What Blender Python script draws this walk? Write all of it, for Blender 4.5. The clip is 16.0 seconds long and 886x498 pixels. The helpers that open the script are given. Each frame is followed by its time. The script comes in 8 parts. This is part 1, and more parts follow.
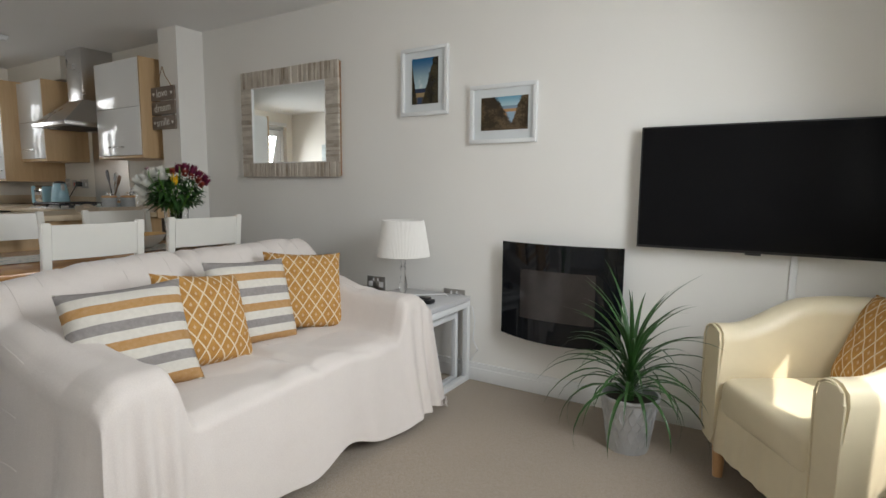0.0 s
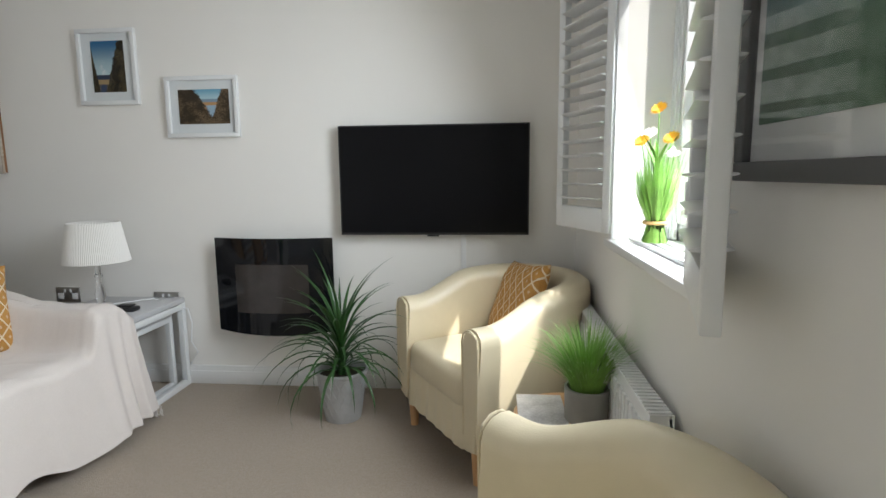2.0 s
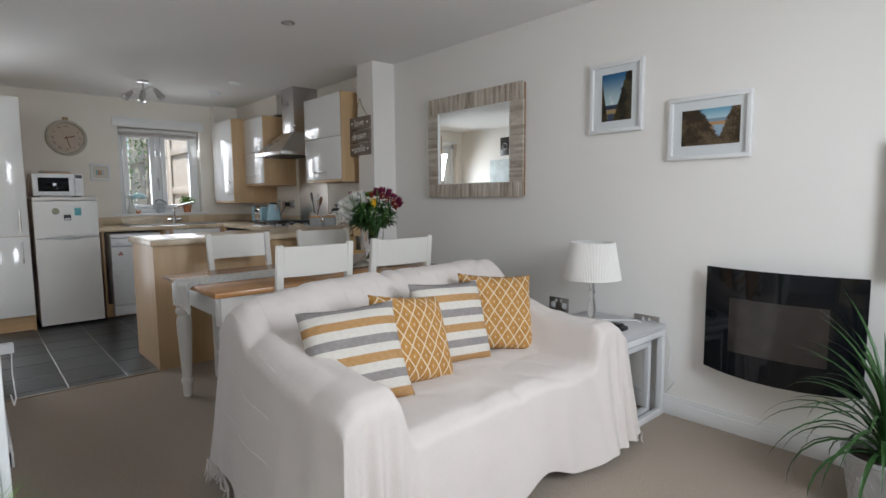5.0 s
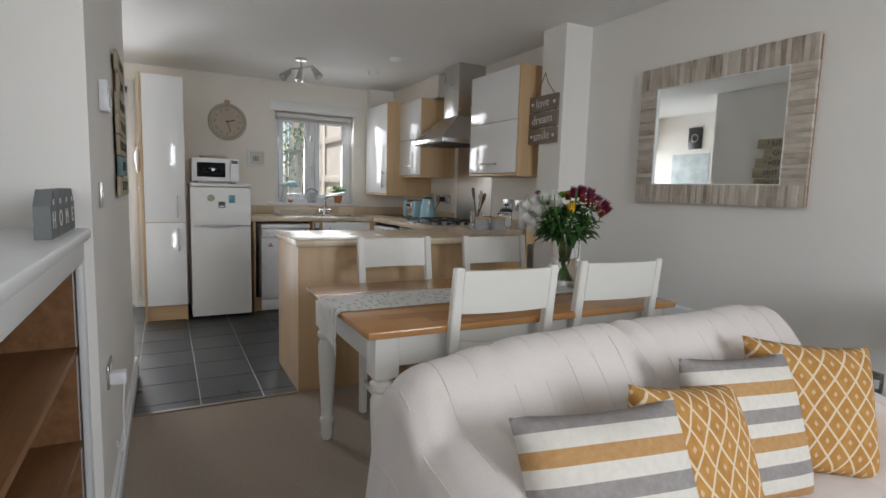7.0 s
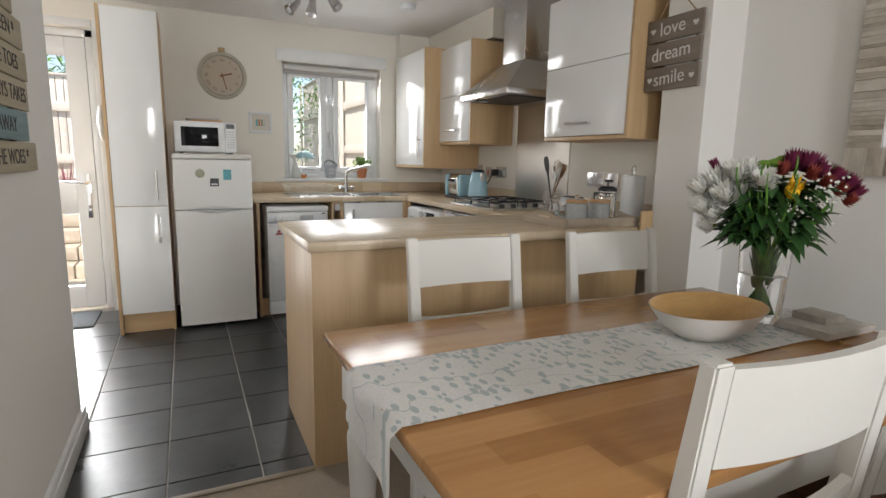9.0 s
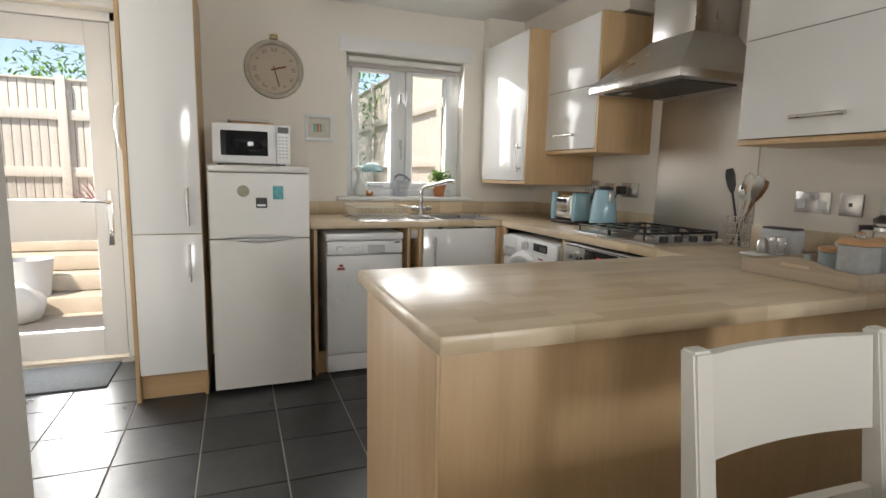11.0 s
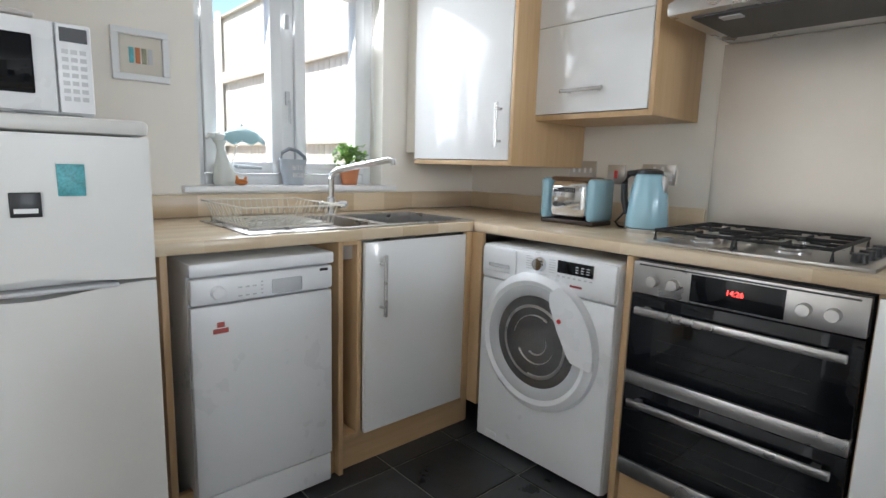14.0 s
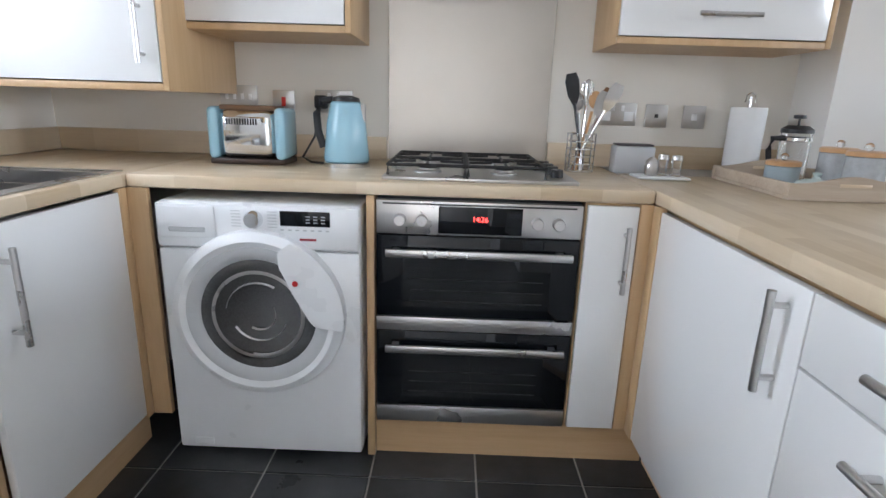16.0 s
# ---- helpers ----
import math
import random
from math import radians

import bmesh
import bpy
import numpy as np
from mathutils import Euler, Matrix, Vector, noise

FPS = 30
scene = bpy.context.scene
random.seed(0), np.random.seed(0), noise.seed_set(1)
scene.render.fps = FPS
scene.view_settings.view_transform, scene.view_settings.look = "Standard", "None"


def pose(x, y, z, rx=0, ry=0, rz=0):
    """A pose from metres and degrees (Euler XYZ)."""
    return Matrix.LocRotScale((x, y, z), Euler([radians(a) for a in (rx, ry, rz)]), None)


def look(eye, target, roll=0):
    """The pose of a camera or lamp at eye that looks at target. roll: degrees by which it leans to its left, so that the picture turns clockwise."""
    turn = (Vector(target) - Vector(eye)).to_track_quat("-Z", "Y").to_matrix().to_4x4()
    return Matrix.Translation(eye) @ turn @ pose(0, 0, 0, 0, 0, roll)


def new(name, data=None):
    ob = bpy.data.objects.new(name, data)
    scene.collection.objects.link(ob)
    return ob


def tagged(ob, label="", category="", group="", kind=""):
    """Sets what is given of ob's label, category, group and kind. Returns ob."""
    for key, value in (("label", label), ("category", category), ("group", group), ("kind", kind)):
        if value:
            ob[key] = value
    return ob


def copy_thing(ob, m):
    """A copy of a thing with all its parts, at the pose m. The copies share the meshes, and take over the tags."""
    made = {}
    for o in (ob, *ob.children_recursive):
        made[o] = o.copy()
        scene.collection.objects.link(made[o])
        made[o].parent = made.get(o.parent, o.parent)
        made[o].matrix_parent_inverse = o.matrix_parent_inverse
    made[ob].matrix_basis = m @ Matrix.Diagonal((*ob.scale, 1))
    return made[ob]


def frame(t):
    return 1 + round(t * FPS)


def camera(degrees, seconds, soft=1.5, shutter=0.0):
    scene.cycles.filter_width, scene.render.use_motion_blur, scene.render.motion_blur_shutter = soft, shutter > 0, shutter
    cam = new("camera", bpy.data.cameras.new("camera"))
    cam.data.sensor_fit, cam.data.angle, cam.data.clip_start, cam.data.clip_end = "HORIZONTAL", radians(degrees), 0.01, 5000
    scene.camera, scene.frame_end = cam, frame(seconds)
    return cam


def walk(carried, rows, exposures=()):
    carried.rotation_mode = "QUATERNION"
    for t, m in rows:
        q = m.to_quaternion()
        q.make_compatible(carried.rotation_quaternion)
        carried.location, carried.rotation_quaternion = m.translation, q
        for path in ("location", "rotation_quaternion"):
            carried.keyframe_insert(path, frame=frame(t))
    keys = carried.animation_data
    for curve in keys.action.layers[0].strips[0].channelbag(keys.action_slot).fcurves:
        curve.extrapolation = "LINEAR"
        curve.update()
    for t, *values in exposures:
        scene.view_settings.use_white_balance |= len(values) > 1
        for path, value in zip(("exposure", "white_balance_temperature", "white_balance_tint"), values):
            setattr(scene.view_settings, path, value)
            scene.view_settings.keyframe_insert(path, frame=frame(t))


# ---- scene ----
cam = camera(79.6, 16.0)
PATH = [
    (0, (0.11, 0.228, 1.125), (-0.928, 1.922, 0.894), 0.5),
    (0.5, (0.224, 0.248, 1.156), (-0.534, 2.081, 0.898), -0.1),
    (1, (0.298, 0.207, 1.157), (-0.187, 2.13, 0.899), -0.3),
    (1.5, (0.349, 0.173, 1.162), (0.097, 2.14, 0.899), -0.5),
    (2, (0.367, 0.16, 1.161), (0.179, 2.132, 0.882), -0.6),
    (2.5, (0.368, 0.166, 1.169), (0.112, 2.13, 0.888), -1.5),
    (3, (0.345, 0.151, 1.175), (-0.048, 2.093, 0.902), -1.7),
    (3.5, (0.297, 0.107, 1.18), (-0.347, 1.982, 0.914), -1.8),
    (4, (0.2, 0.017, 1.192), (-0.71, 1.778, 0.928), -1.9),
    (4.5, (0.125, 0.044, 1.172), (-1.103, 1.605, 0.941), -1.4),
    (5, (-0.038, 0.129, 1.187), (-1.522, 1.456, 0.994), -0.5),
    (5.2, (-0.104, 0.148, 1.174), (-1.661, 1.391, 1.002), 0.2),
    (7.5, (-1.259, 0.482, 1.23), (-3.025, 1.388, 0.989), 1.4),
    (8, (-1.542, 0.574, 1.206), (-3.3, 1.486, 0.926), 1.4),
    (8.5, (-1.822, 0.641, 1.21), (-3.59, 1.524, 0.898), 1.3),
    (9, (-2.11, 0.66, 1.21), (-3.886, 1.518, 0.882), 1.2),
    (9.5, (-2.389, 0.709, 1.199), (-4.205, 1.483, 0.879), 1.2),
    (10, (-2.642, 0.733, 1.195), (-4.502, 1.403, 0.895), 0.9),
    (12.5, (-3.986, 0.68, 1.186), (-5.795, 1.508, 0.973), 1.8),
    (13, (-4.253, 0.723, 1.164), (-6.045, 1.587, 0.96), 1.7),
    (13.5, (-4.492, 0.728, 1.152), (-6.166, 1.795, 0.907), 1.6),
    (14, (-4.676, 0.741, 1.139), (-6.142, 2.065, 0.829), 1.7),
    (14.5, (-4.929, 0.772, 1.117), (-6.229, 2.246, 0.749), 1.6),
    (15, (-5.086, 0.76, 1.129), (-6.114, 2.419, 0.696), 1.4),
    (15.5, (-5.169, 0.737, 1.153), (-5.74, 2.583, 0.636), 1.2),
    (16, (-5.281, 0.79, 1.134), (-5.308, 2.719, 0.606), 1.8),
]
# exposure and white balance of the clip's camera along the way
LIGHT = [(0.0, 0.09, 6500, 10), (2.0, 0.08, 6250, 9), (3.5, 0.16, 6250, 10), (5.0, 0.18, 6150, 12), (8.0, 0.42, 6400, 12), (9.5, 0.79, 6750, 12), (10.0, 0.76, 6900, 12), (13.0, 0.67, 6300, 10), (14.0, 1.12, 6000, 10), (15.5, 1.31, 5900, 12), (16.0, 1.47, 5750, 12)]
walk(cam, [(t, look(eye, target, roll)) for t, eye, target, roll in PATH], LIGHT)

# ---- light ----
world = bpy.data.worlds.new("sky_world")
scene.world = world
world.use_nodes = True
wn = world.node_tree
sky = wn.nodes.new("ShaderNodeTexSky")
sky.sky_type, sky.sun_disc = "NISHITA", False
SUN_DIR = Vector((-1.0, 1.0, -2.0)).normalized()
sky.sun_elevation = math.asin(-SUN_DIR.z)
sky.sun_rotation = math.atan2(-SUN_DIR.x, -SUN_DIR.y)
wn.nodes["Background"].inputs["Strength"].default_value = 0.15
wn.links.new(sky.outputs["Color"], wn.nodes["Background"].inputs["Color"])
sun = new("sun", bpy.data.lights.new("sun", "SUN"))
sun.data.energy, sun.data.angle, sun.data.color = 5.0, radians(0.5), (1.0, 0.95, 0.88)
sun.matrix_world = look((6, -4, 9), Vector((6, -4, 9)) + SUN_DIR)


def window_light(name, eye, target, w, h, power, col):
    la = bpy.data.lights.new(name, "AREA")
    la.shape, la.size, la.size_y, la.energy, la.color = "RECTANGLE", w, h, power, col
    la.spread = radians(140)
    ob = new(name, la)
    ob.matrix_world = look(eye, target)
    return ob


window_light("living_window_light", (0.80, 1.65, 1.53), (-1, 1.65, 0.95), 0.70, 1.15, 25.5, (0.93, 0.97, 1.0))
# added lamp at an assumed opening out of view, to brighten the sofa front
window_light("hall_window_light", (1.04, -1.0, 1.55), (-1, -1.0, 0.75), 1.1, 1.15, 19, (0.95, 0.98, 1.0))
window_light("kitchen_window_light", (-7.03, 1.87, 1.53), (-5, 1.87, 0.75), 0.84, 0.9, 8.0, (0.97, 0.99, 1.0))
window_light("back_door_light", (-7.06, -0.3, 1.1), (-5, -0.3, 0.5), 0.45, 1.7, 29, (0.97, 0.99, 1.0))

# ---- materials ----


def nodes_of(name):
    m = bpy.data.materials.new(name)
    m.use_nodes = True
    return m, m.node_tree, m.node_tree.nodes["Principled BSDF"]


def coords(nt, scale=(1, 1, 1), kind="Object"):
    tc = nt.nodes.new("ShaderNodeTexCoord")
    mp = nt.nodes.new("ShaderNodeMapping")
    mp.inputs["Scale"].default_value = scale
    nt.links.new(tc.outputs[kind], mp.inputs["Vector"])
    return mp.outputs["Vector"]


def noise_of(nt, vec, scale, detail=4, rough=0.6):
    n = nt.nodes.new("ShaderNodeTexNoise")
    n.inputs["Scale"].default_value, n.inputs["Detail"].default_value, n.inputs["Roughness"].default_value = scale, detail, rough
    nt.links.new(vec, n.inputs["Vector"])
    return n.outputs["Fac"]


def ramp(nt, fac, stops):
    r = nt.nodes.new("ShaderNodeValToRGB")
    e = r.color_ramp.elements
    while len(e) < len(stops):
        e.new(0.5)
    for el, (p, c) in zip(e, stops):
        el.position, el.color = p, (*c, 1)
    nt.links.new(fac, r.inputs["Fac"])
    return r.outputs["Color"]


def mixc(nt, fac, a, b, mode="MIX"):
    m = nt.nodes.new("ShaderNodeMix")
    m.data_type, m.blend_type = "RGBA", mode
    for sock, v in ((m.inputs[0], fac), (m.inputs[6], a), (m.inputs[7], b)):
        if isinstance(v, (int, float)):
            sock.default_value = v
        elif isinstance(v, tuple):
            sock.default_value = (*v, 1)
        else:
            nt.links.new(v, sock)
    return m.outputs[2]


def bump(nt, bsdf, height, strength, dist=0.002):
    b = nt.nodes.new("ShaderNodeBump")
    b.inputs["Strength"].default_value, b.inputs["Distance"].default_value = strength, dist
    nt.links.new(height, b.inputs["Height"])
    nt.links.new(b.outputs["Normal"], bsdf.inputs["Normal"])


def mat(name, col, rough=0.5, metal=0.0, var=0.06, scale=3.0, grain=180.0, relief=0.08, coat=0.0, kind="Object"):
    """Plain surface with blotches at a large and a small scale, and fine relief."""
    m, nt, b = nodes_of(name)
    v = coords(nt, kind=kind)
    big, small = noise_of(nt, v, scale), noise_of(nt, v, grain, 2)
    lo, hi = tuple(c * (1 - var) for c in col), tuple(min(1, c * (1 + var)) for c in col)
    c = ramp(nt, big, [(0.3, lo), (0.7, hi)])
    c = mixc(nt, var, c, mixc(nt, small, lo, hi), "MIX")
    nt.links.new(c, b.inputs["Base Color"])
    rr = nt.nodes.new("ShaderNodeMapRange")
    rr.inputs["To Min"].default_value, rr.inputs["To Max"].default_value = rough * 0.88, min(1, rough * 1.12)
    nt.links.new(big, rr.inputs["Value"])
    nt.links.new(rr.outputs["Result"], b.inputs["Roughness"])
    b.inputs["Metallic"].default_value = metal
    b.inputs["Coat Weight"].default_value = coat
    b.inputs["Coat Roughness"].default_value = 0.06
    if relief:
        bump(nt, b, small, relief)
    return m


def wood(name, dark, mid, light, axis=0, rough=0.4, size=1.0, staves=0.0, coat=0.0):
    """Grain that runs along an axis; staves: the width of glued strips with their own tone."""
    m, nt, b = nodes_of(name)
    sc = [14 / size] * 3
    sc[axis] = 0.9 / size
    v = coords(nt, tuple(sc))
    n1 = noise_of(nt, v, 1.6, 6, 0.65)
    c = ramp(nt, n1, [(0.28, dark), (0.5, mid), (0.72, light)])
    fine = noise_of(nt, v, 9, 3, 0.7)
    c = mixc(nt, 0.25, c, ramp(nt, fine, [(0.3, dark), (0.7, light)]))
    if staves:
        br = nt.nodes.new("ShaderNodeTexBrick")
        v2 = coords(nt)
        if axis == 1:
            rot = nt.nodes.new("ShaderNodeMapping")
            rot.inputs["Rotation"].default_value = (0, 0, radians(90))
            nt.links.new(v2, rot.inputs["Vector"])
            v2 = rot.outputs["Vector"]
        nt.links.new(v2, br.inputs["Vector"])
        br.inputs["Color1"].default_value, br.inputs["Color2"].default_value = (0.05, 0.05, 0.05, 1), (0.95, 0.95, 0.95, 1)
        br.inputs["Mortar"].default_value = (0.35, 0.35, 0.35, 1)
        br.inputs["Scale"].default_value, br.inputs["Mortar Size"].default_value = 1.0, 0.0
        br.inputs["Brick Width"].default_value, br.inputs["Row Height"].default_value = staves * 4.2, staves
        br.inputs["Bias"].default_value = 0.0
        c = mixc(nt, 0.55, c, mixc(nt, br.outputs["Color"], dark, light))
    nt.links.new(c, b.inputs["Base Color"])
    b.inputs["Roughness"].default_value = rough
    b.inputs["Coat Weight"].default_value = coat
    b.inputs["Coat Roughness"].default_value = 0.15
    bump(nt, b, fine, 0.06)
    return m


def glass(name, tint=(1, 1, 1), rough=0.0, ior=1.45):
    m, nt, b = nodes_of(name)
    b.inputs["Base Color"].default_value = (*tint, 1)
    b.inputs["Transmission Weight"].default_value, b.inputs["Roughness"].default_value, b.inputs["IOR"].default_value = 1.0, rough, ior
    return m


def pane_mat(name):
    """Window glass: clear, with a faint mirror."""
    m, nt, b = nodes_of(name)
    tr, gl, lw, pw, mr, mx = (nt.nodes.new("ShaderNode" + k) for k in ("BsdfTransparent", "BsdfGlossy", "LayerWeight", "Math", "MapRange", "MixShader"))
    gl.inputs["Roughness"].default_value = 0.02
    lw.inputs["Blend"].default_value = 0.5
    pw.operation, pw.inputs[1].default_value = "POWER", 5
    mr.inputs["To Min"].default_value, mr.inputs["To Max"].default_value = 0.035, 0.6
    nt.links.new(lw.outputs["Facing"], pw.inputs[0])
    nt.links.new(pw.outputs[0], mr.inputs["Value"])
    nt.links.new(mr.outputs["Result"], mx.inputs[0])
    nt.links.new(tr.outputs[0], mx.inputs[1])
    nt.links.new(gl.outputs[0], mx.inputs[2])
    nt.links.new(mx.outputs[0], nt.nodes["Material Output"].inputs["Surface"])
    return m


def piece_mat(name, lo, hi, rough, grain=25, relief=0.3, spec=0.5):
    """For pieces laid one by one: each takes its own tone, with mottling."""
    m, nt, b = nodes_of(name)
    info = nt.nodes.new("ShaderNodeObjectInfo")
    v = coords(nt)
    add = nt.nodes.new("ShaderNodeVectorMath")
    add.operation = "ADD"
    scl = nt.nodes.new("ShaderNodeMath")
    scl.operation, scl.inputs[1].default_value = "MULTIPLY", 40
    nt.links.new(info.outputs["Random"], scl.inputs[0])
    nt.links.new(v, add.inputs[0])
    nt.links.new(scl.outputs[0], add.inputs[1])
    n1, n2 = noise_of(nt, add.outputs[0], 4.5, 6, 0.65), noise_of(nt, add.outputs[0], grain, 5, 0.7)
    c = mixc(nt, info.outputs["Random"], lo, hi)
    c = mixc(nt, 0.6, c, ramp(nt, n1, [(0.35, lo), (0.68, hi)]))
    nt.links.new(c, b.inputs["Base Color"])
    rr = nt.nodes.new("ShaderNodeMapRange")
    rr.inputs["To Min"].default_value, rr.inputs["To Max"].default_value = rough * 0.75, rough * 1.25
    nt.links.new(n1, rr.inputs["Value"])
    nt.links.new(rr.outputs["Result"], b.inputs["Roughness"])
    b.inputs["Specular IOR Level"].default_value = spec
    bump(nt, b, n2, relief)
    return m


WALL = mat("wall_paint", (0.84, 0.82, 0.78), 0.75, var=0.02, scale=0.8, grain=320, relief=0.05)
WALLK = mat("kitchen_cream_paint", (0.84, 0.80, 0.725), 0.75, var=0.02, scale=0.8, grain=320, relief=0.05)
CEIL = mat("ceiling_paint", (0.87, 0.865, 0.855), 0.85, var=0.015, scale=0.7, grain=250, relief=0.04)
TRIM = mat("trim_gloss_white", (0.80, 0.80, 0.79), 0.3, var=0.02)
UPVC = mat("white_upvc", (0.82, 0.83, 0.83), 0.25, var=0.01, relief=0.0)
GLOSSW = mat("gloss_white_door", (0.83, 0.83, 0.82), 0.09, var=0.01, scale=1.0, relief=0.0, coat=0.1)
APPL = mat("appliance_white", (0.84, 0.85, 0.86), 0.28, var=0.015, relief=0.02)
FRIDGE = mat("fridge_white", (0.72, 0.71, 0.68), 0.32, var=0.02, relief=0.05)
GREYPL = mat("pale_grey_plastic", (0.55, 0.56, 0.57), 0.4)
DARKPL = mat("black_plastic", (0.02, 0.02, 0.022), 0.35, relief=0.02)
DARKGAP = mat("dark_gap", (0.03, 0.028, 0.025), 0.8)
BLACKGL = mat("black_glass", (0.006, 0.007, 0.009), 0.05, var=0.0, relief=0.0, coat=0.0)
SCREEN = mat("tv_screen", (0.004, 0.004, 0.005), 0.15, var=0.0, relief=0.0)
SCREEN.node_tree.nodes["Principled BSDF"].inputs["Specular IOR Level"].default_value = 0.12
BLACKGL.node_tree.nodes["Principled BSDF"].inputs["Specular IOR Level"].default_value = 0.28
STEEL = mat("brushed_steel", (0.56, 0.55, 0.54), 0.28, metal=1.0, var=0.05, scale=5)
STEELS = mat("satin_steel_panel", (0.52, 0.485, 0.44), 0.36, metal=1.0, var=0.05, scale=2)
CHROME = mat("chrome", (0.75, 0.76, 0.77), 0.07, metal=1.0, var=0.0, relief=0.0)
IRON = mat("cast_iron", (0.012, 0.012, 0.012), 0.55, relief=0.2)
OAKV = wood("maple_laminate_upright", (0.50, 0.325, 0.165), (0.57, 0.385, 0.205), (0.62, 0.435, 0.245), 2, 0.42)
OAKX = wood("maple_laminate_along", (0.50, 0.325, 0.165), (0.57, 0.385, 0.205), (0.62, 0.435, 0.245), 0, 0.42)
OAKY = wood("maple_laminate_across", (0.50, 0.325, 0.165), (0.57, 0.385, 0.205), (0.62, 0.435, 0.245), 1, 0.42)
TOPX = wood("worktop_along", (0.50, 0.37, 0.22), (0.66, 0.53, 0.36), (0.78, 0.66, 0.49), 0, 0.28, 1.3, 0.042)
TOPY = wood("worktop_across", (0.50, 0.37, 0.22), (0.66, 0.53, 0.36), (0.78, 0.66, 0.49), 1, 0.28, 1.3, 0.042)
PINE = wood("varnished_pine_top", (0.30, 0.125, 0.035), (0.46, 0.215, 0.07), (0.60, 0.32, 0.12), 1, 0.24, 1.0, 0.075, coat=0.3)
BROWNW = wood("brown_shelf_wood", (0.16, 0.07, 0.025), (0.24, 0.11, 0.04), (0.32, 0.16, 0.07), 0, 0.5)
BEECHW = wood("beech_leg", (0.55, 0.30, 0.13), (0.65, 0.38, 0.18), (0.72, 0.45, 0.24), 2, 0.35)
CREAMP = mat("cream_painted_wood", (0.76, 0.74, 0.68), 0.38, var=0.03)
WHITEP = mat("white_painted_wood", (0.76, 0.77, 0.77), 0.4, var=0.03, relief=0.1)
LEATHER = mat("cream_leather", (0.74, 0.65, 0.46), 0.34, var=0.04, scale=6, grain=260, relief=0.18)
PANE = pane_mat("window_pane")
CLEAR = glass("clear_glass")
SKYBLUE = mat("pale_blue_enamel", (0.34, 0.57, 0.68), 0.22, var=0.01, relief=0.0, coat=0.5)
TERRA = mat("terracotta", (0.52, 0.20, 0.09), 0.8, var=0.1)
LEAFG = mat("leaf_green", (0.10, 0.24, 0.03), 0.5, var=0.35, scale=12)
DARKLEAF = mat("dark_leaf", (0.035, 0.095, 0.024), 0.35, var=0.4, scale=9)
GRASSG = mat("faux_grass", (0.24, 0.46, 0.09), 0.45, var=0.4, scale=25)
CONCRETE = mat("grey_concrete_pot", (0.30, 0.29, 0.27), 0.85, var=0.12, scale=9, relief=0.4)
SOIL = mat("soil", (0.04, 0.028, 0.02), 0.95, var=0.3, scale=30, relief=0.5)
STONE = mat("sandstone_paving", (0.46, 0.39, 0.30), 0.85, var=0.14, scale=3, relief=0.3)
FENCEW = wood("weathered_fence", (0.46, 0.42, 0.355), (0.56, 0.515, 0.445), (0.63, 0.585, 0.515), 2, 0.85)
# dark tone that paints the shade seen in the gaps between boards
FENCED = mat("fence_gap_shade", (0.13, 0.11, 0.085), 0.9, var=0.15)
RENDERW = mat("pale_render", (0.62, 0.60, 0.56), 0.9, var=0.06)

# ---- geometry tools ----


def box(bm, x0, x1, y0, y1, z0, z1, bev=0.0, seg=2):
    m = Matrix.Translation(((x0 + x1) / 2, (y0 + y1) / 2, (z0 + z1) / 2)) @ Matrix.Diagonal((abs(x1 - x0), abs(y1 - y0), abs(z1 - z0), 1))
    r = bmesh.ops.create_cube(bm, size=1, matrix=m)
    if bev:
        es = list({e for v in r["verts"] for e in v.link_edges})
        bmesh.ops.bevel(bm, geom=es, offset=bev, segments=seg, affect="EDGES", profile=0.5)
    return bm


def boxes(*specs):
    bm = bmesh.new()
    for s in specs:
        box(bm, *s)
    return bm


def lathe(bm, prof, c=(0, 0, 0), seg=28, axis=2, turn=0.0, caps=True):
    """Turns a profile of (radius, height) round an axis through c."""
    rings = []
    for r, h in prof:
        ring = []
        for i in range(seg):
            a = 2 * math.pi * i / seg + turn
            p = [r * math.cos(a), r * math.sin(a), h]
            if axis == 0:
                p = [p[2], p[0], p[1]]
            elif axis == 1:
                p = [p[1], p[2], p[0]]
            ring.append(bm.verts.new((c[0] + p[0], c[1] + p[1], c[2] + p[2])))
        rings.append(ring)
    for a, b in zip(rings, rings[1:]):
        for i in range(seg):
            bm.faces.new((a[i], a[(i + 1) % seg], b[(i + 1) % seg], b[i]))
    if caps:
        bm.faces.new(rings[0][::-1])
        bm.faces.new(rings[-1])
    return bm


def tube(bm, pts, r, seg=8, r_end=None):
    """A round bar along a line of points."""
    pts = [Vector(p) for p in pts]
    rings, n = [], len(pts)
    for i, p in enumerate(pts):
        d = (pts[min(i + 1, n - 1)] - pts[max(i - 1, 0)]).normalized()
        u = d.cross(Vector((0, 0, 1)) if abs(d.z) < 0.9 else Vector((1, 0, 0))).normalized()
        w = d.cross(u)
        rr = r if r_end is None else r + (r_end - r) * i / (n - 1)
        rings.append([bm.verts.new(p + rr * (math.cos(2 * math.pi * k / seg) * u + math.sin(2 * math.pi * k / seg) * w)) for k in range(seg)])
    for a, b in zip(rings, rings[1:]):
        for k in range(seg):
            bm.faces.new((a[k], a[(k + 1) % seg], b[(k + 1) % seg], b[k]))
    bm.faces.new(rings[0][::-1])
    bm.faces.new(rings[-1])
    return bm


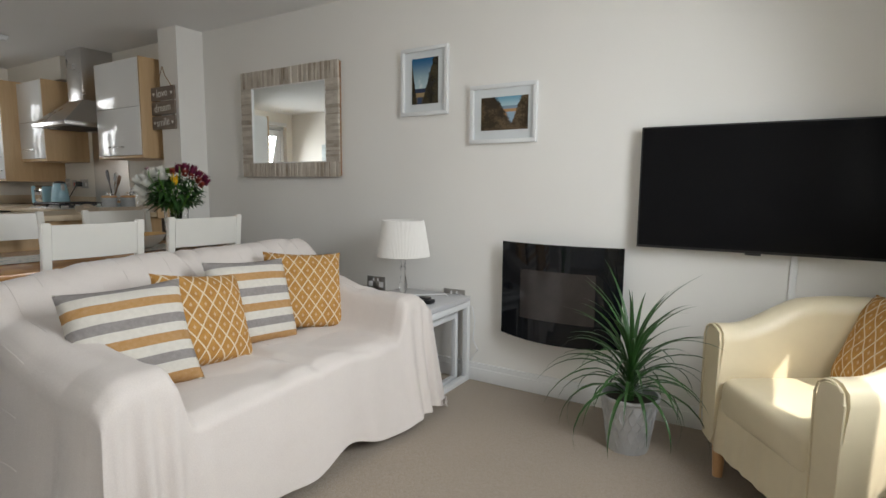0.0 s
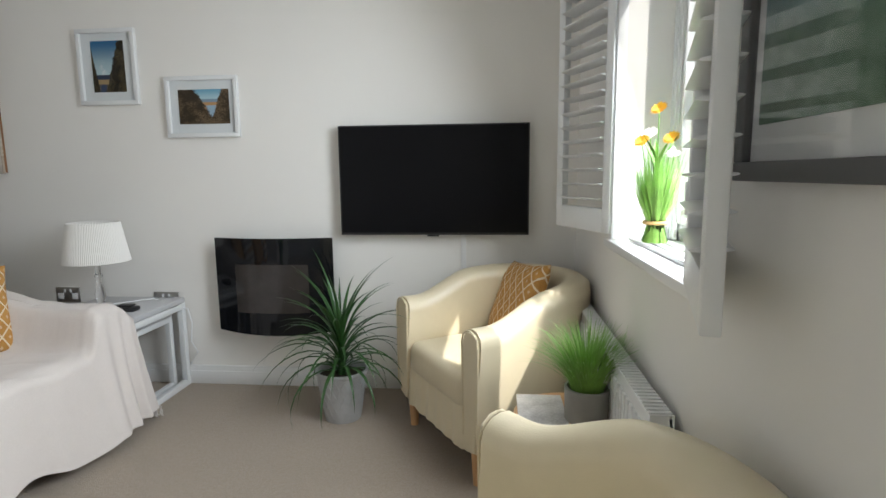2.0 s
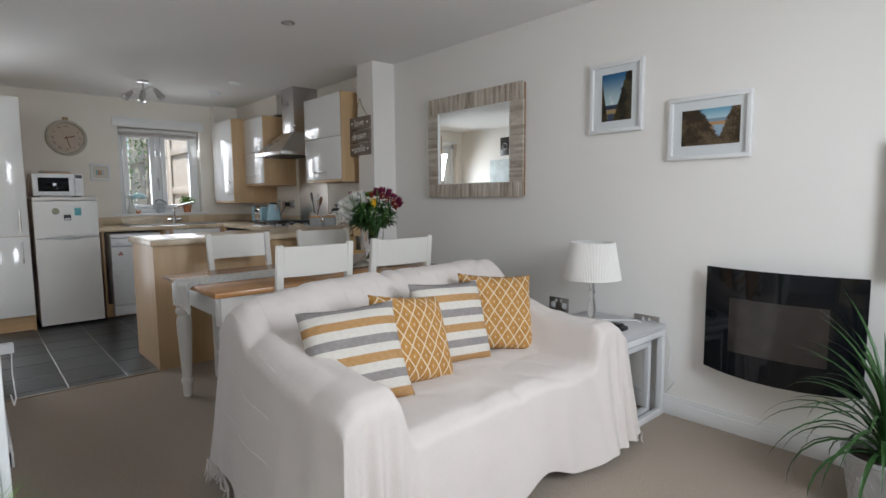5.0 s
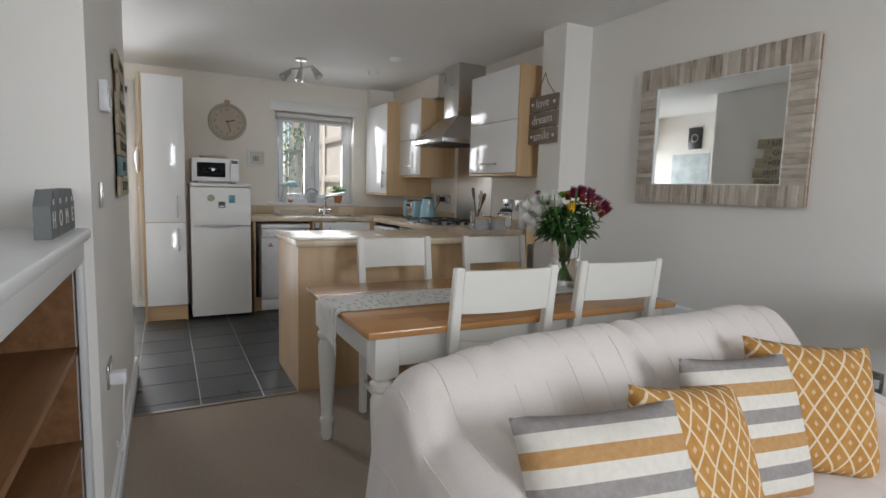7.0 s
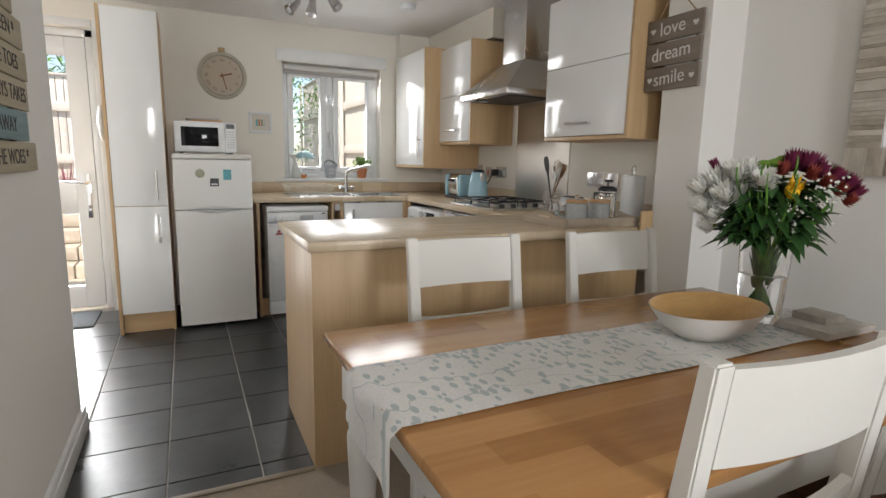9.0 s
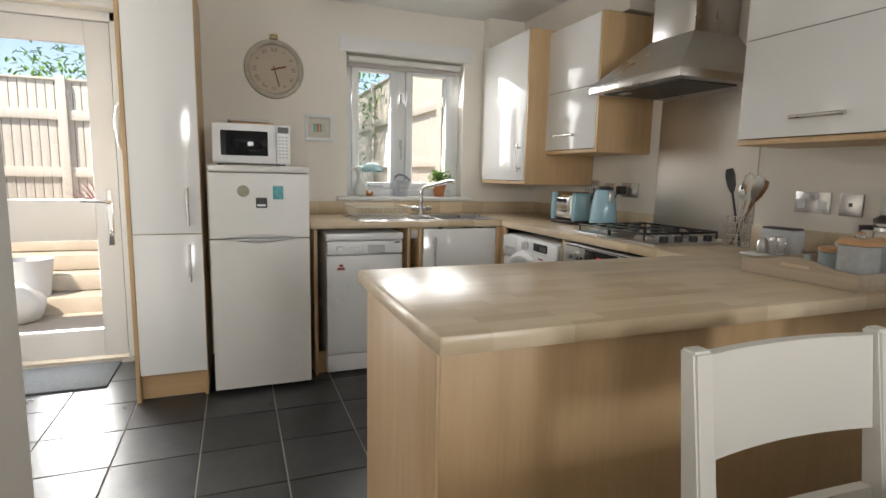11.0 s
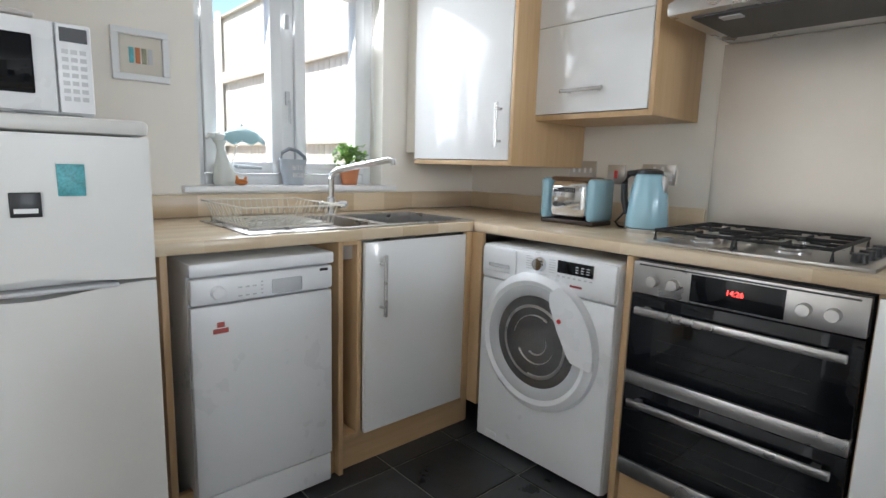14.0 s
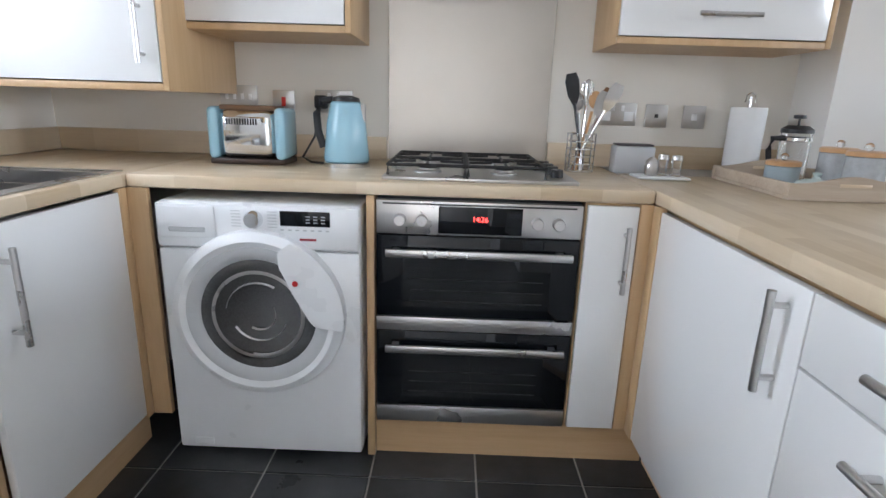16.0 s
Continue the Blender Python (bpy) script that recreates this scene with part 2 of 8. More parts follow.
def ball(bm, c, r, sx=1, sy=1, sz=1, seg=16):
    bmesh.ops.create_uvsphere(bm, u_segments=seg, v_segments=seg // 2 + 2, radius=r, matrix=Matrix.Translation(c) @ Matrix.Diagonal((sx, sy, sz, 1)))
    return bm


def prism(bm, outline, lo, hi, axis=1):
    """Extrudes a closed outline of (a, b) pairs along an axis; (a, b) are the other two axes in order."""
    def at(a, b, h):
        p = [a, b]
        p.insert(axis, h)
        return bm.verts.new(p)
    A, C = [at(a, b, lo) for a, b in outline], [at(a, b, hi) for a, b in outline]
    n = len(A)
    for i in range(n):
        bm.faces.new((A[i], A[(i + 1) % n], C[(i + 1) % n], C[i]))
    bm.faces.new(A[::-1])
    bm.faces.new(C)
    return bm


def base_of(ob):
    m = Matrix.Identity(4)
    while ob is not None:
        m = ob.matrix_basis @ m
        ob = ob.parent
    return m


def thing(name, base, label, category, group="", rz=0.0):
    ob = new(name)
    ob.empty_display_size = 0.1
    ob.matrix_basis = pose(*base, 0, 0, rz)
    return tagged(ob, label, category, group)


def mesh_of(name, bm, material, smooth=35):
    bmesh.ops.recalc_face_normals(bm, faces=bm.faces)
    me = bpy.data.meshes.new(name)
    bm.to_mesh(me)
    bm.free()
    me.materials.append(material)
    if smooth:
        me.shade_smooth()
        me.set_sharp_from_angle(angle=radians(smooth))
    return me


def part(name, bm, material, parent, label="", local=False, smooth=35):
    """One mesh under a thing or part. The bmesh is in world metres, or in the parent's own when local."""
    me = mesh_of(name, bm, material, smooth)
    if not local:
        me.transform(base_of(parent).inverted())
    ob = new(name, me)
    ob.parent = parent
    return tagged(ob, label)


def solo(name, bm, material, label, category, group="", kind="", smooth=35):
    ob = new(name, mesh_of(name, bm, material, smooth))
    return tagged(ob, label, category, group, kind)


def structure(name, bm, material, label="", smooth=35):
    return tagged(new(name, mesh_of(name, bm, material, smooth)), label, "", "", "structure")


def writing(text, size, m, material, parent, name="lettering", depth=0.0006):
    """Letters of the built-in font, as a mesh; m: pose in world, letters in its xy plane."""
    cu = bpy.data.curves.new(name, "FONT")
    cu.body, cu.size, cu.align_x, cu.align_y, cu.extrude = text, size, "CENTER", "CENTER", depth
    tmp = bpy.data.objects.new(name, cu)
    scene.collection.objects.link(tmp)
    me = bpy.data.meshes.new_from_object(tmp.evaluated_get(bpy.context.evaluated_depsgraph_get()))
    bpy.data.objects.remove(tmp)
    me.transform(base_of(parent).inverted() @ m)
    me.materials.clear()
    me.materials.append(material)
    ob = new(name, me)
    ob.parent = parent
    return ob


FACE_MY = Euler((radians(90), 0, 0)).to_matrix().to_4x4()          # letters that face -y
FACE_PX = Euler((radians(90), 0, radians(90))).to_matrix().to_4x4()  # letters that face +x
FACE_PY = Euler((radians(90), 0, radians(180))).to_matrix().to_4x4()
FACE_MX = Euler((radians(90), 0, radians(-90))).to_matrix().to_4x4()


def spot_at(x, y, z, facing):
    return Matrix.Translation((x, y, z)) @ facing

# ---- structure ----
H = 2.31
WY = 2.92      # long wall with the television and the hob
WX = 0.79      # front window wall
KX = -6.86     # kitchen window wall
LY = 0.19      # low-side wall of the dining part
T = 0.28       # wall thickness

carpet_m, cnt, cb = nodes_of("beige_carpet")
cv = coords(cnt)
c1 = ramp(cnt, noise_of(cnt, cv, 2.2, 5), [(0.3, (0.39, 0.31, 0.225)), (0.7, (0.47, 0.38, 0.285))])
c2 = noise_of(cnt, cv, 420, 2, 0.8)
c1 = mixc(cnt, 0.45, c1, ramp(cnt, noise_of(cnt, cv, 75, 3, 0.75), [(0.35, (0.24, 0.185, 0.13)), (0.65, (0.60, 0.50, 0.39))]))
cnt.links.new(mixc(cnt, 0.45, c1, ramp(cnt, c2, [(0.3, (0.22, 0.17, 0.12)), (0.7, (0.58, 0.485, 0.38))])), cb.inputs["Base Color"])
cb.inputs["Roughness"].default_value = 1.0
cb.inputs["Specular IOR Level"].default_value = 0.1
cb.inputs["Sheen Weight"].default_value = 0.3
bump(cnt, cb, c2, 0.9, 0.006)

structure("floor", boxes((-4.06, WX, -2.2, WY, -0.12, 0.0)), carpet_m, "beige cut-pile carpet")
GROUT = mat("tile_grout", (0.46, 0.43, 0.39), 0.9, var=0.1)
tile_floor = structure("floor_kitchen", boxes((KX - 0.1, -4.06, -0.9, WY, -0.12, -0.006)), GROUT, "dark slate-effect floor tiles with pale grout")
structure("trim_threshold", boxes((-4.075, -4.045, LY, 1.06, -0.01, 0.006, 0.003)), mat("threshold_bar", (0.25, 0.2, 0.14), 0.5), "carpet threshold strip")
structure("ceiling", boxes((KX - T, WX + T, -2.3, WY + T, H, H + 0.12)), CEIL)
structure("wall_long", boxes((-3.9, WX + T, WY, WY + T, -0.1, H)), WALL)
structure("wall_long_kitchen", boxes((KX - T, -3.9, WY, WY + T, -0.1, H)), WALLK)
structure("wall_pier", boxes((-4.0, -3.765, 2.70, WY, -0.05, H)), WALL)
# front window wall with its opening
WY0, WY1, WZ0, WZ1 = 1.28, 2.02, 0.93, 2.26
# the gap at y -1.6 to -0.4 is assumed, unseen, for the added lamp
structure("wall_front", boxes((WX, WX + T, -2.3, -1.6, -0.1, H), (WX, WX + T, -0.4, WY0, -0.1, H), (WX, WX + T, -1.6, -0.4, -0.1, WZ0), (WX, WX + T, -1.6, -0.4, WZ1, H), (WX, WX + T, WY1, WY, -0.1, H), (WX, WX + T, WY0, WY1, -0.1, WZ0), (WX, WX + T, WY0, WY1, WZ1, H)), WALL)
# kitchen window wall: window and back door
KY0, KY1, KZ0, KZ1 = 1.43, 2.29, 1.03, 2.0
DY0, DY1 = -0.78, 0.10
structure("wall_kitchen", boxes((KX - T, KX, -0.9, DY0, -0.1, H), (KX - T, KX, DY1, KY0, -0.1, H), (KX - T, KX, KY1, WY, -0.1, H),
                                (KX - T, KX, KY0, KY1, -0.1, KZ0), (KX - T, KX, KY0, KY1, KZ1, H), (KX - T, KX, DY0, DY1, 2.10, H)), WALLK)
structure("wall_dining", boxes((-4.77, -3.02, LY - 0.12, LY, -0.05, H), (-4.77, -4.65, -0.9, LY - 0.12, -0.05, H)), WALL)
structure("wall_alcove", boxes((-3.02, -2.92, -0.24, LY, -0.05, H), (-3.02, -1.5, -0.36, -0.24, -0.05, H)), WALL)
structure("wall_kitchen_side", boxes((KX - T, -4.65, -1.02, -0.9, -0.1, H)), WALL)
structure("wall_hall", boxes((-1.62, -1.5, -2.2, -0.36, -0.05, H), (-1.62, WX + T, -2.32, -2.2, -0.1, H)), WALL)


def skirting(name, x0, x1, y0, y1):
    bm = boxes((x0, x1, y0, y1, 0.0, 0.105, 0.003))
    w = 0.006
    box(bm, x0 - (w if x1 - x0 < 0.1 else 0), x1 + (w if x1 - x0 < 0.1 else 0), y0 - (w if y1 - y0 < 0.1 else 0), y1 + (w if y1 - y0 < 0.1 else 0), 0.0, 0.075, 0.003)
    structure(name, bm, TRIM, "white gloss skirting board")


skirting("baseboard", -3.749, WX, WY - 0.016, WY)
skirting("baseboard_2", WX - 0.016, WX, -2.2, WY)
skirting("baseboard_3", -4.786, -3.02, LY, LY + 0.016)
skirting("baseboard_4", -4.786, -4.77, -0.85, LY)
skirting("baseboard_5", -3.765, -3.749, 2.70, WY - 0.02)
skirting("baseboard_6", KX, KX + 0.016, 0.12, 0.24)

# back door: a white frame, two glazed lights and a middle rail
door = structure("door_1", boxes((KX - 0.16, KX - 0.08, DY0, DY0 + 0.055, 0, 2.10, 0.004), (KX - 0.16, KX - 0.08, DY1 - 0.055, DY1, 0, 2.10, 0.004), (KX - 0.16, KX - 0.08, DY0, DY1, 2.045, 2.10, 0.004)), UPVC, "white half-glazed back door, shut")
part("door_leaf", boxes((KX - 0.15, KX - 0.095, DY0 + 0.06, DY0 + 0.19, 0.02, 2.04, 0.004), (KX - 0.15, KX - 0.095, DY1 - 0.19, DY1 - 0.06, 0.02, 2.04, 0.004),
                        (KX - 0.15, KX - 0.095, DY0 + 0.19, DY1 - 0.19, 0.02, 0.19, 0.004), (KX - 0.15, KX - 0.095, DY0 + 0.19, DY1 - 0.19, 0.75, 1.0, 0.004), (KX - 0.15, KX - 0.095, DY0 + 0.19, DY1 - 0.19, 1.91, 2.04, 0.004)), UPVC, door)
for z0, z1 in ((0.18, 0.76), (0.99, 1.92)):
    p = part("pane", boxes((KX - 0.127, KX - 0.121, DY0 + 0.185, DY1 - 0.185, z0, z1)), PANE, door)
    p.visible_shadow = False
bmh = boxes((KX - 0.092, KX - 0.085, -0.03, 0.005, 0.72, 1.06, 0.003))
tube(bmh, [(KX - 0.09, -0.012, 0.99), (KX - 0.045, -0.012, 0.99), (KX - 0.04, -0.03, 0.99), (KX - 0.04, -0.15, 0.995)], 0.009)
ball(bmh, (KX - 0.07, -0.012, 0.80), 0.013)
part("door_handle", bmh, CHROME, door, "chrome lever handle and lock plate")
structure("trim_door", boxes((KX - 0.075, KX + 0.012, DY1 + 0.001, DY1 + 0.055, 0, 2.155, 0.004), (KX - 0.075, KX + 0.012, DY0, DY1, 2.101, 2.155, 0.004)), TRIM, "white door architrave")
solo("door_mat", boxes((-6.84, -6.42, -0.62, 0.02, -0.006, 0.012, 0.005)), mat("grey_mat_fibre", (0.09, 0.10, 0.11), 0.98, var=0.3, scale=60, relief=0.8), "dark grey ribbed mat by the back door", "doormat")

# kitchen window
kw = structure("window_1", boxes((KX - 0.17, KX - 0.10, KY0, KY0 + 0.05, KZ0, KZ1, 0.004), (KX - 0.17, KX - 0.10, KY1 - 0.05, KY1, KZ0, KZ1, 0.004),
                                 (KX - 0.17, KX - 0.10, KY0 + 0.05, KY1 - 0.05, KZ0, KZ0 + 0.05, 0.004), (KX - 0.17, KX - 0.10, KY0 + 0.05, KY1 - 0.05, KZ1 - 0.05, KZ1, 0.004),
                                 (KX - 0.165, KX - 0.10, 1.815, 1.875, KZ0 + 0.05, KZ1 - 0.05, 0.004)), UPVC, "white two-light kitchen window")
for y0, y1 in ((KY0 + 0.052, 1.813), (1.877, KY1 - 0.052)):
    z0, z1, w = KZ0 + 0.052, KZ1 - 0.052, 0.05
    part("sash", boxes((KX - 0.15, KX - 0.085, y0, y0 + w, z0, z1, 0.005), (KX - 0.15, KX - 0.085, y1 - w, y1, z0, z1, 0.005), (KX - 0.15, KX - 0.085, y0 + w, y1 - w, z0, z0 + w, 0.005), (KX - 0.15, KX - 0.085, y0 + w, y1 - w, z1 - w, z1, 0.005)), UPVC, kw)
    p = part("pane", boxes((KX - 0.125, KX - 0.12, y0 + w - 0.005, y1 - w + 0.005, z0 + w - 0.005, z1 - w + 0.005)), PANE, kw)
    p.visible_shadow = False
hb = boxes((KX - 0.085, KX - 0.072, 1.825, 1.845, 1.38, 1.44, 0.003), (KX - 0.085, KX - 0.072, 1.825, 1.845, 1.70, 1.76, 0.003))
tube(hb, [(KX - 0.08, 1.835, 1.40), (KX - 0.06, 1.835, 1.40), (KX - 0.058, 1.835, 1.30)], 0.007)
tube(hb, [(KX - 0.08, 1.60, 1.11), (KX - 0.058, 1.60, 1.11), (KX - 0.055, 1.70, 1.105)], 0.007)
part("handle", hb, GREYPL, kw, "grey window handles")
part("window_sill", boxes((KX - 0.10, KX + 0.035, KY0 - 0.07, KY1 + 0.07, KZ0 - 0.022, KZ0 + 0.004, 0.006)), TRIM, kw)
part("head_board", boxes((KX + 0.0005, KX + 0.014, KY0 - 0.05, KY1 + 0.05, KZ1 + 0.002, KZ1 + 0.085, 0.003)), TRIM, kw, "white batten over the window")
blind = thing("roller_blind", (KX - 0.05, 1.86, 1.95), "rolled-up white roller blind in the window head", "blind")
bb = bmesh.new()
lathe(bb, [(0.02, KY0 + 0.02), (0.02, KY1 - 0.02)], (KX - 0.04, 0, 1.965), 16, 1)
part("roll", bb, mat("blind_cloth", (0.70, 0.69, 0.66), 0.9), blind)
part("bottom_bar", boxes((KX - 0.066, KX - 0.054, KY0 + 0.02, KY1 - 0.02, 1.915, 1.945, 0.003)), mat("blind_bar", (0.45, 0.42, 0.40), 0.6), blind)
cord = tube(bmesh.new(), [(KX - 0.04, KY1 - 0.03, 1.95), (KX - 0.038, KY1 - 0.028, 1.5), (KX - 0.02, KY1 - 0.03, 1.22), (KX - 0.025, KY1 - 0.045, 1.5), (KX - 0.04, KY1 - 0.045, 1.95)], 0.0022, 6)
part("cord", cord, TRIM, blind)

# ---- kitchen: units and appliances ----


def bar_handle(parent, p0, p1, out, r=0.0075):
    """A round bar on two posts; out: the way from the door."""
    p0, p1, o = Vector(p0), Vector(p1), Vector(out)
    bm = tube(bmesh.new(), [p0 + o * 0.032, p1 + o * 0.032], r, 12)
    for f in (0.14, 0.86):
        q = p0.lerp(p1, f)
        tube(bm, [q + o * 0.0005, q + o * 0.03], r * 0.8, 10)
    return part("handle", bm, STEEL, parent, "brushed steel bar handle")


# worktops
wtb = boxes((KX, -6.229, 1.10, WY, 0.872, 0.912, 0.008))
for co, no in (((-6.655, 0, 0), (1, 0, 0)), ((-6.295, 0, 0), (1, 0, 0)), ((0, 1.725, 0), (0, 1, 0)), ((0, 2.31, 0), (0, 1, 0))):
    bmesh.ops.bisect_plane(wtb, geom=list(wtb.verts) + list(wtb.edges) + list(wtb.faces), plane_co=co, plane_no=no)
hole = [f for f in wtb.faces if -6.655 < f.calc_center_median().x < -6.295 and 1.725 < f.calc_center_median().y < 2.31]
bmesh.ops.delete(wtb, geom=hole, context="FACES")
wt = solo("worktop", wtb, TOPY, "pale maple-effect laminate worktop with sink", "worktop")
wt2 = solo("worktop", boxes((-6.228, -4.698, 2.306, WY, 0.872, 0.912, 0.008)), TOPX, "pale maple-effect laminate worktop with hob", "worktop")
wt3 = solo("worktop", boxes((-4.697, -4.01, 1.04, 2.695, 0.872, 0.912, 0.008)), TOPY, "pale maple-effect laminate peninsula worktop", "worktop")
solo("worktop_upstand", boxes((KX, KX + 0.018, 1.12, WY, 0.914, 1.0, 0.003)), TOPY, "maple-effect upstand along the window wall", "upstand")
solo("worktop_upstand", boxes((KX + 0.019, -5.545, WY - 0.018, WY, 0.914, 1.0, 0.003)), TOPX, "maple-effect upstand behind the kettle", "upstand")
solo("worktop_upstand", boxes((-4.915, -4.003, WY - 0.018, WY, 0.914, 1.0, 0.003)), TOPX, "maple-effect upstand behind the utensils", "upstand")
solo("worktop_upstand", boxes((-4.0, -3.985, 2.62, 2.694, 0.86, 0.99, 0.003)), OAKV, "maple-effect end block by the pier", "upstand")

# sink run
solo("end_panel", boxes((-6.82, -6.245, 1.12, 1.14, 0.0, 0.871, 0.002)), OAKV, "maple-effect end panel beside the fridge", "panel")
su = thing("sink_cabinet", (-6.5, 1.98, 0), "white gloss sink cabinet with maple carcass", "cabinet")
for bx in ((-6.80, -6.252, 1.776, 2.30, 0.13, 0.15), (-6.80, -6.252, 1.682, 1.70, 0.0, 0.87, 0.001), (-6.80, -6.252, 1.758, 1.775, 0.13, 0.87, 0.001), (-6.80, -6.77, 1.776, 2.30, 0.15, 0.87), (-6.80, -6.252, 1.701, 1.757, 0.855, 0.87), (-6.80, -6.252, 1.701, 1.757, 0.13, 0.148), (-6.80, -6.78, 1.701, 1.757, 0.148, 0.855)):
    part("panel", boxes(bx), OAKV, su)
sd = part("door", boxes((-6.25, -6.231, 1.778, 2.272, 0.145, 0.862, 0.002)), GLOSSW, su)
bar_handle(sd, (-6.231, 1.845, 0.59), (-6.231, 1.845, 0.815), (1, 0, 0))
part("corner_post", boxes((-6.25, -6.229, 2.275, 2.315, 0.13, 0.871, 0.001), (-6.229, -6.17, 2.306, 2.325, 0.13, 0.871, 0.001)), OAKV, su)
part("plinth", boxes((-6.30, -6.282, 1.14, 2.36, 0.0, 0.13)), OAKY, su)

dw = thing("dishwasher", (-6.5, 1.43, 0), "slim white freestanding dishwasher under the worktop", "dishwasher")
part("body", boxes((-6.78, -6.262, 1.19, 1.645, 0.02, 0.835, 0.004)), APPL, dw)
dd = part("door", boxes((-6.26, -6.232, 1.19, 1.645, 0.12, 0.715, 0.006)), APPL, dw)
part("kick_panel", boxes((-6.265, -6.238, 1.192, 1.643, 0.012, 0.115, 0.005)), APPL, dw)
cpan = part("control_panel", boxes((-6.26, -6.226, 1.19, 1.645, 0.72, 0.80, 0.01)), APPL, dw)
part("top", boxes((-6.78, -6.222, 1.187, 1.648, 0.805, 0.845, 0.008)), APPL, dw)
part("handle_recess", boxes((-6.2262, -6.2245, 1.43, 1.53, 0.73, 0.775, 0.004)), GREYPL, cpan, "grey recessed grip")
part("dial", lathe(bmesh.new(), [(0.021, 0), (0.021, 0.006), (0.017, 0.014), (0.0005, 0.014)], (-6.2262, 1.265, 0.755), 28, 0), APPL, cpan)
bm = bmesh.new()
for i in range(3):
    for j in range(2):
        box(bm, -6.2262, -6.225, 1.325 + 0.022 * i, 1.337 + 0.022 * i, 0.735 + 0.026 * j, 0.739 + 0.026 * j)
for j in range(4):
    box(bm, -6.2262, -6.225, 1.395, 1.401, 0.735 + 0.012 * j, 0.739 + 0.012 * j)
part("button", bm, GREYPL, cpan, "small grey buttons and marks")
part("badge", boxes((-6.2262, -6.2255, 1.595, 1.625, 0.783, 0.792)), DARKPL, cpan, "small dark maker's badge")
part("sticker", boxes((-6.232, -6.2312, 1.25, 1.295, 0.63, 0.645), (-6.232, -6.2312, 1.262, 1.284, 0.648, 0.664)), mat("red_print", (0.45, 0.10, 0.09), 0.6), dd, "small red printed sticker")

# hob run
DIMRAIL = mat("dim_rail", (0.05, 0.05, 0.05), 0.5, metal=0.5)
DRUMGL = mat("smoked_drum_glass", (0.22, 0.22, 0.22), 0.10, metal=0.7, var=0.75, scale=9, relief=0.0)
solo("end_panel", boxes((-5.53, -5.506, 2.31, 2.88, 0.0, 0.871, 0.002)), OAKV, "maple-effect panel between washer and oven", "panel")
wm = thing("washing_machine", (-5.845, 2.55, 0), "white front-loading washing machine with round glass door", "washing machine")
part("body", boxes((-6.143, -5.546, 2.306, 2.86, 0.012, 0.838, 0.012)), APPL, wm)
wf = part("front_panel", boxes((-6.143, -5.546, 2.287, 2.307, 0.02, 0.70, 0.010)), APPL, wm)
wc = part("control_panel", boxes((-6.143, -5.546, 2.283, 2.307, 0.703, 0.836, 0.012)), APPL, wm)
part("drawer", boxes((-6.135, -5.965, 2.279, 2.284, 0.735, 0.828, 0.004)), APPL, wc)
part("drawer_grip", boxes((-6.10, -5.995, 2.2775, 2.2795, 0.752, 0.766, 0.003)), GREYPL, wc)
part("display", boxes((-5.775, -5.63, 2.2805, 2.2832, 0.778, 0.822, 0.002)), BLACKGL, wc, "black display")
part("dial", lathe(bmesh.new(), [(0.027, 0.0), (0.026, -0.012), (0.021, -0.024), (0.0005, -0.024)], (-5.852, 2.284, 0.795), 32, 1), CHROME, wc, "silver programme dial")
for x in (-5.917, -5.812):
    for j in range(6):
        part("printed_mark", boxes((x, x + 0.027, 2.2815, 2.2832, 0.772 + 0.009 * j, 0.774 + 0.009 * j)), GREYPL, wc)
for j in range(7):
    part("button", boxes((-5.775 + 0.022 * j, -5.765 + 0.022 * j, 2.2812, 2.2832, 0.764, 0.768)), GREYPL, wc)
for j in range(3):
    for k in range(3):
        part("printed_mark", boxes((-5.70 + 0.022 * k, -5.688 + 0.022 * k, 2.2798, 2.2804, 0.788 + 0.009 * j, 0.791 + 0.009 * j)), GREYPL, wc)
part("badge", boxes((-5.72, -5.672, 2.2815, 2.2832, 0.735, 0.742)), mat("dark_red_print", (0.30, 0.03, 0.04), 0.5), wc, "small dark red lettering")
DC = (-5.850, 2.287, 0.503)
part("door_ring", lathe(bmesh.new(), [(r * 1.13, d) for r, d in [(0.232, 0.0), (0.228, -0.022), (0.214, -0.034), (0.205, -0.038), (0.19, -0.03), (0.184, -0.012), (0.184, 0.006), (0.232, 0.006), (0.232, 0.0)]], DC, 64, 1, caps=False), APPL, wm, "white plastic door ring")
part("door_glass", lathe(bmesh.new(), [(r * 1.13, d) for r, d in [(0.188, -0.014), (0.175, -0.020), (0.14, -0.016), (0.10, -0.006), (0.0005, -0.003)]], DC, 56, 1, caps=False), DRUMGL, wm, "dark bowl-shaped door glass")
part("drum", lathe(bmesh.new(), [(r * 1.13, d) for r, d in [(0.115, -0.0215), (0.12, -0.0225), (0.125, -0.0215)]], DC, 48, 1, caps=False), STEEL, wm, "steel drum edge seen through the glass")
# thin shiny arcs modelled as the highlights on the door glass
for k, (r, a0, a1) in enumerate(((0.05, -120, 30), (0.085, -150, -20), (0.10, 60, 170), (0.13, -100, 10))):
    arc = [(DC[0] + r * math.cos(radians(a0 + (a1 - a0) * f / 10)), DC[1] - 0.011 - 0.12 * max(0, r - 0.07), DC[2] + r * math.sin(radians(a0 + (a1 - a0) * f / 10))) for f in range(11)]
    part("drum_ridge", tube(bmesh.new(), arc, 0.004, 6, 0.001), STEEL, wm)
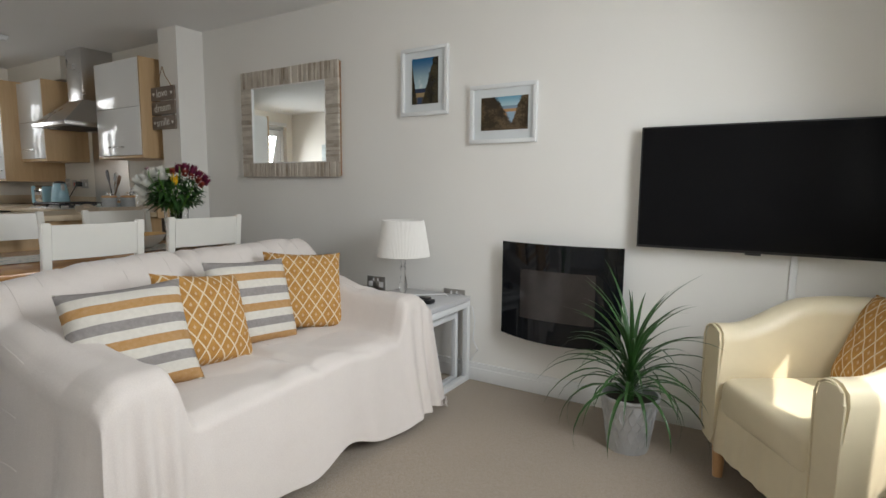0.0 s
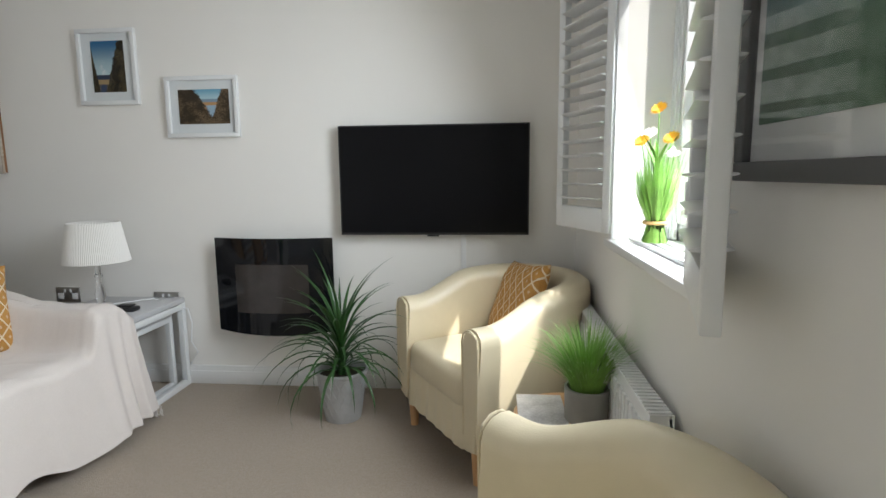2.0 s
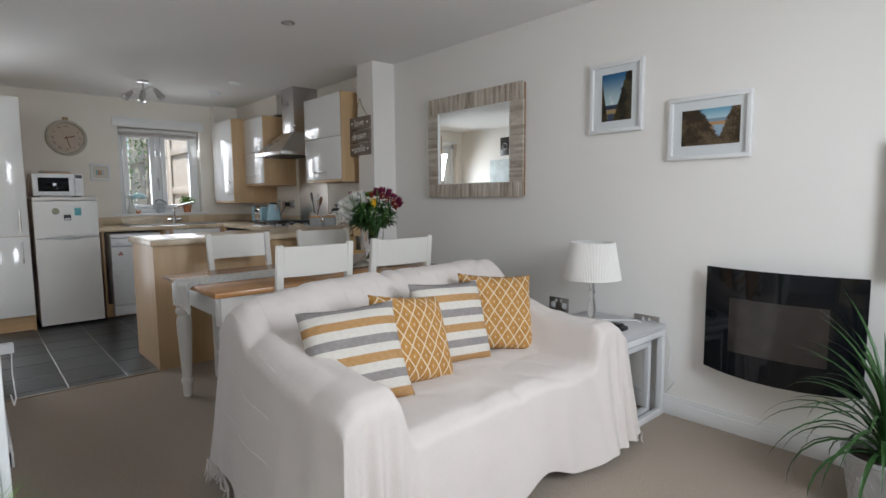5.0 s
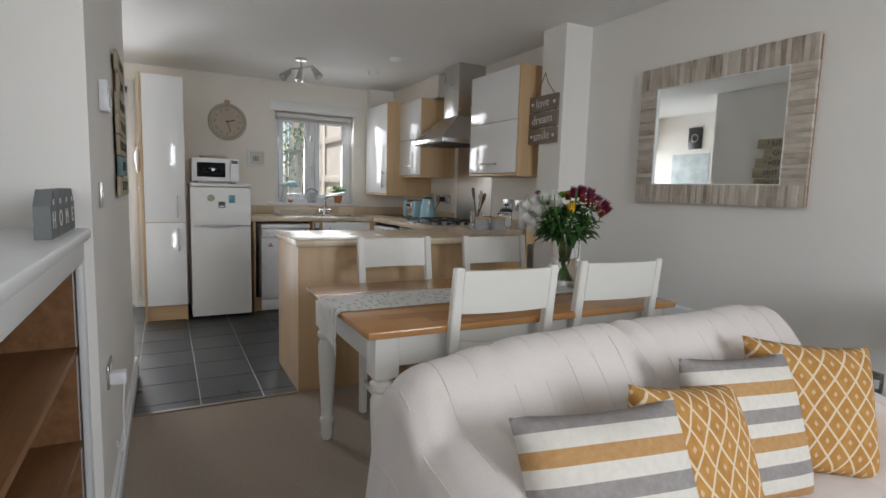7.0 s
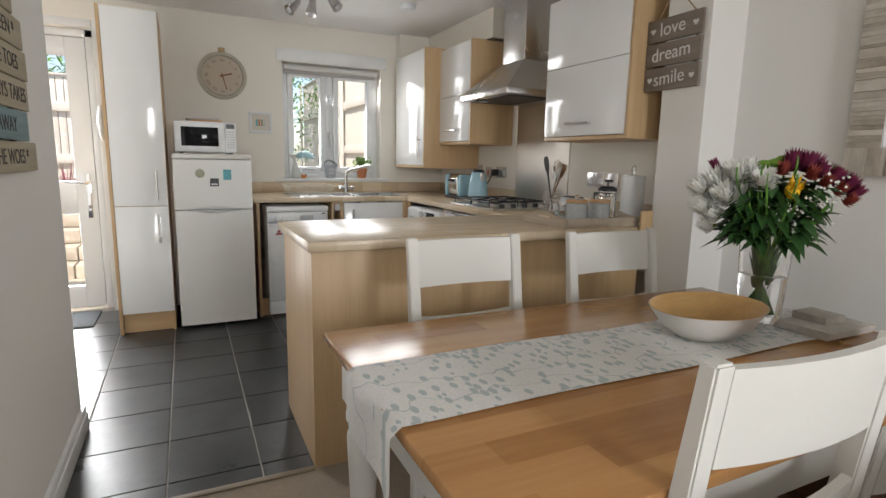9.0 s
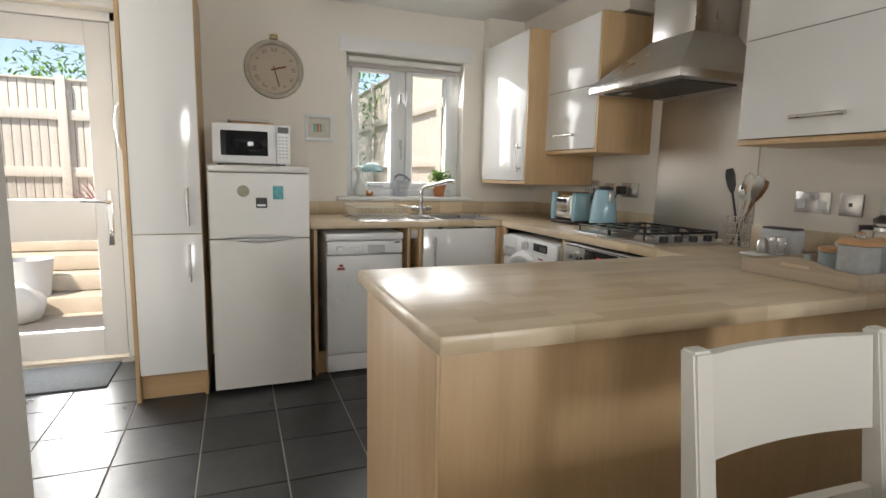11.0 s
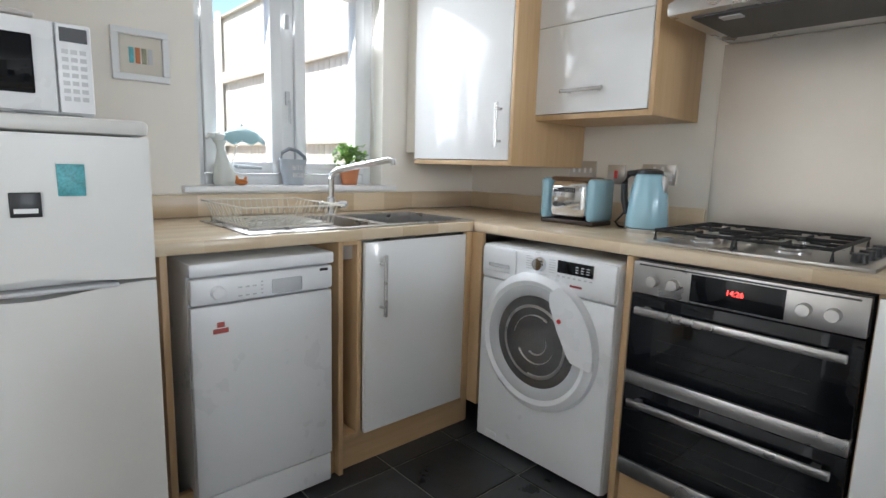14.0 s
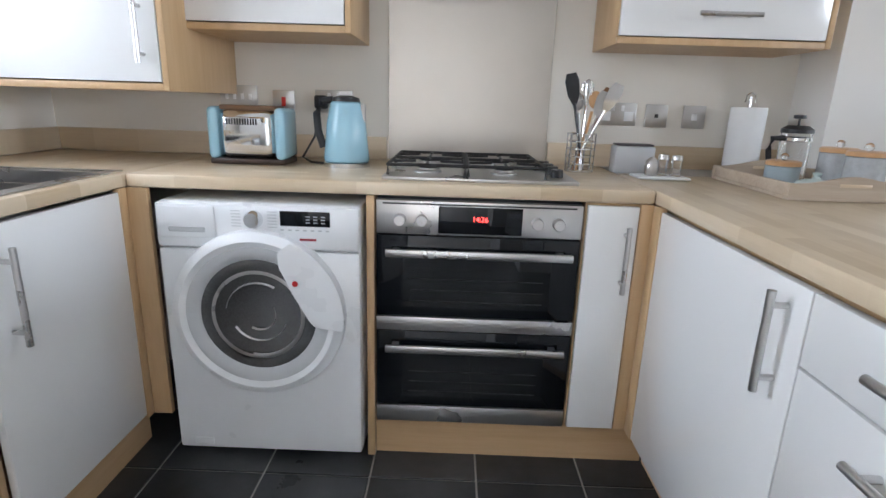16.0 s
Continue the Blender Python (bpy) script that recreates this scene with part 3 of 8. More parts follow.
part("drum_rim", lathe(bmesh.new(), [(r * 1.13, d) for r, d in [(0.190, -0.030), (0.182, -0.032), (0.158, -0.0235), (0.154, -0.0185), (0.190, -0.012), (0.190, -0.030)]], DC, 56, 1, caps=False), GREYPL, wm)
grip = [(0.232 * math.cos(a), 0.232 * math.sin(a)) for a in [radians(d) for d in range(-8, 70, 6)]]
grip += [(0.064, 0.180), (0.066, 0.14), (0.10, 0.07), (0.14, -0.005), (0.155, -0.022)]
grip = [(DC[0] + 1.13 * a, DC[2] + 1.13 * b) for a, b in grip]
gbm = prism(bmesh.new(), grip, 2.243, 2.262, 1)
bmesh.ops.bevel(gbm, geom=list(gbm.edges), offset=0.004, segments=2, affect="EDGES")
part("door_grip", gbm, APPL, wm, "white wing-shaped door grip")
part("red_dot", lathe(bmesh.new(), [(0.0085, 0), (0.0085, -0.002), (0.0004, -0.002)], (-5.728, 2.243, 0.615), 20, 1), mat("red_enamel", (0.6, 0.03, 0.03), 0.4), wm, "round red badge")
part("filter_flap", boxes((-6.09, -6.03, 2.2845, 2.2875, 0.035, 0.06, 0.003)), APPL, wm)

ov = thing("double_oven", (-5.2, 2.55, 0.13), "stainless steel built-under double electric oven", "oven")
part("body", boxes((-5.50, -4.90, 2.33, 2.86, 0.14, 0.865)), DARKPL, ov)
of = part("fascia", boxes((-5.499, -4.901, 2.30, 2.33, 0.762, 0.862, 0.003)), STEEL, ov)
part("display", boxes((-5.318, -5.075, 2.2965, 2.3005, 0.768, 0.848, 0.001)), BLACKGL, of, "black clock panel")
RED = mat("red_led", (0.8, 0.02, 0.02), 0.5)
rb = RED.node_tree.nodes["Principled BSDF"]
rb.inputs["Emission Color"].default_value, rb.inputs["Emission Strength"].default_value = (1.0, 0.04, 0.03, 1), 3.0
writing("14:26", 0.021, spot_at(-5.197, 2.296, 0.812, FACE_MY), RED, of, "clock_digits")
for x in (-5.43, -5.366, -5.032, -4.97):
    part("knob", lathe(bmesh.new(), [(0.018, 0), (0.0175, -0.016), (0.0155, -0.022), (0.0005, -0.022)], (x, 2.300, 0.806), 28, 1), STEEL, of)
part("vent_slot", boxes((-5.48, -4.92, 2.2992, 2.3005, 0.850, 0.855)), DARKPL, of)
for z0, z1 in ((0.505, 0.758), (0.20, 0.455)):
    d = part("door", boxes((-5.499, -4.901, 2.302, 2.33, z0, z1, 0.003)), BLACKGL, ov, "black glass oven door")
    part("inner_window", boxes((-5.42, -4.98, 2.3012, 2.3022, z0 + 0.03, z1 - 0.065)), mat("dark_window", (0.012, 0.013, 0.014), 0.04, relief=0.0), d)
    bm = boxes((-5.469, -4.925, 2.262, 2.276, z1 - 0.058, z1 - 0.034, 0.004))
    for x in (-5.44, -4.96):
        box(bm, x - 0.01, x + 0.01, 2.274, 2.303, z1 - 0.055, z1 - 0.037)
    part("handle", bm, STEEL, d, "flat steel bar handle")
    bm = bmesh.new()
    for k in range(3):
        tube(bm, [(-5.40, 2.3008, z0 + 0.05 + 0.035 * k), (-5.0, 2.3008, z0 + 0.05 + 0.035 * k)], 0.0012, 6)
    part("shelf_rail", bm, DIMRAIL, d)
part("trim_bar", boxes((-5.499, -4.901, 2.299, 2.33, 0.458, 0.502, 0.002)), STEEL, ov)
part("trim_bar", boxes((-5.499, -4.901, 2.299, 2.33, 0.142, 0.197, 0.002)), STEEL, ov)
solo("plinth", boxes((-5.505, -4.625, 2.335, 2.352, 0.0, 0.138)), OAKX, "maple-effect plinth under the oven", "plinth")

nc = thing("narrow_cabinet", (-4.81, 2.55, 0.14), "narrow white pull-out cabinet beside the oven", "cabinet")
part("body", boxes((-4.893, -4.74, 2.32, 2.86, 0.14, 0.87)), OAKV, nc)
nd = part("door", boxes((-4.888, -4.742, 2.298, 2.318, 0.142, 0.864, 0.002)), GLOSSW, nc)
bar_handle(nd, (-4.775, 2.298, 0.61), (-4.775, 2.298, 0.81), (0, -1, 0))
part("corner_post", boxes((-4.738, -4.70, 2.302, 2.322, 0.138, 0.871, 0.001), (-4.702, -4.684, 2.25, 2.302, 0.138, 0.871, 0.001)), OAKV, nc)

pb = thing("peninsula_cabinet", (-4.4, 1.9, 0), "peninsula base unit, white doors and maple back panel", "cabinet")
part("back_panel", boxes((-4.078, -4.058, 1.062, 2.69, 0.0, 0.872, 0.001)), OAKV, pb, "plain maple-effect back panel")
part("end_panel", boxes((-4.66, -4.079, 1.062, 1.084, 0.0, 0.872, 0.001)), OAKV, pb)
part("body", boxes((-4.66, -4.08, 1.09, 2.69, 0.14, 0.868)), OAKV, pb)
part("plinth", boxes((-4.62, -4.60, 1.09, 2.33, 0.0, 0.138)), OAKY, pb)
d = part("door", boxes((-4.70, -4.68, 1.602, 2.246, 0.145, 0.862, 0.002)), GLOSSW, pb)
bar_handle(d, (-4.70, 1.655, 0.655), (-4.70, 1.655, 0.845), (-1, 0, 0))
for z0, z1 in ((0.735, 0.862), (0.445, 0.73), (0.145, 0.44)):
    d = part("drawer", boxes((-4.70, -4.68, 1.09, 1.598, z0, z1, 0.002)), GLOSSW, pb)
    zc = z1 - 0.06
    bar_handle(d, (-4.70, 1.23, zc), (-4.70, 1.43, zc), (-1, 0, 0))


def wall_cab(x0, x1, y0, z0, z1, split, label, handle):
    """Hung cabinet that faces -y, with a maple carcass and white doors."""
    c = thing("wall_cabinet", ((x0 + x1) / 2, WY, z0), label, "cabinet")
    for nm, bx in (("bottom_panel", (x0 + 0.018, x1 - 0.018, y0 + 0.021, WY - 0.002, z0, z0 + 0.018)), ("top_panel", (x0 + 0.018, x1 - 0.018, y0 + 0.021, WY - 0.002, z1 - 0.018, z1)),
                   ("side_panel", (x0, x0 + 0.018, y0 + 0.022, WY - 0.002, z0, z1, 0.001)), ("side_panel", (x1 - 0.018, x1, y0 + 0.0, WY - 0.002, z0, z1, 0.001)),
                   ("light_rail", (x0, x1 - 0.018, y0 + 0.001, y0 + 0.021, z0, z0 + 0.02, 0.001)), ("back_panel", (x0 + 0.018, x1 - 0.018, WY - 0.02, WY - 0.003, z0 + 0.018, z1 - 0.018))):
        part(nm, boxes(bx), OAKV, c)
    zs = [z0 + 0.023, split, z1 - 0.004] if split else [z0 + 0.023, z1 - 0.004]
    for i in range(len(zs) - 1):
        d = part("door", boxes((x0 + 0.004, x1 - 0.021, y0 - 0.002, y0 + 0.018, zs[i] + 0.001, zs[i + 1] - 0.002, 0.002)), GLOSSW, c)
        if i == 0:
            bar_handle(d, (handle[0], y0 - 0.002, handle[1]), (handle[2], y0 - 0.002, handle[3]), (0, -1, 0))
    return c


wall_cab(-6.757, -6.125, 2.41, 1.145, 2.09, None, "white gloss corner wall cabinet with maple sides", (-6.19, 1.22, -6.19, 1.40))
wall_cab(-6.15, -5.612, 2.55, 1.335, 2.075, 1.70, "white gloss lift-up wall cabinet with maple sides", (-5.985, 1.44, -5.80, 1.44))
wall_cab(-4.775, -4.105, 2.60, 1.335, 2.11, 1.735, "white gloss lift-up wall cabinet by the pier", (-4.54, 1.425, -4.35, 1.425))
solo("boiler_boxing", boxes((KX + 0.001, -6.76, 2.44, WY - 0.001, 1.2, H - 0.001), (-6.76, -5.62, 2.72, WY - 0.001, 2.1, H - 0.001)), WALLK, "painted boxing above the wall cabinets", "boxing")

hood = thing("cooker_hood", (-5.22, WY, 1.62), "stainless steel chimney cooker hood", "cooker hood")
hb = bmesh.new()
lo = [(-5.52, 2.42), (-4.92, 2.42), (-4.92, WY - 0.003), (-5.52, WY - 0.003)]
hi = [(-5.355, 2.645), (-5.085, 2.645), (-5.085, WY - 0.003), (-5.355, WY - 0.003)]
A = [hb.verts.new((x, y, 1.655)) for x, y in lo]
C = [hb.verts.new((x, y, 1.86)) for x, y in hi]
for i in range(4):
    hb.faces.new((A[i], A[(i + 1) % 4], C[(i + 1) % 4], C[i]))
hb.faces.new(A[::-1])
hb.faces.new(C)
part("canopy", hb, STEEL, hood)
part("lip", boxes((-5.523, -4.917, 2.417, WY - 0.003, 1.618, 1.656, 0.003)), STEEL, hood)
part("filter", boxes((-5.47, -4.97, 2.47, 2.80, 1.612, 1.619)), mat("grey_filter", (0.10, 0.10, 0.10), 0.5, metal=0.8), hood)
part("chimney", boxes((-5.352, -5.088, 2.648, WY - 0.003, 1.86, H - 0.001, 0.003)), STEEL, hood)
part("light", boxes((-5.40, -5.34, 2.50, 2.54, 1.608, 1.613)), GREYPL, hood)
solo("splashback", boxes((-5.537, -4.92, WY - 0.006, WY - 0.001, 0.914, 1.616)), STEELS, "brushed stainless steel splashback behind the hob", "splashback")

hob = thing("gas_hob", (-5.21, 2.6, 0.912), "steel gas hob with black pan supports", "hob")
part("plate", boxes((-5.49, -4.91, 2.345, 2.83, 0.9125, 0.924, 0.003)), STEEL, hob)
for x0, x1 in ((-5.475, -5.245), (-5.235, -5.005)):
    bm = bmesh.new()
    for y in (2.375, 2.59, 2.80):
        tube(bm, [(x0, y, 0.925), (x0, y, 0.956), (x1, y, 0.956), (x1, y, 0.925)], 0.0055, 6)
    for x in (x0, x1):
        tube(bm, [(x, 2.375, 0.956), (x, 2.80, 0.956)], 0.0055, 6)
    xc = (x0 + x1) / 2
    for y in (2.48, 2.70):
        for dx, dy in ((0.11, 0), (-0.11, 0), (0, 0.1), (0, -0.1)):
            tube(bm, [(xc + dx, y + dy, 0.956), (xc + dx * 0.35, y + dy * 0.35, 0.958)], 0.005, 6)
    part("pan_support", bm, IRON, hob, "black cast-iron pan support")
    for y, r in ((2.48, 0.035), (2.70, 0.045)):
        b = part("burner", lathe(bmesh.new(), [(r * 1.25, 0.924), (r * 1.25, 0.93), (r, 0.934), (r, 0.938)], (xc, y, 0), 28), STEEL, hob)
        part("burner_cap", lathe(bmesh.new(), [(r * 0.85, 0.938), (r * 0.85, 0.945), (0.0005, 0.947)], (xc, y, 0), 28), IRON, b)
for i in range(4):
    part("knob", lathe(bmesh.new(), [(0.019, 0.924), (0.018, 0.948), (0.0005, 0.95)], (-4.96, 2.44 + 0.085 * i, 0), 20), DARKPL, hob)

# sink, drainer and tap
sink = thing("sink", (-6.5, 1.86, 0.912), "inset stainless steel sink with drainer", "sink")
sb = boxes((-6.70, -6.25, 1.37, 1.72, 0.913, 0.917, 0.001), (-6.70, -6.25, 2.315, 2.335, 0.913, 0.917), (-6.70, -6.66, 1.72, 2.315, 0.913, 0.917), (-6.29, -6.25, 1.72, 2.315, 0.913, 0.917), (-6.66, -6.29, 1.885, 1.93, 0.913, 0.917))
drn = part("drainer", sb, STEEL, sink)
for i in range(9):
    part("rib", tube(bmesh.new(), [(-6.66 + 0.042 * i, 1.40, 0.918), (-6.66 + 0.042 * i, 1.69, 0.917)], 0.005, 6), STEEL, drn)


def bowl_open(x0, x1, y0, y1, z0, z1, t=0.006):
    return boxes((x0, x1, y0, y1, z0, z0 + t), (x0, x0 + t, y0, y1, z0 + t, z1), (x1 - t, x1, y0, y1, z0 + t, z1), (x0 + t, x1 - t, y0, y0 + t, z0 + t, z1), (x0 + t, x1 - t, y1 - t, y1, z0 + t, z1))


part("bowl", bowl_open(-6.665, -6.285, 1.925, 2.32, 0.765, 0.9135), STEEL, sink)
part("half_bowl", bowl_open(-6.665, -6.285, 1.715, 1.89, 0.80, 0.9135), STEEL, sink)
tap = thing("mixer_tap", (-6.73, 1.93, 0.912), "chrome swan-neck mixer tap", "tap")
tb = lathe(bmesh.new(), [(0.026, 0.913), (0.026, 0.92), (0.02, 0.93), (0.02, 0.98), (0.014, 0.99)], (-6.73, 1.93, 0), 24)
part("body", tb, CHROME, tap)
part("spout", tube(bmesh.new(), [(-6.73, 1.93, 0.985)] + [(-6.73 + 0.05 * (1 - math.cos(a)), 1.93 + 0.03 * (1 - math.cos(a)), 1.06 + 0.05 * math.sin(a)) for a in [radians(d) for d in range(0, 80, 12)]] + [(-6.60, 2.0, 1.13), (-6.49, 2.06, 1.155), (-6.47, 2.07, 1.15), (-6.468, 2.072, 1.135)], 0.0135, 14), CHROME, tap)
for dy in (-0.055, 0.055):
    part("lever", lathe(bmesh.new(), [(0.012, 0.0), (0.012, 0.02 * (1 if dy > 0 else -1)), (0.019, 0.024 * (1 if dy > 0 else -1)), (0.019, 0.055 * (1 if dy > 0 else -1))], (-6.73, 1.93 + (0.016 if dy > 0 else -0.016), 0.955), 18, 1), CHROME, tap)

# fridge-freezer, microwave, tall cabinet
ff = thing("fridge_freezer", (-6.4, 0.83, 0), "small white fridge-freezer with curved door grips", "fridge freezer")
part("body", boxes((-6.72, -6.165, 0.583, 1.079, 0.02, 1.185, 0.006)), FRIDGE, ff)
part("top", boxes((-6.72, -6.112, 0.58, 1.082, 1.186, 1.222, 0.012)), FRIDGE, ff)


def fridge_door(z0, z1, grip_low):
    # a door whose meeting edge is scooped into a grip
    n = 24
    out = []
    for i in range(n + 1):
        y = 0.582 + 0.498 * i / n
        s = max(0.0, math.sin(math.pi * i / n)) ** 3 * 0.02
        out.append((y, (z0 + s) if grip_low else (z1 - s)))
    outline = out + ([(1.08, z1), (0.582, z1)] if grip_low else [(1.08, z0), (0.582, z0)])
    bm = prism(bmesh.new(), outline, -6.163, -6.112, 0)
    return bm


d1 = part("freezer_door", fridge_door(0.845, 1.182, True), FRIDGE, ff)
d2 = part("fridge_door", fridge_door(0.03, 0.838, False), FRIDGE, ff)
part("door_grip", boxes((-6.15, -6.105, 0.66, 1.0, 0.832, 0.842, 0.004)), GREYPL, d2)


def magnet(name, y, z, w, h, col, label, round_=False):
    bm = lathe(bmesh.new(), [(w / 2, 0.0), (w / 2, 0.005), (0.0005, 0.005)], (-6.111, y, z), 24, 0) if round_ else boxes((-6.111, -6.106, y - w / 2, y + w / 2, z - h / 2, z + h / 2, 0.001))
    m = thing(name, (-6.111, y, z), label, "magnet")
    part("plate", bm, col, m)
    return m


BEACH = mat("beach_print", (0.10, 0.38, 0.42), 0.4, var=0.7, scale=40)
BEACH2 = mat("beach_print_warm", (0.30, 0.30, 0.20), 0.4, var=0.8, scale=45)
magnet("fridge_magnet", 0.748, 1.09, 0.06, 0.06, BEACH2, "round picture magnet with beach scene", True)
mk = magnet("fridge_magnet", 0.836, 1.03, 0.055, 0.053, DARKPL, "square black magnet with white print")
part("print", boxes((-6.106, -6.1055, 0.815, 0.857, 1.012, 1.022)), TRIM, mk)
magnet("fridge_magnet", 0.92, 1.083, 0.052, 0.07, BEACH, "rectangular turquoise seaside magnet")

mw = thing("microwave", (-6.45, 0.82, 1.222), "white compact microwave oven on the fridge", "microwave")
part("body", boxes((-6.62, -6.262, 0.60, 1.0, 1.232, 1.445, 0.006)), APPL, mw)
md = part("door", boxes((-6.262, -6.245, 0.602, 0.925, 1.236, 1.442, 0.006)), APPL, mw)
part("window", boxes((-6.2455, -6.2435, 0.645, 0.882, 1.275, 1.405, 0.004)), BLACKGL, md, "dark mesh window")
mp = part("control_panel", boxes((-6.262, -6.246, 0.928, 0.998, 1.236, 1.442, 0.005)), APPL, mw)
part("display", boxes((-6.2465, -6.2445, 0.935, 0.99, 1.40, 1.432)), DARKPL, mp)
bm = bmesh.new()
for i in range(7):
    for j in range(3):
        box(bm, -6.2465, -6.245, 0.937 + 0.018 * j, 0.950 + 0.018 * j, 1.265 + 0.018 * i, 1.275 + 0.018 * i)
part("button", bm, GREYPL, mp, "rows of grey buttons")
for y in (0.64, 0.96):
    part("foot", boxes((-6.6, -6.27, y - 0.015, y + 0.015, 1.222, 1.233)), DARKPL, mw)
solo("chopping_board", boxes((-6.58, -6.36, 0.70, 0.92, 1.446, 1.462, 0.005)), BEECHW, "wooden board lying on the microwave", "chopping board")
cl = bmesh.new()
box(cl, -6.56, -6.34, 0.68, 0.90, 1.463, 1.475, 0.005)
solo("folded_cloth", cl, mat("grey_cloth", (0.55, 0.52, 0.50), 0.95, relief=0.4), "folded pale cloth on the chopping board", "cloth")

tc = thing("tall_cabinet", (-6.5, 0.38, 0), "tall white gloss larder cabinet with maple side", "cabinet")
part("side_panel", boxes((-6.72, -6.135, 0.21, 0.229, 0.0, 2.115, 0.001)), OAKV, tc)
part("side_panel", boxes((-6.72, -6.155, 0.528, 0.546, 0.0, 2.115, 0.001)), OAKV, tc)
part("body", boxes((-6.72, -6.16, 0.23, 0.527, 0.14, 2.11)), OAKV, tc)
part("plinth", boxes((-6.21, -6.19, 0.23, 0.527, 0.0, 0.137)), OAKY, tc)
for z0, z1, h0, h1 in ((0.142, 0.868, 0.625, 0.82), (0.872, 2.108, 0.915, 1.105)):
    d = part("door", boxes((-6.158, -6.138, 0.231, 0.544, z0, z1, 0.002)), GLOSSW, tc)
    bar_handle(d, (-6.138, 0.485, h0), (-6.138, 0.485, h1), (1, 0, 0))

# ---- living room ----


def math_node(nt, op, a, b=None):
    n = nt.nodes.new("ShaderNodeMath")
    n.operation = op
    for s, v in zip(n.inputs, (a, b)):
        if v is None:
            continue
        if isinstance(v, (int, float)):
            s.default_value = v
        else:
            nt.links.new(v, s)
    return n.outputs[0]


def xyz(nt, vec):
    s = nt.nodes.new("ShaderNodeSeparateXYZ")
    nt.links.new(vec, s.inputs[0])
    return s.outputs


def cloth_relief(nt, b, vec, strength=0.5):
    w1, w2 = (nt.nodes.new("ShaderNodeTexWave") for _ in range(2))
    for w, d in ((w1, "X"), (w2, "Z")):
        w.bands_direction = d
        w.inputs["Scale"].default_value, w.inputs["Distortion"].default_value = 160, 1.5
        nt.links.new(vec, w.inputs["Vector"])
    bump(nt, b, math_node(nt, "ADD", w1.outputs["Fac"], w2.outputs["Fac"]), strength, 0.0015)


def stripe_cloth():
    m, nt, b = nodes_of("striped_cotton")
    v = coords(nt)
    z = math_node(nt, "ADD", math_node(nt, "MULTIPLY", xyz(nt, v)[2], 1 / 0.44), 0.5)
    r = nt.nodes.new("ShaderNodeValToRGB")
    r.color_ramp.interpolation = "CONSTANT"
    W, G, O = (0.76, 0.72, 0.64), (0.285, 0.26, 0.25), (0.50, 0.26, 0.07)
    seq = [W, O, W, G, W, O, W, G, W, O, W, G, W]
    e = r.color_ramp.elements
    e.remove(e[1])
    e[0].position, e[0].color = 0.0, (*seq[0], 1)
    for i, c in enumerate(seq[1:], 1):
        el = e.new(i / len(seq))
        el.color = (*c, 1)
    nt.links.new(z, r.inputs["Fac"])
    nt.links.new(mixc(nt, 0.12, r.outputs["Color"], ramp(nt, noise_of(nt, v, 60), [(0.3, (0.2, 0.17, 0.14)), (0.7, (0.9, 0.85, 0.8))])), b.inputs["Base Color"])
    b.inputs["Roughness"].default_value = 0.95
    cloth_relief(nt, b, v)
    return m


def lattice_cloth():
    m, nt, b = nodes_of("ochre_lattice_cotton")
    v = coords(nt)
    s = xyz(nt, v)
    u, w = math_node(nt, "MULTIPLY", s[0], 1 / 0.062), math_node(nt, "MULTIPLY", s[2], 1 / 0.085)
    d1 = math_node(nt, "ABSOLUTE", math_node(nt, "SUBTRACT", math_node(nt, "FRACT", math_node(nt, "ADD", math_node(nt, "ADD", u, w), 20)), 0.5))
    d2 = math_node(nt, "ABSOLUTE", math_node(nt, "SUBTRACT", math_node(nt, "FRACT", math_node(nt, "ADD", math_node(nt, "SUBTRACT", u, w), 20)), 0.5))
    line = math_node(nt, "LESS_THAN", math_node(nt, "MINIMUM", d1, d2), 0.06)
    dot = math_node(nt, "GREATER_THAN", math_node(nt, "MINIMUM", d1, d2), 0.40)
    fac = math_node(nt, "MAXIMUM", line, math_node(nt, "MULTIPLY", dot, 0.55))
    base = ramp(nt, noise_of(nt, v, 30), [(0.3, (0.42, 0.20, 0.045)), (0.7, (0.56, 0.29, 0.075))])
    nt.links.new(mixc(nt, fac, base, (0.74, 0.62, 0.44)), b.inputs["Base Color"])
    b.inputs["Roughness"].default_value = 0.95
    cloth_relief(nt, b, v)
    return m


THROW, tnt, tbs = nodes_of("cream_woven_throw")
tv = coords(tnt)
tnt.links.new(mixc(tnt, 0.2, ramp(tnt, noise_of(tnt, tv, 3), [(0.3, (0.67, 0.61, 0.565)), (0.7, (0.74, 0.68, 0.635))]), ramp(tnt, noise_of(tnt, tv, 260, 2), [(0.3, (0.54, 0.485, 0.44)), (0.7, (0.79, 0.735, 0.69))])), tbs.inputs["Base Color"])
tbs.inputs["Roughness"].default_value = 0.98
tbs.inputs["Sheen Weight"].default_value = 0.2
tw = tnt.nodes.new("ShaderNodeTexWave")
tw.inputs["Scale"].default_value, tw.inputs["Distortion"].default_value = 9.0, 2.0
tnt.links.new(tv, tw.inputs["Vector"])
slub = math_node(tnt, "ADD", math_node(tnt, "MULTIPLY", noise_of(tnt, tv, 300, 2), 0.7), math_node(tnt, "MULTIPLY", tw.outputs["Fac"], 0.25))
run_y = noise_of(tnt, coords(tnt, (85, 9, 85)), 1.0, 2)
slub = math_node(tnt, "ADD", slub, math_node(tnt, "MULTIPLY", math_node(tnt, "GREATER_THAN", run_y, 0.66), 1.1))
bump(tnt, tbs, slub, 0.5, 0.002)

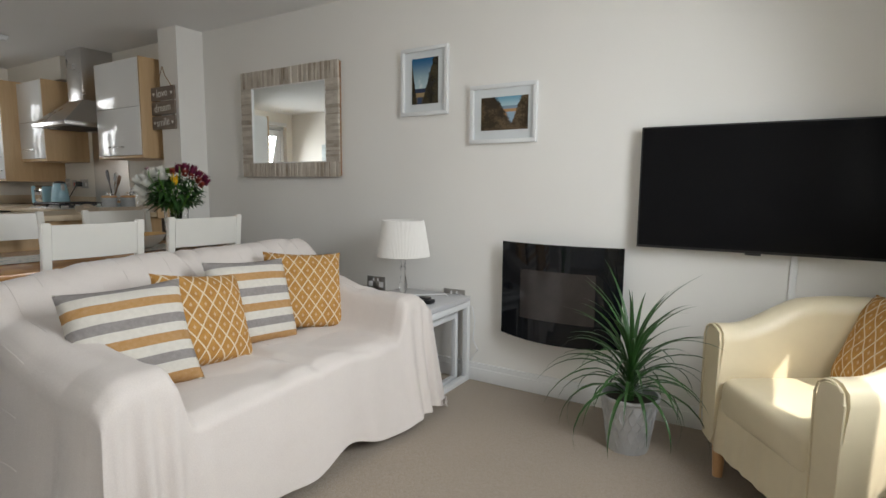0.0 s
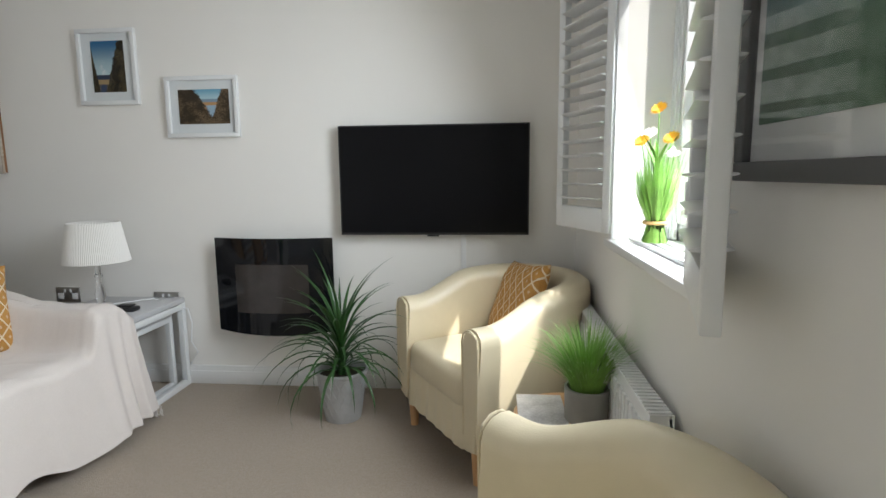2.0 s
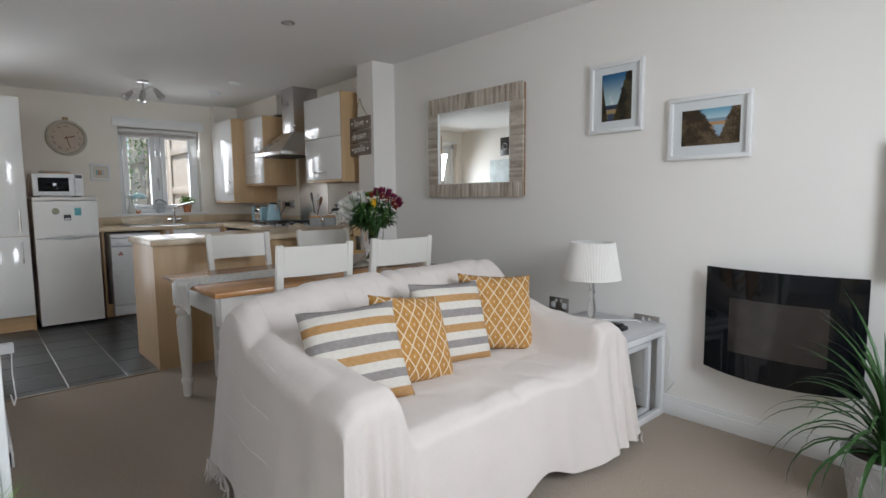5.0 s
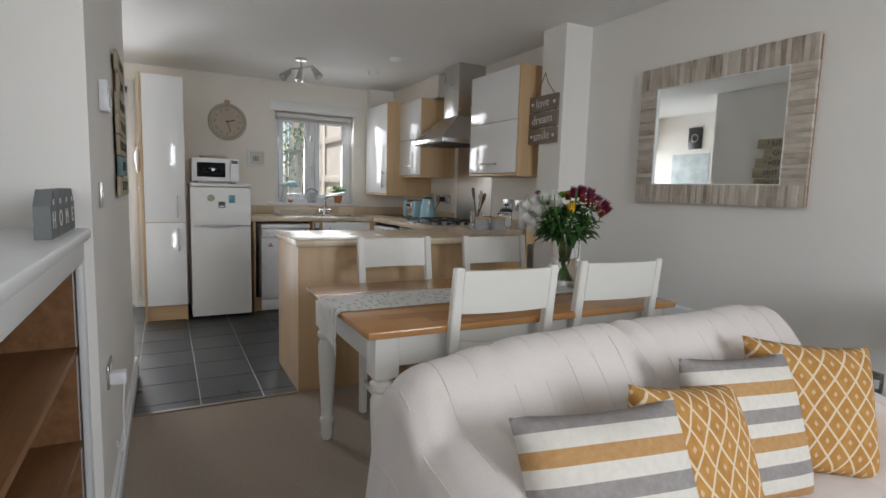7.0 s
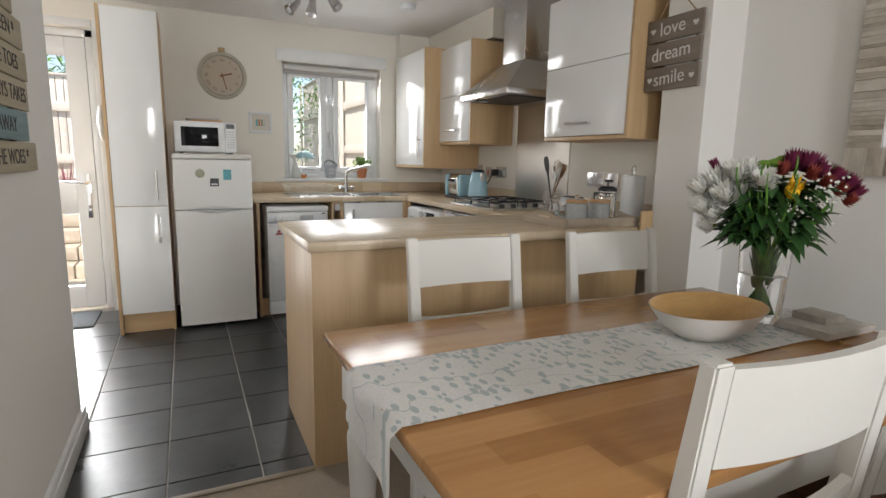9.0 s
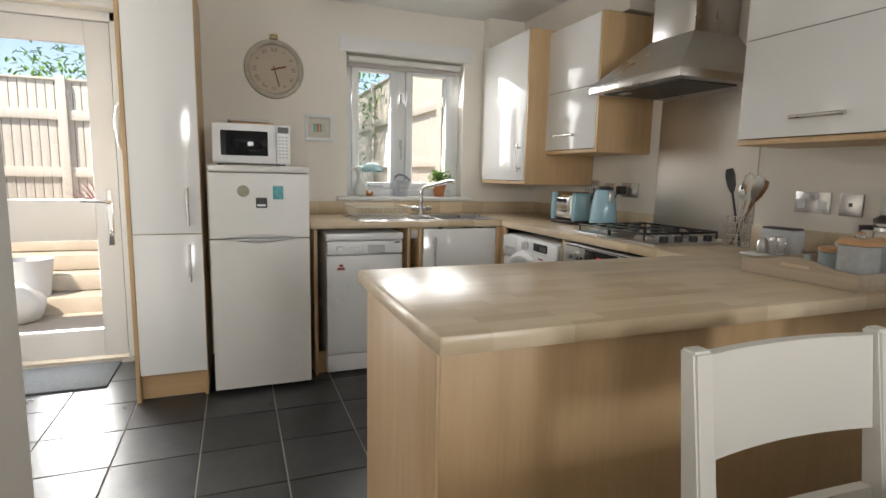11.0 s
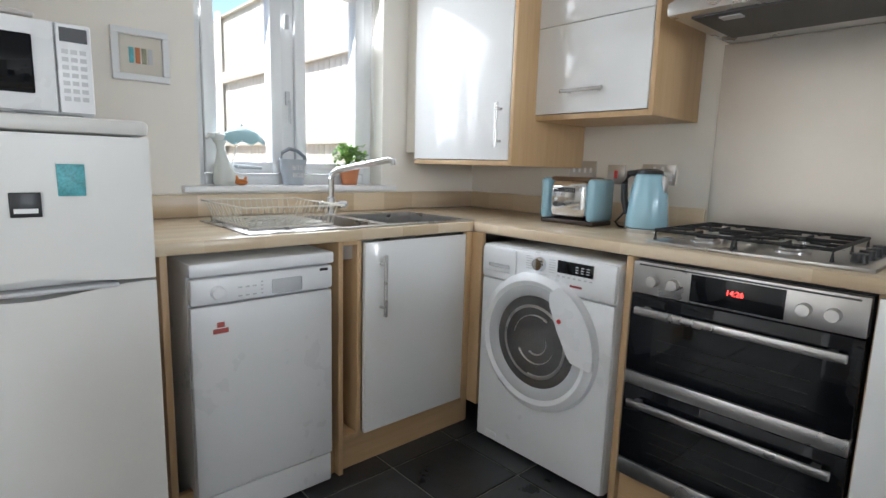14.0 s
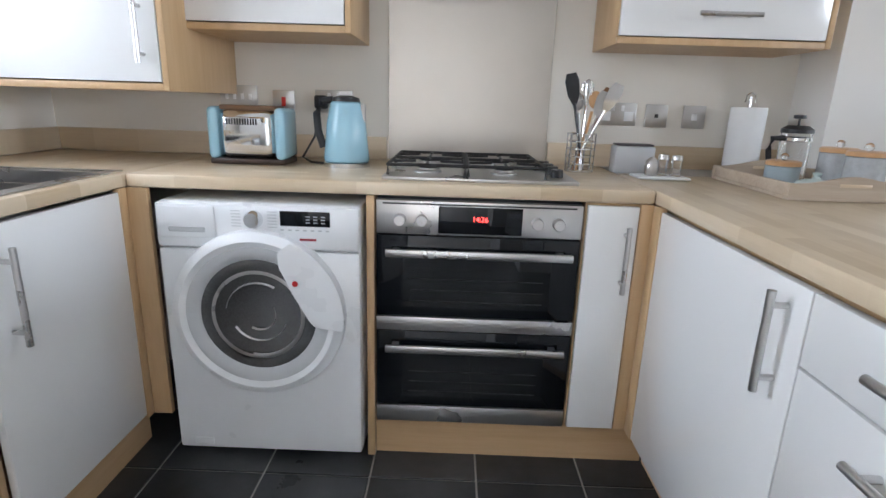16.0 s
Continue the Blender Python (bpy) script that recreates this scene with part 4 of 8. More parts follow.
# sofa and its throw; it faces +x
sofa = thing("sofa", (-1.85, 1.6, 0), "two-seater sofa hidden under a cream throw", "sofa")
part("seat", boxes((-2.05, -1.42, 1.1, 2.12, 0.14, 0.38, 0.03)), THROW, sofa)
part("backrest", boxes((-2.16, -2.06, 1.0, 2.24, 0.14, 0.68, 0.04)), THROW, sofa)
for y0, y1 in ((0.94, 1.05), (2.22, 2.33)):
    part("armrest", boxes((-2.05, -1.44, y0, y1, 0.14, 0.47, 0.04)), THROW, sofa)
for x in (-2.10, -1.50):
    for y in (0.99, 2.24):
        part("foot", lathe(bmesh.new(), [(0.02, 0.0), (0.03, 0.14)], (x, y, 0), 16), mat("dark_wood_foot", (0.05, 0.025, 0.015), 0.4), sofa)


def smooth(a, lo, hi):
    t = np.clip((a - lo) / (hi - lo), 0, 1)
    return t * t * (3 - 2 * t)


def throw_mesh():
    X0, X1, Y0, Y1 = -2.225, -1.30, 0.88, 2.385
    nx, ny, ns = 84, 150, 30
    xs, ys = np.linspace(X0, X1, nx), np.linspace(Y0, Y1, ny)
    gx, gy = np.meshgrid(xs, ys, indexing="ij")
    seat = np.full_like(gx, 0.445) + 0.015 * np.sin((gy - 1.1) * 3.05)
    d_arm = np.minimum(gy - Y0, Y1 - gy)
    armh = 0.615 + 0.08 * smooth(-gx, 1.5, 2.1)
    arm = armh * (1 - smooth(d_arm, 0.19, 0.27)) + 0.3 * smooth(d_arm, 0.19, 0.27)
    back = (0.815 + 0.02 * smooth(gy, 1.0, 1.6)) * (1 - smooth(gx, -2.13, -1.64)) + 0.3 * smooth(gx, -2.13, -1.64)
    z = np.maximum(np.maximum(seat, arm), back)
    # rounded outer edges
    r = 0.085
    for k, d in enumerate((gx - X0, X1 - gx, gy - Y0, Y1 - gy)):
        r = 0.05 if k == 1 else 0.085
        e = np.clip(1 - d / r, 0, 1)
        z -= 0.75 * r * (1 - np.sqrt(1 - e * e + 1e-9))
    z -= 0.10 * (1 - smooth(gy, Y0, Y0 + 0.35)) * (1 - smooth(gx, -2.2, -1.9)) * 0.35
    for _ in range(8):
        p = np.pad(z, 1, mode="edge")
        z = 0.5 * z + 0.125 * (p[:-2, 1:-1] + p[2:, 1:-1] + p[1:-1, :-2] + p[1:-1, 2:])
    # crease down the middle of the back and seat, and soft wrinkles
    z -= (0.012 + 0.026 * (1 - smooth(gx, -2.0, -1.7))) * np.exp(-((gy - 1.62 - 0.03 * np.sin(gx * 9)) / 0.024) ** 2)
    wr = np.array([[noise.noise(Vector((x * 3.1, y * 2.6, 0.3))) * 0.010 + noise.noise(Vector((x * 9, y * 7, 4.0))) * 0.004 for y in ys] for x in xs])
    z += wr
    # soft creases that wander over back, seat and arms
    rid = np.array([[noise.noise(Vector((x * 2.3 + 7, y * 1.7, 2.2 + 0.6 * x))) for y in ys] for x in xs])
    z -= 0.007 * np.exp(-(rid / 0.07) ** 2)
    rid = np.array([[noise.noise(Vector((x * 4.1, y * 3.3 + 5, 8.2 - 0.8 * y))) for y in ys] for x in xs])
    z -= 0.004 * np.exp(-(rid / 0.08) ** 2)
    bm = bmesh.new()
    grid = {}
    for i in range(-ns, nx + ns):
        for j in range(-ns, ny + ns):
            a, b = max(0, -i, i - nx + 1) / ns, max(0, -j, j - ny + 1) / ns
            ci, cj = min(max(i, 0), nx - 1), min(max(j, 0), ny - 1)
            x, y, h = xs[ci], ys[cj], z[ci, cj]
            if a or b:
                m = max(a, b)
                sx, sy = (-1 if i < 0 else 1 if i >= nx else 0), (-1 if j < 0 else 1 if j >= ny else 0)
                front, right = sx > 0, sy > 0
                hem = 0.035
                if sx < 0 or sy < 0:
                    hem = 0.09 + 0.05 * noise.noise(Vector((x * 4, y * 4, 9)))
                if front:
                    hem = 0.02 + 0.07 * math.exp(-((y - 1.78) / 0.14) ** 2) + 0.02 * (1 + math.sin(y * 6))
                soft = noise.noise(Vector((x * 3, y * 3, 2.0)))
                if front:
                    near, far = math.exp(-((y - Y0 - 0.10) / 0.12) ** 2), math.exp(-((y - Y1 + 0.05) / 0.11) ** 2)
                    fold = (0.030 * near + 0.026 * far) * math.sin(y * 72 + 2.2 * soft + 0.9 * m) * m ** 0.6
                    fold += 0.016 * soft * m + 0.006 * math.sin(y * 21 + 3 * soft) * m
                else:
                    run = y * 26 if sx else x * 30 + 9 * noise.noise(Vector((x * 2.2, 4, 1)))
                    edge = math.exp(-((x - X1 + 0.10) / 0.16) ** 2) if sy else 0.3
                    fold = (0.004 + 0.020 * edge) * math.sin(run + 2.4 * soft + 0.7 * m) * m ** 0.7 + 0.026 * soft * m
                out = 0.012 + (0.032 if front or right else 0.055) * m ** 1.2 + fold
                if front:
                    out += 0.05 * m ** 1.5 * math.exp(-((y - 2.2) / 0.22) ** 2)
                x += sx * out * (a / m) ** 0.6
                y += sy * out * (b / m) ** 0.6
                h = h + (hem - h) * m ** 0.92
            grid[i, j] = bm.verts.new((x, y, h))
    for i in range(-ns, nx + ns - 1):
        for j in range(-ns, ny + ns - 1):
            bm.faces.new((grid[i, j], grid[i + 1, j], grid[i + 1, j + 1], grid[i, j + 1]))
    rng = random.Random(17)
    slubs = bmesh.new()
    for j in range(-ns + 3, ny + ns - 3, 9):
        i = -ns + 2
        while i < nx * 0.45:
            n_ = rng.randint(9, 22)
            tube(slubs, [grid[i + k, j].co + Vector((0.0008 if i > nx else 0, 0, 0.0008)) for k in range(n_ + 1)], 0.0015, 5, 0.0012)
            i += n_ + rng.randint(2, 7)
    hems = [grid[i, j].co.copy() for j in (-ns, ) for i in range(-ns, nx + ns)] + [grid[-ns, j].co.copy() for j in range(-ns, ny + ns)]
    hems2 = [grid[i, ny + ns - 1].co.copy() for i in range(nx - 30, nx + ns)]
    return bm, hems, hems2, slubs


throw = thing("sofa_throw", (-1.85, 1.6, 0.0), "cream woven cotton throw draped over the sofa to the floor", "throw")
tb, hems, hems2, slubs = throw_mesh()
cl = part("cloth", tb, THROW, throw, smooth=80)
tagged(part("slub_threads", slubs, THROW, throw, "broken lines of raised thread"), kind="stuff")
fr = bmesh.new()
rng = random.Random(5)
for p in hems[::3] + hems2[::4]:
    for _ in range(2):
        q = p + Vector((rng.uniform(-0.015, 0.015), rng.uniform(-0.015, 0.015), 0.004))
        ln = min(0.075, max(0.02, q.z - 0.004)) * rng.uniform(0.8, 1.0)
        tube(fr, [q, q + Vector((rng.uniform(-0.012, 0.012), rng.uniform(-0.012, 0.012), -ln * 0.6)), q + Vector((rng.uniform(-0.02, 0.02), rng.uniform(-0.02, 0.02), -ln))], 0.0035, 5, 0.0025)
rng = random.Random(8)
for k in range(26):
    q = Vector((-1.36 + rng.uniform(-0.02, 0.03), 2.40 + rng.uniform(-0.005, 0.01), 0.54 - 0.006 * k))
    tube(fr, [q, q + Vector((0.02, 0.012, -0.03)), q + Vector((0.02, 0.018, -0.075))], 0.003, 5, 0.002)
tagged(part("fringe", fr, THROW, throw, "knotted cream fringe"), kind="stuff")


def pillow(bm, w, h, t, n=26):
    """A stuffed square in the xz plane with pinched corners and welted edges."""
    for s in (-1, 1):
        g = {}
        for i in range(n + 1):
            for j in range(n + 1):
                u, v = 2 * i / n - 1, 2 * j / n - 1
                puff = ((1 - u ** 4) * (1 - v ** 4)) ** 0.55
                pull = 1 - 0.07 * (1 - abs(u) ** 2) * abs(v) ** 3
                pull2 = 1 - 0.07 * (1 - abs(v) ** 2) * abs(u) ** 3
                wob = 0.006 * noise.noise(Vector((u * 2.5, v * 2.5, s * 3.0 + w)))
                g[i, j] = bm.verts.new((u * w / 2 * pull2, s * (t / 2 * puff + wob * puff), v * h / 2 * pull))
        for i in range(n):
            for j in range(n):
                bm.faces.new((g[i, j], g[i + 1, j], g[i + 1, j + 1], g[i, j + 1]))
    bmesh.ops.remove_doubles(bm, verts=bm.verts, dist=0.0008)
    return bm


STRIPE, LATTICE = stripe_cloth(), lattice_cloth()


def cushion(w, h, t, m, material, label):
    ob = tagged(new("cushion", mesh_of("cushion", pillow(bmesh.new(), w, h, t), material, 60)), label, "cushion")
    ob.matrix_basis = m
    return ob


def leaning(x, y, z, yaw, lean, tilt=0):
    """Pose of a cushion whose front faces +x at yaw 0, leaning back."""
    return Matrix.Translation((x, y, z)) @ Euler((0, 0, radians(90 + yaw))).to_matrix().to_4x4() @ Euler((radians(-lean), radians(tilt), 0)).to_matrix().to_4x4()


cushion(0.385, 0.385, 0.13, leaning(-1.685, 1.165, 0.61, -14, 29, -2), STRIPE, "square cushion striped ochre, grey and white")
cushion(0.375, 0.375, 0.13, leaning(-1.715, 1.455, 0.612, 2, 25, 8), LATTICE, "ochre cushion with white lattice pattern on the sofa")
cushion(0.39, 0.385, 0.13, leaning(-1.785, 1.735, 0.62, -6, 21, 3), STRIPE, "striped ochre and grey cushion behind another")
cushion(0.385, 0.385, 0.13, leaning(-1.80, 2.055, 0.618, -28, 20, 4), LATTICE, "ochre lattice cushion against the sofa arm")



# armchairs
def tub_chair(base, rz, label, lift=0.0):
    c = thing("armchair", base, label, "armchair", "cream tub armchairs", rz)
    R, W, n = 0.30, 0.105, 60
    path = []
    for i in range(n + 1):
        f = i / n
        if f < 0.28:
            path.append((0.33 - 0.33 * f / 0.28, -R, f))
        elif f > 0.72:
            path.append((0.33 * (f - 0.72) / 0.28, R, f))
        else:
            a = math.pi * (f - 0.28) / 0.44
            path.append((-0.33 * math.sin(a), -R * math.cos(a), f))
    bm = bmesh.new()
    rings = []
    for i, (x, y, f) in enumerate(path):
        p0, p1 = path[max(i - 1, 0)], path[min(i + 1, n)]
        d = Vector((p1[0] - p0[0], p1[1] - p0[1], 0)).normalized()
        o = Vector((d.y, -d.x, 0))
        bk = smooth(np.array(math.sin(math.pi * f)), 0.2, 1.0)
        top = 0.612 + lift + 0.12 * float(bk)
        w = W * (1.0 + 0.1 * float(bk))
        sec = [(-w / 2 + 0.012, 0.15), (w / 2 - 0.01, 0.13), (w / 2, 0.2), (w / 2 + 0.006, 0.4), (w / 2 + 0.008, top - 0.06), (w / 2, top - 0.025), (w / 4, top - 0.004), (0, top), (-w / 4, top - 0.004), (-w / 2, top - 0.025), (-w / 2 - 0.006, top - 0.06), (-w / 2, 0.4)]
        rings.append([bm.verts.new((x + o.x * a, y + o.y * a, z)) for a, z in sec])
    k = len(rings[0])
    for a, b in zip(rings, rings[1:]):
        for j in range(k):
            bm.faces.new((a[j], a[(j + 1) % k], b[(j + 1) % k], b[j]))
    bm.faces.new(rings[0])
    bm.faces.new(rings[-1][::-1])
    es = [e for e in bm.edges if len(e.link_faces) == 2 and any(len(f.verts) > 4 for f in e.link_faces)]
    bmesh.ops.bevel(bm, geom=es, offset=0.012, segments=2, affect="EDGES")
    part("shell", bm, LEATHER, c, local=True, smooth=50)
    for s in (-1, 1):
        loop = [(0.331, s * R + a, z + (lift if z > 0.5 else 0)) for a, z in ((-0.05, 0.2), (-0.052, 0.4), (-0.055, 0.557), (-0.044, 0.589), (-0.02, 0.605), (0.0, 0.608), (0.02, 0.605), (0.044, 0.589), (0.055, 0.557), (0.052, 0.4), (0.05, 0.2))]
        part("piping", tube(bmesh.new(), loop, 0.004, 6), LEATHER, c, "stitched leather welt", local=True)
    seat = bmesh.new()
    box(seat, -0.24, 0.33, -0.245, 0.245, 0.27, 0.425, 0.045, 4)
    part("seat", seat, LEATHER, c, local=True, smooth=60)
    skirt = bmesh.new()
    g = []
    for i in range(41):
        y = -0.245 + 0.49 * i / 40
        pl = 0.0022 * math.sin(i * 0.9 + 3 * noise.noise(Vector((i * 0.13, 3, 0)))) + 0.005 * noise.noise(Vector((i * 0.33, 0, 0)))
        g.append([skirt.verts.new((0.318 + 0.012 * (1 - abs(q)) + pl * (1.2 - q), y, 0.13 + 0.20 * q)) for q in (0, 0.33, 0.66, 1.0)])
    for a, b in zip(g, g[1:]):
        for q in range(3):
            skirt.faces.new((a[q], b[q], b[q + 1], a[q + 1]))
    part("front_panel", skirt, LEATHER, c, "gathered leather front", local=True, smooth=70)
    part("base", boxes((-0.26, 0.31, -0.245, 0.245, 0.12, 0.28)), LEATHER, c, local=True)
    for x, y in ((0.285, -0.28), (0.285, 0.28), (-0.22, -0.20), (-0.22, 0.20)):
        part("leg", lathe(bmesh.new(), [(0.018, 0.0), (0.026, 0.135)], (x, y, 0), 16), BEECHW, c, "tapered beech leg", local=True)
    return c


tub_chair((0.395, 2.42, 0), 213.5, "cream leather tub armchair on beech legs by the window")
tub_chair((0.393, 0.853, 0), 134.4, "cream leather tub armchair with its back to the radiator", 0.022)
cushion(0.38, 0.36, 0.11, Matrix.Translation((0.475, 2.50, 0.60)) @ Euler((0, 0, radians(213.5 + 90 - 12))).to_matrix().to_4x4() @ Euler((radians(-24), radians(-6), 0)).to_matrix().to_4x4(), LATTICE, "ochre lattice cushion on the cream armchair")

# television, fire, cable cover
tvs = thing("television", (0.06, WY, 0.85), "wall-mounted flat television, switched off", "television")
part("body", boxes((-0.42, 0.545, 2.852, 2.885, 0.853, 1.408, 0.003)), DARKPL, tvs)
part("screen", boxes((-0.412, 0.537, 2.8495, 2.8525, 0.865, 1.401)), SCREEN, tvs, "dark glossy screen")
part("bracket", boxes((-0.05, 0.17, 2.886, WY - 0.001, 1.0, 1.25)), DARKPL, tvs)
part("sensor", boxes((0.03, 0.09, 2.85, 2.86, 0.845, 0.853, 0.001)), DARKPL, tvs)
solo("cable_cover", boxes((0.20, 0.226, WY - 0.014, WY - 0.001, 0.12, 0.852, 0.004)), TRIM, "white cable trunking under the television", "cable cover")
fire = thing("electric_fire", (-0.8, WY, 0.33), "wall-hung black glass electric fire, bowed front", "electric fire")
fb = bmesh.new()
cols = []
for i in range(25):
    f = 2 * i / 24 - 1
    x, y = -0.795 + 0.322 * f, 2.80 + 0.055 * f * f
    drop = 0.018 * (1 - f * f)
    cols.append([fb.verts.new(p) for p in ((x, y, 0.335 - drop), (x, y, 0.838), (x, y + 0.008, 0.838), (x, y + 0.008, 0.335 - drop))])
for a, b in zip(cols, cols[1:]):
    for j in range(4):
        fb.faces.new((a[j], a[(j + 1) % 4], b[(j + 1) % 4], b[j]))
fb.faces.new(cols[0])
fb.faces.new(cols[-1][::-1])
part("glass_front", fb, BLACKGL, fire, "bowed black glass front")
part("casing", boxes((-1.07, -0.52, 2.862, WY - 0.001, 0.38, 0.80, 0.005)), DARKPL, fire)
fw = bmesh.new()
cols = []
for i in range(13):
    f = (2 * i / 12 - 1) * 0.62
    x, y = -0.795 + 0.322 * f, 2.7985 + 0.055 * f * f
    cols.append([fw.verts.new((x, y, z)) for z in (0.44, 0.70)])
for a, b in zip(cols, cols[1:]):
    fw.faces.new((a[0], b[0], b[1], a[1]))
part("flame_window", fw, mat("smoked_glass", (0.035, 0.03, 0.028), 0.1, var=0.2, scale=12, relief=0.0), fire, "smoked flame window")


# pictures
def scenic(name, seed, horizon, sky_c, pale, left, right, rock_c, sea_c, sand_c, pool):
    """A small painted cove. left, right: (reach, height) of the dark cliffs; pool: its middle across the print."""
    m, nt, b = nodes_of(name)
    v = coords(nt, kind="Generated")
    s = xyz(nt, v)
    off = nt.nodes.new("ShaderNodeVectorMath")
    off.inputs[1].default_value = (seed, seed, seed)
    nt.links.new(v, off.inputs[0])
    n1, n2, n3 = noise_of(nt, off.outputs[0], 3.2, 6), noise_of(nt, off.outputs[0], 11, 5, 0.7), noise_of(nt, off.outputs[0], 30, 4)

    def soft(x, lo, hi):
        r = nt.nodes.new("ShaderNodeMapRange")
        r.interpolation_type = "SMOOTHSTEP"
        r.inputs["From Min"].default_value, r.inputs["From Max"].default_value = lo, hi
        nt.links.new(x, r.inputs["Value"])
        return r.outputs["Result"]

    up = soft(s[2], horizon, 1.0)
    c = mixc(nt, up, pale, sky_c)
    c = mixc(nt, math_node(nt, "MULTIPLY", soft(n1, 0.56, 0.70), math_node(nt, "SUBTRACT", 0.9, up)), c, (0.72, 0.74, 0.73))
    ground = mixc(nt, soft(n2, 0.35, 0.65), tuple(q * 0.55 for q in sand_c), sand_c)
    drift = math_node(nt, "ADD", math_node(nt, "ABSOLUTE", math_node(nt, "SUBTRACT", s[0], pool)), math_node(nt, "MULTIPLY", math_node(nt, "SUBTRACT", n2, 0.5), 0.35))
    ground = mixc(nt, soft(drift, 0.16, 0.05), ground, sea_c)
    strip = mixc(nt, soft(s[2], horizon - 0.10, horizon - 0.085), tuple(min(1, q * 1.5) for q in sand_c), tuple(q * 0.7 for q in sea_c))
    ground = mixc(nt, soft(s[2], horizon - 0.2, horizon - 0.17), ground, strip)
    c = mixc(nt, soft(s[2], horizon - 0.008, horizon + 0.008), ground, c)
    rough = math_node(nt, "MULTIPLY", math_node(nt, "SUBTRACT", n2, 0.5), 0.34)
    rk = mixc(nt, soft(n3, 0.3, 0.72), tuple(q * 0.25 for q in rock_c), tuple(q * 1.8 for q in rock_c))
    rk = mixc(nt, soft(n1, 0.4, 0.62), tuple(q * 0.3 for q in rock_c), rk)
    for (reach, height), x in ((left, s[0]), (right, math_node(nt, "SUBTRACT", 1.0, s[0]))):
        lean_ = math_node(nt, "ADD", math_node(nt, "DIVIDE", x, reach), math_node(nt, "DIVIDE", s[2], height * 2.2))
        c = mixc(nt, soft(math_node(nt, "ADD", lean_, rough), 1.03, 0.97), c, rk)
    nt.links.new(c, b.inputs["Base Color"])
    b.inputs["Roughness"].default_value = 0.25
    return m


def picture(x0, x1, z0, z1, ix0, ix1, iz0, iz1, art, label):
    p = thing("framed_picture", ((x0 + x1) / 2, WY, z0), label, "picture", "framed seaside pictures")
    w, y0, y1 = 0.022, 2.893, WY - 0.002
    for nm, bx in (("frame", (x0, x1, y0, y1, z1 - w, z1, 0.003)), ("frame", (x0, x1, y0, y1, z0, z0 + w, 0.003)), ("frame", (x0, x0 + w, y0, y1, z0 + w, z1 - w, 0.003)), ("frame", (x1 - w, x1, y0, y1, z0 + w, z1 - w, 0.003))):
        part(nm, boxes(bx), WHITEP, p)
    part("mount", boxes((x0 + w, x1 - w, 2.908, 2.914, z0 + w, z1 - w)), mat("pale_mount", (0.66, 0.69, 0.70), 0.8), p)
    part("print", boxes((ix0, ix1, 2.9055, 2.908, iz0, iz1)), art, p, "seaside print")
    return p


COVE = scenic("cove_print", 0.7, 0.34, (0.02, 0.12, 0.26), (0.42, 0.55, 0.58), (0.20, 0.42), (0.62, 0.62), (0.05, 0.04, 0.02), (0.04, 0.06, 0.11), (0.22, 0.16, 0.08), 0.30)
POOL = scenic("rock_pool_print", 2.9, 0.72, (0.16, 0.36, 0.50), (0.40, 0.58, 0.64), (0.74, 0.80), (0.38, 0.72), (0.11, 0.075, 0.04), (0.30, 0.42, 0.52), (0.30, 0.17, 0.08), 0.66)
picture(-1.832, -1.505, 1.545, 1.935, -1.757, -1.574, 1.612, 1.874, COVE, "upright white-framed print of a cove")
picture(-1.357, -0.96, 1.367, 1.682, -1.29, -1.012, 1.437, 1.614, POOL, "white-framed print of rocks and a tidal pool")

# mirror with a frame of driftwood strips
mir = thing("wall_mirror", (-2.8, WY, 1.19), "rectangular mirror in a whitewashed driftwood strip frame", "mirror")
MX0, MX1, MZ0, MZ1 = -3.282, -2.325, 1.188, 1.94
part("backing", boxes((MX0 + 0.006, MX1 - 0.006, 2.9, WY - 0.001, MZ0 + 0.006, MZ1 - 0.006)), BROWNW, mir)
mg, mnt, mb = nodes_of("mirror_silver")
mb.inputs["Metallic"].default_value, mb.inputs["Roughness"].default_value, mb.inputs["Base Color"].default_value = 1.0, 0.015, (0.86, 0.89, 0.88, 1)
part("mirror_glass", boxes((MX0 + 0.115, MX1 - 0.115, 2.894, 2.899, MZ0 + 0.10, MZ1 - 0.118)), mg, mir)
part("inner_edge", boxes((MX0 + 0.112, MX0 + 0.118, 2.884, 2.896, MZ0 + 0.10, MZ1 - 0.115), (MX1 - 0.118, MX1 - 0.112, 2.884, 2.896, MZ0 + 0.10, MZ1 - 0.115), (MX0 + 0.112, MX1 - 0.112, 2.884, 2.896, MZ0 + 0.098, MZ0 + 0.104), (MX0 + 0.112, MX1 - 0.112, 2.884, 2.896, MZ1 - 0.121, MZ1 - 0.115)), TRIM, mir)
DRIFT = piece_mat("whitewashed_driftwood", (0.28, 0.22, 0.16), (0.74, 0.69, 0.61), 0.8, 90, 0.4)
rng = random.Random(3)


def strips(lo, hi, place):
    a = lo
    while a < hi - 0.004:
        w = min(rng.uniform(0.009, 0.026), hi - a)
        place(a, a + w - 0.001, rng.uniform(0.0, 0.008))
        a += w


for z0, z1 in ((MZ1 - 0.115, MZ1), (MZ0, MZ0 + 0.098)):
    strips(MX0, MX1, lambda a, b, d: part("strip", boxes((a, b, 2.88 + d, 2.9, z0, z1)), DRIFT, mir, smooth=0))
for x0, x1 in ((MX0, MX0 + 0.112), (MX1 - 0.112, MX1)):
    strips(MZ0 + 0.098, MZ1 - 0.115, lambda a, b, d: part("strip", boxes((x0, x1, 2.88 + d, 2.9, a, b)), DRIFT, mir, smooth=0))


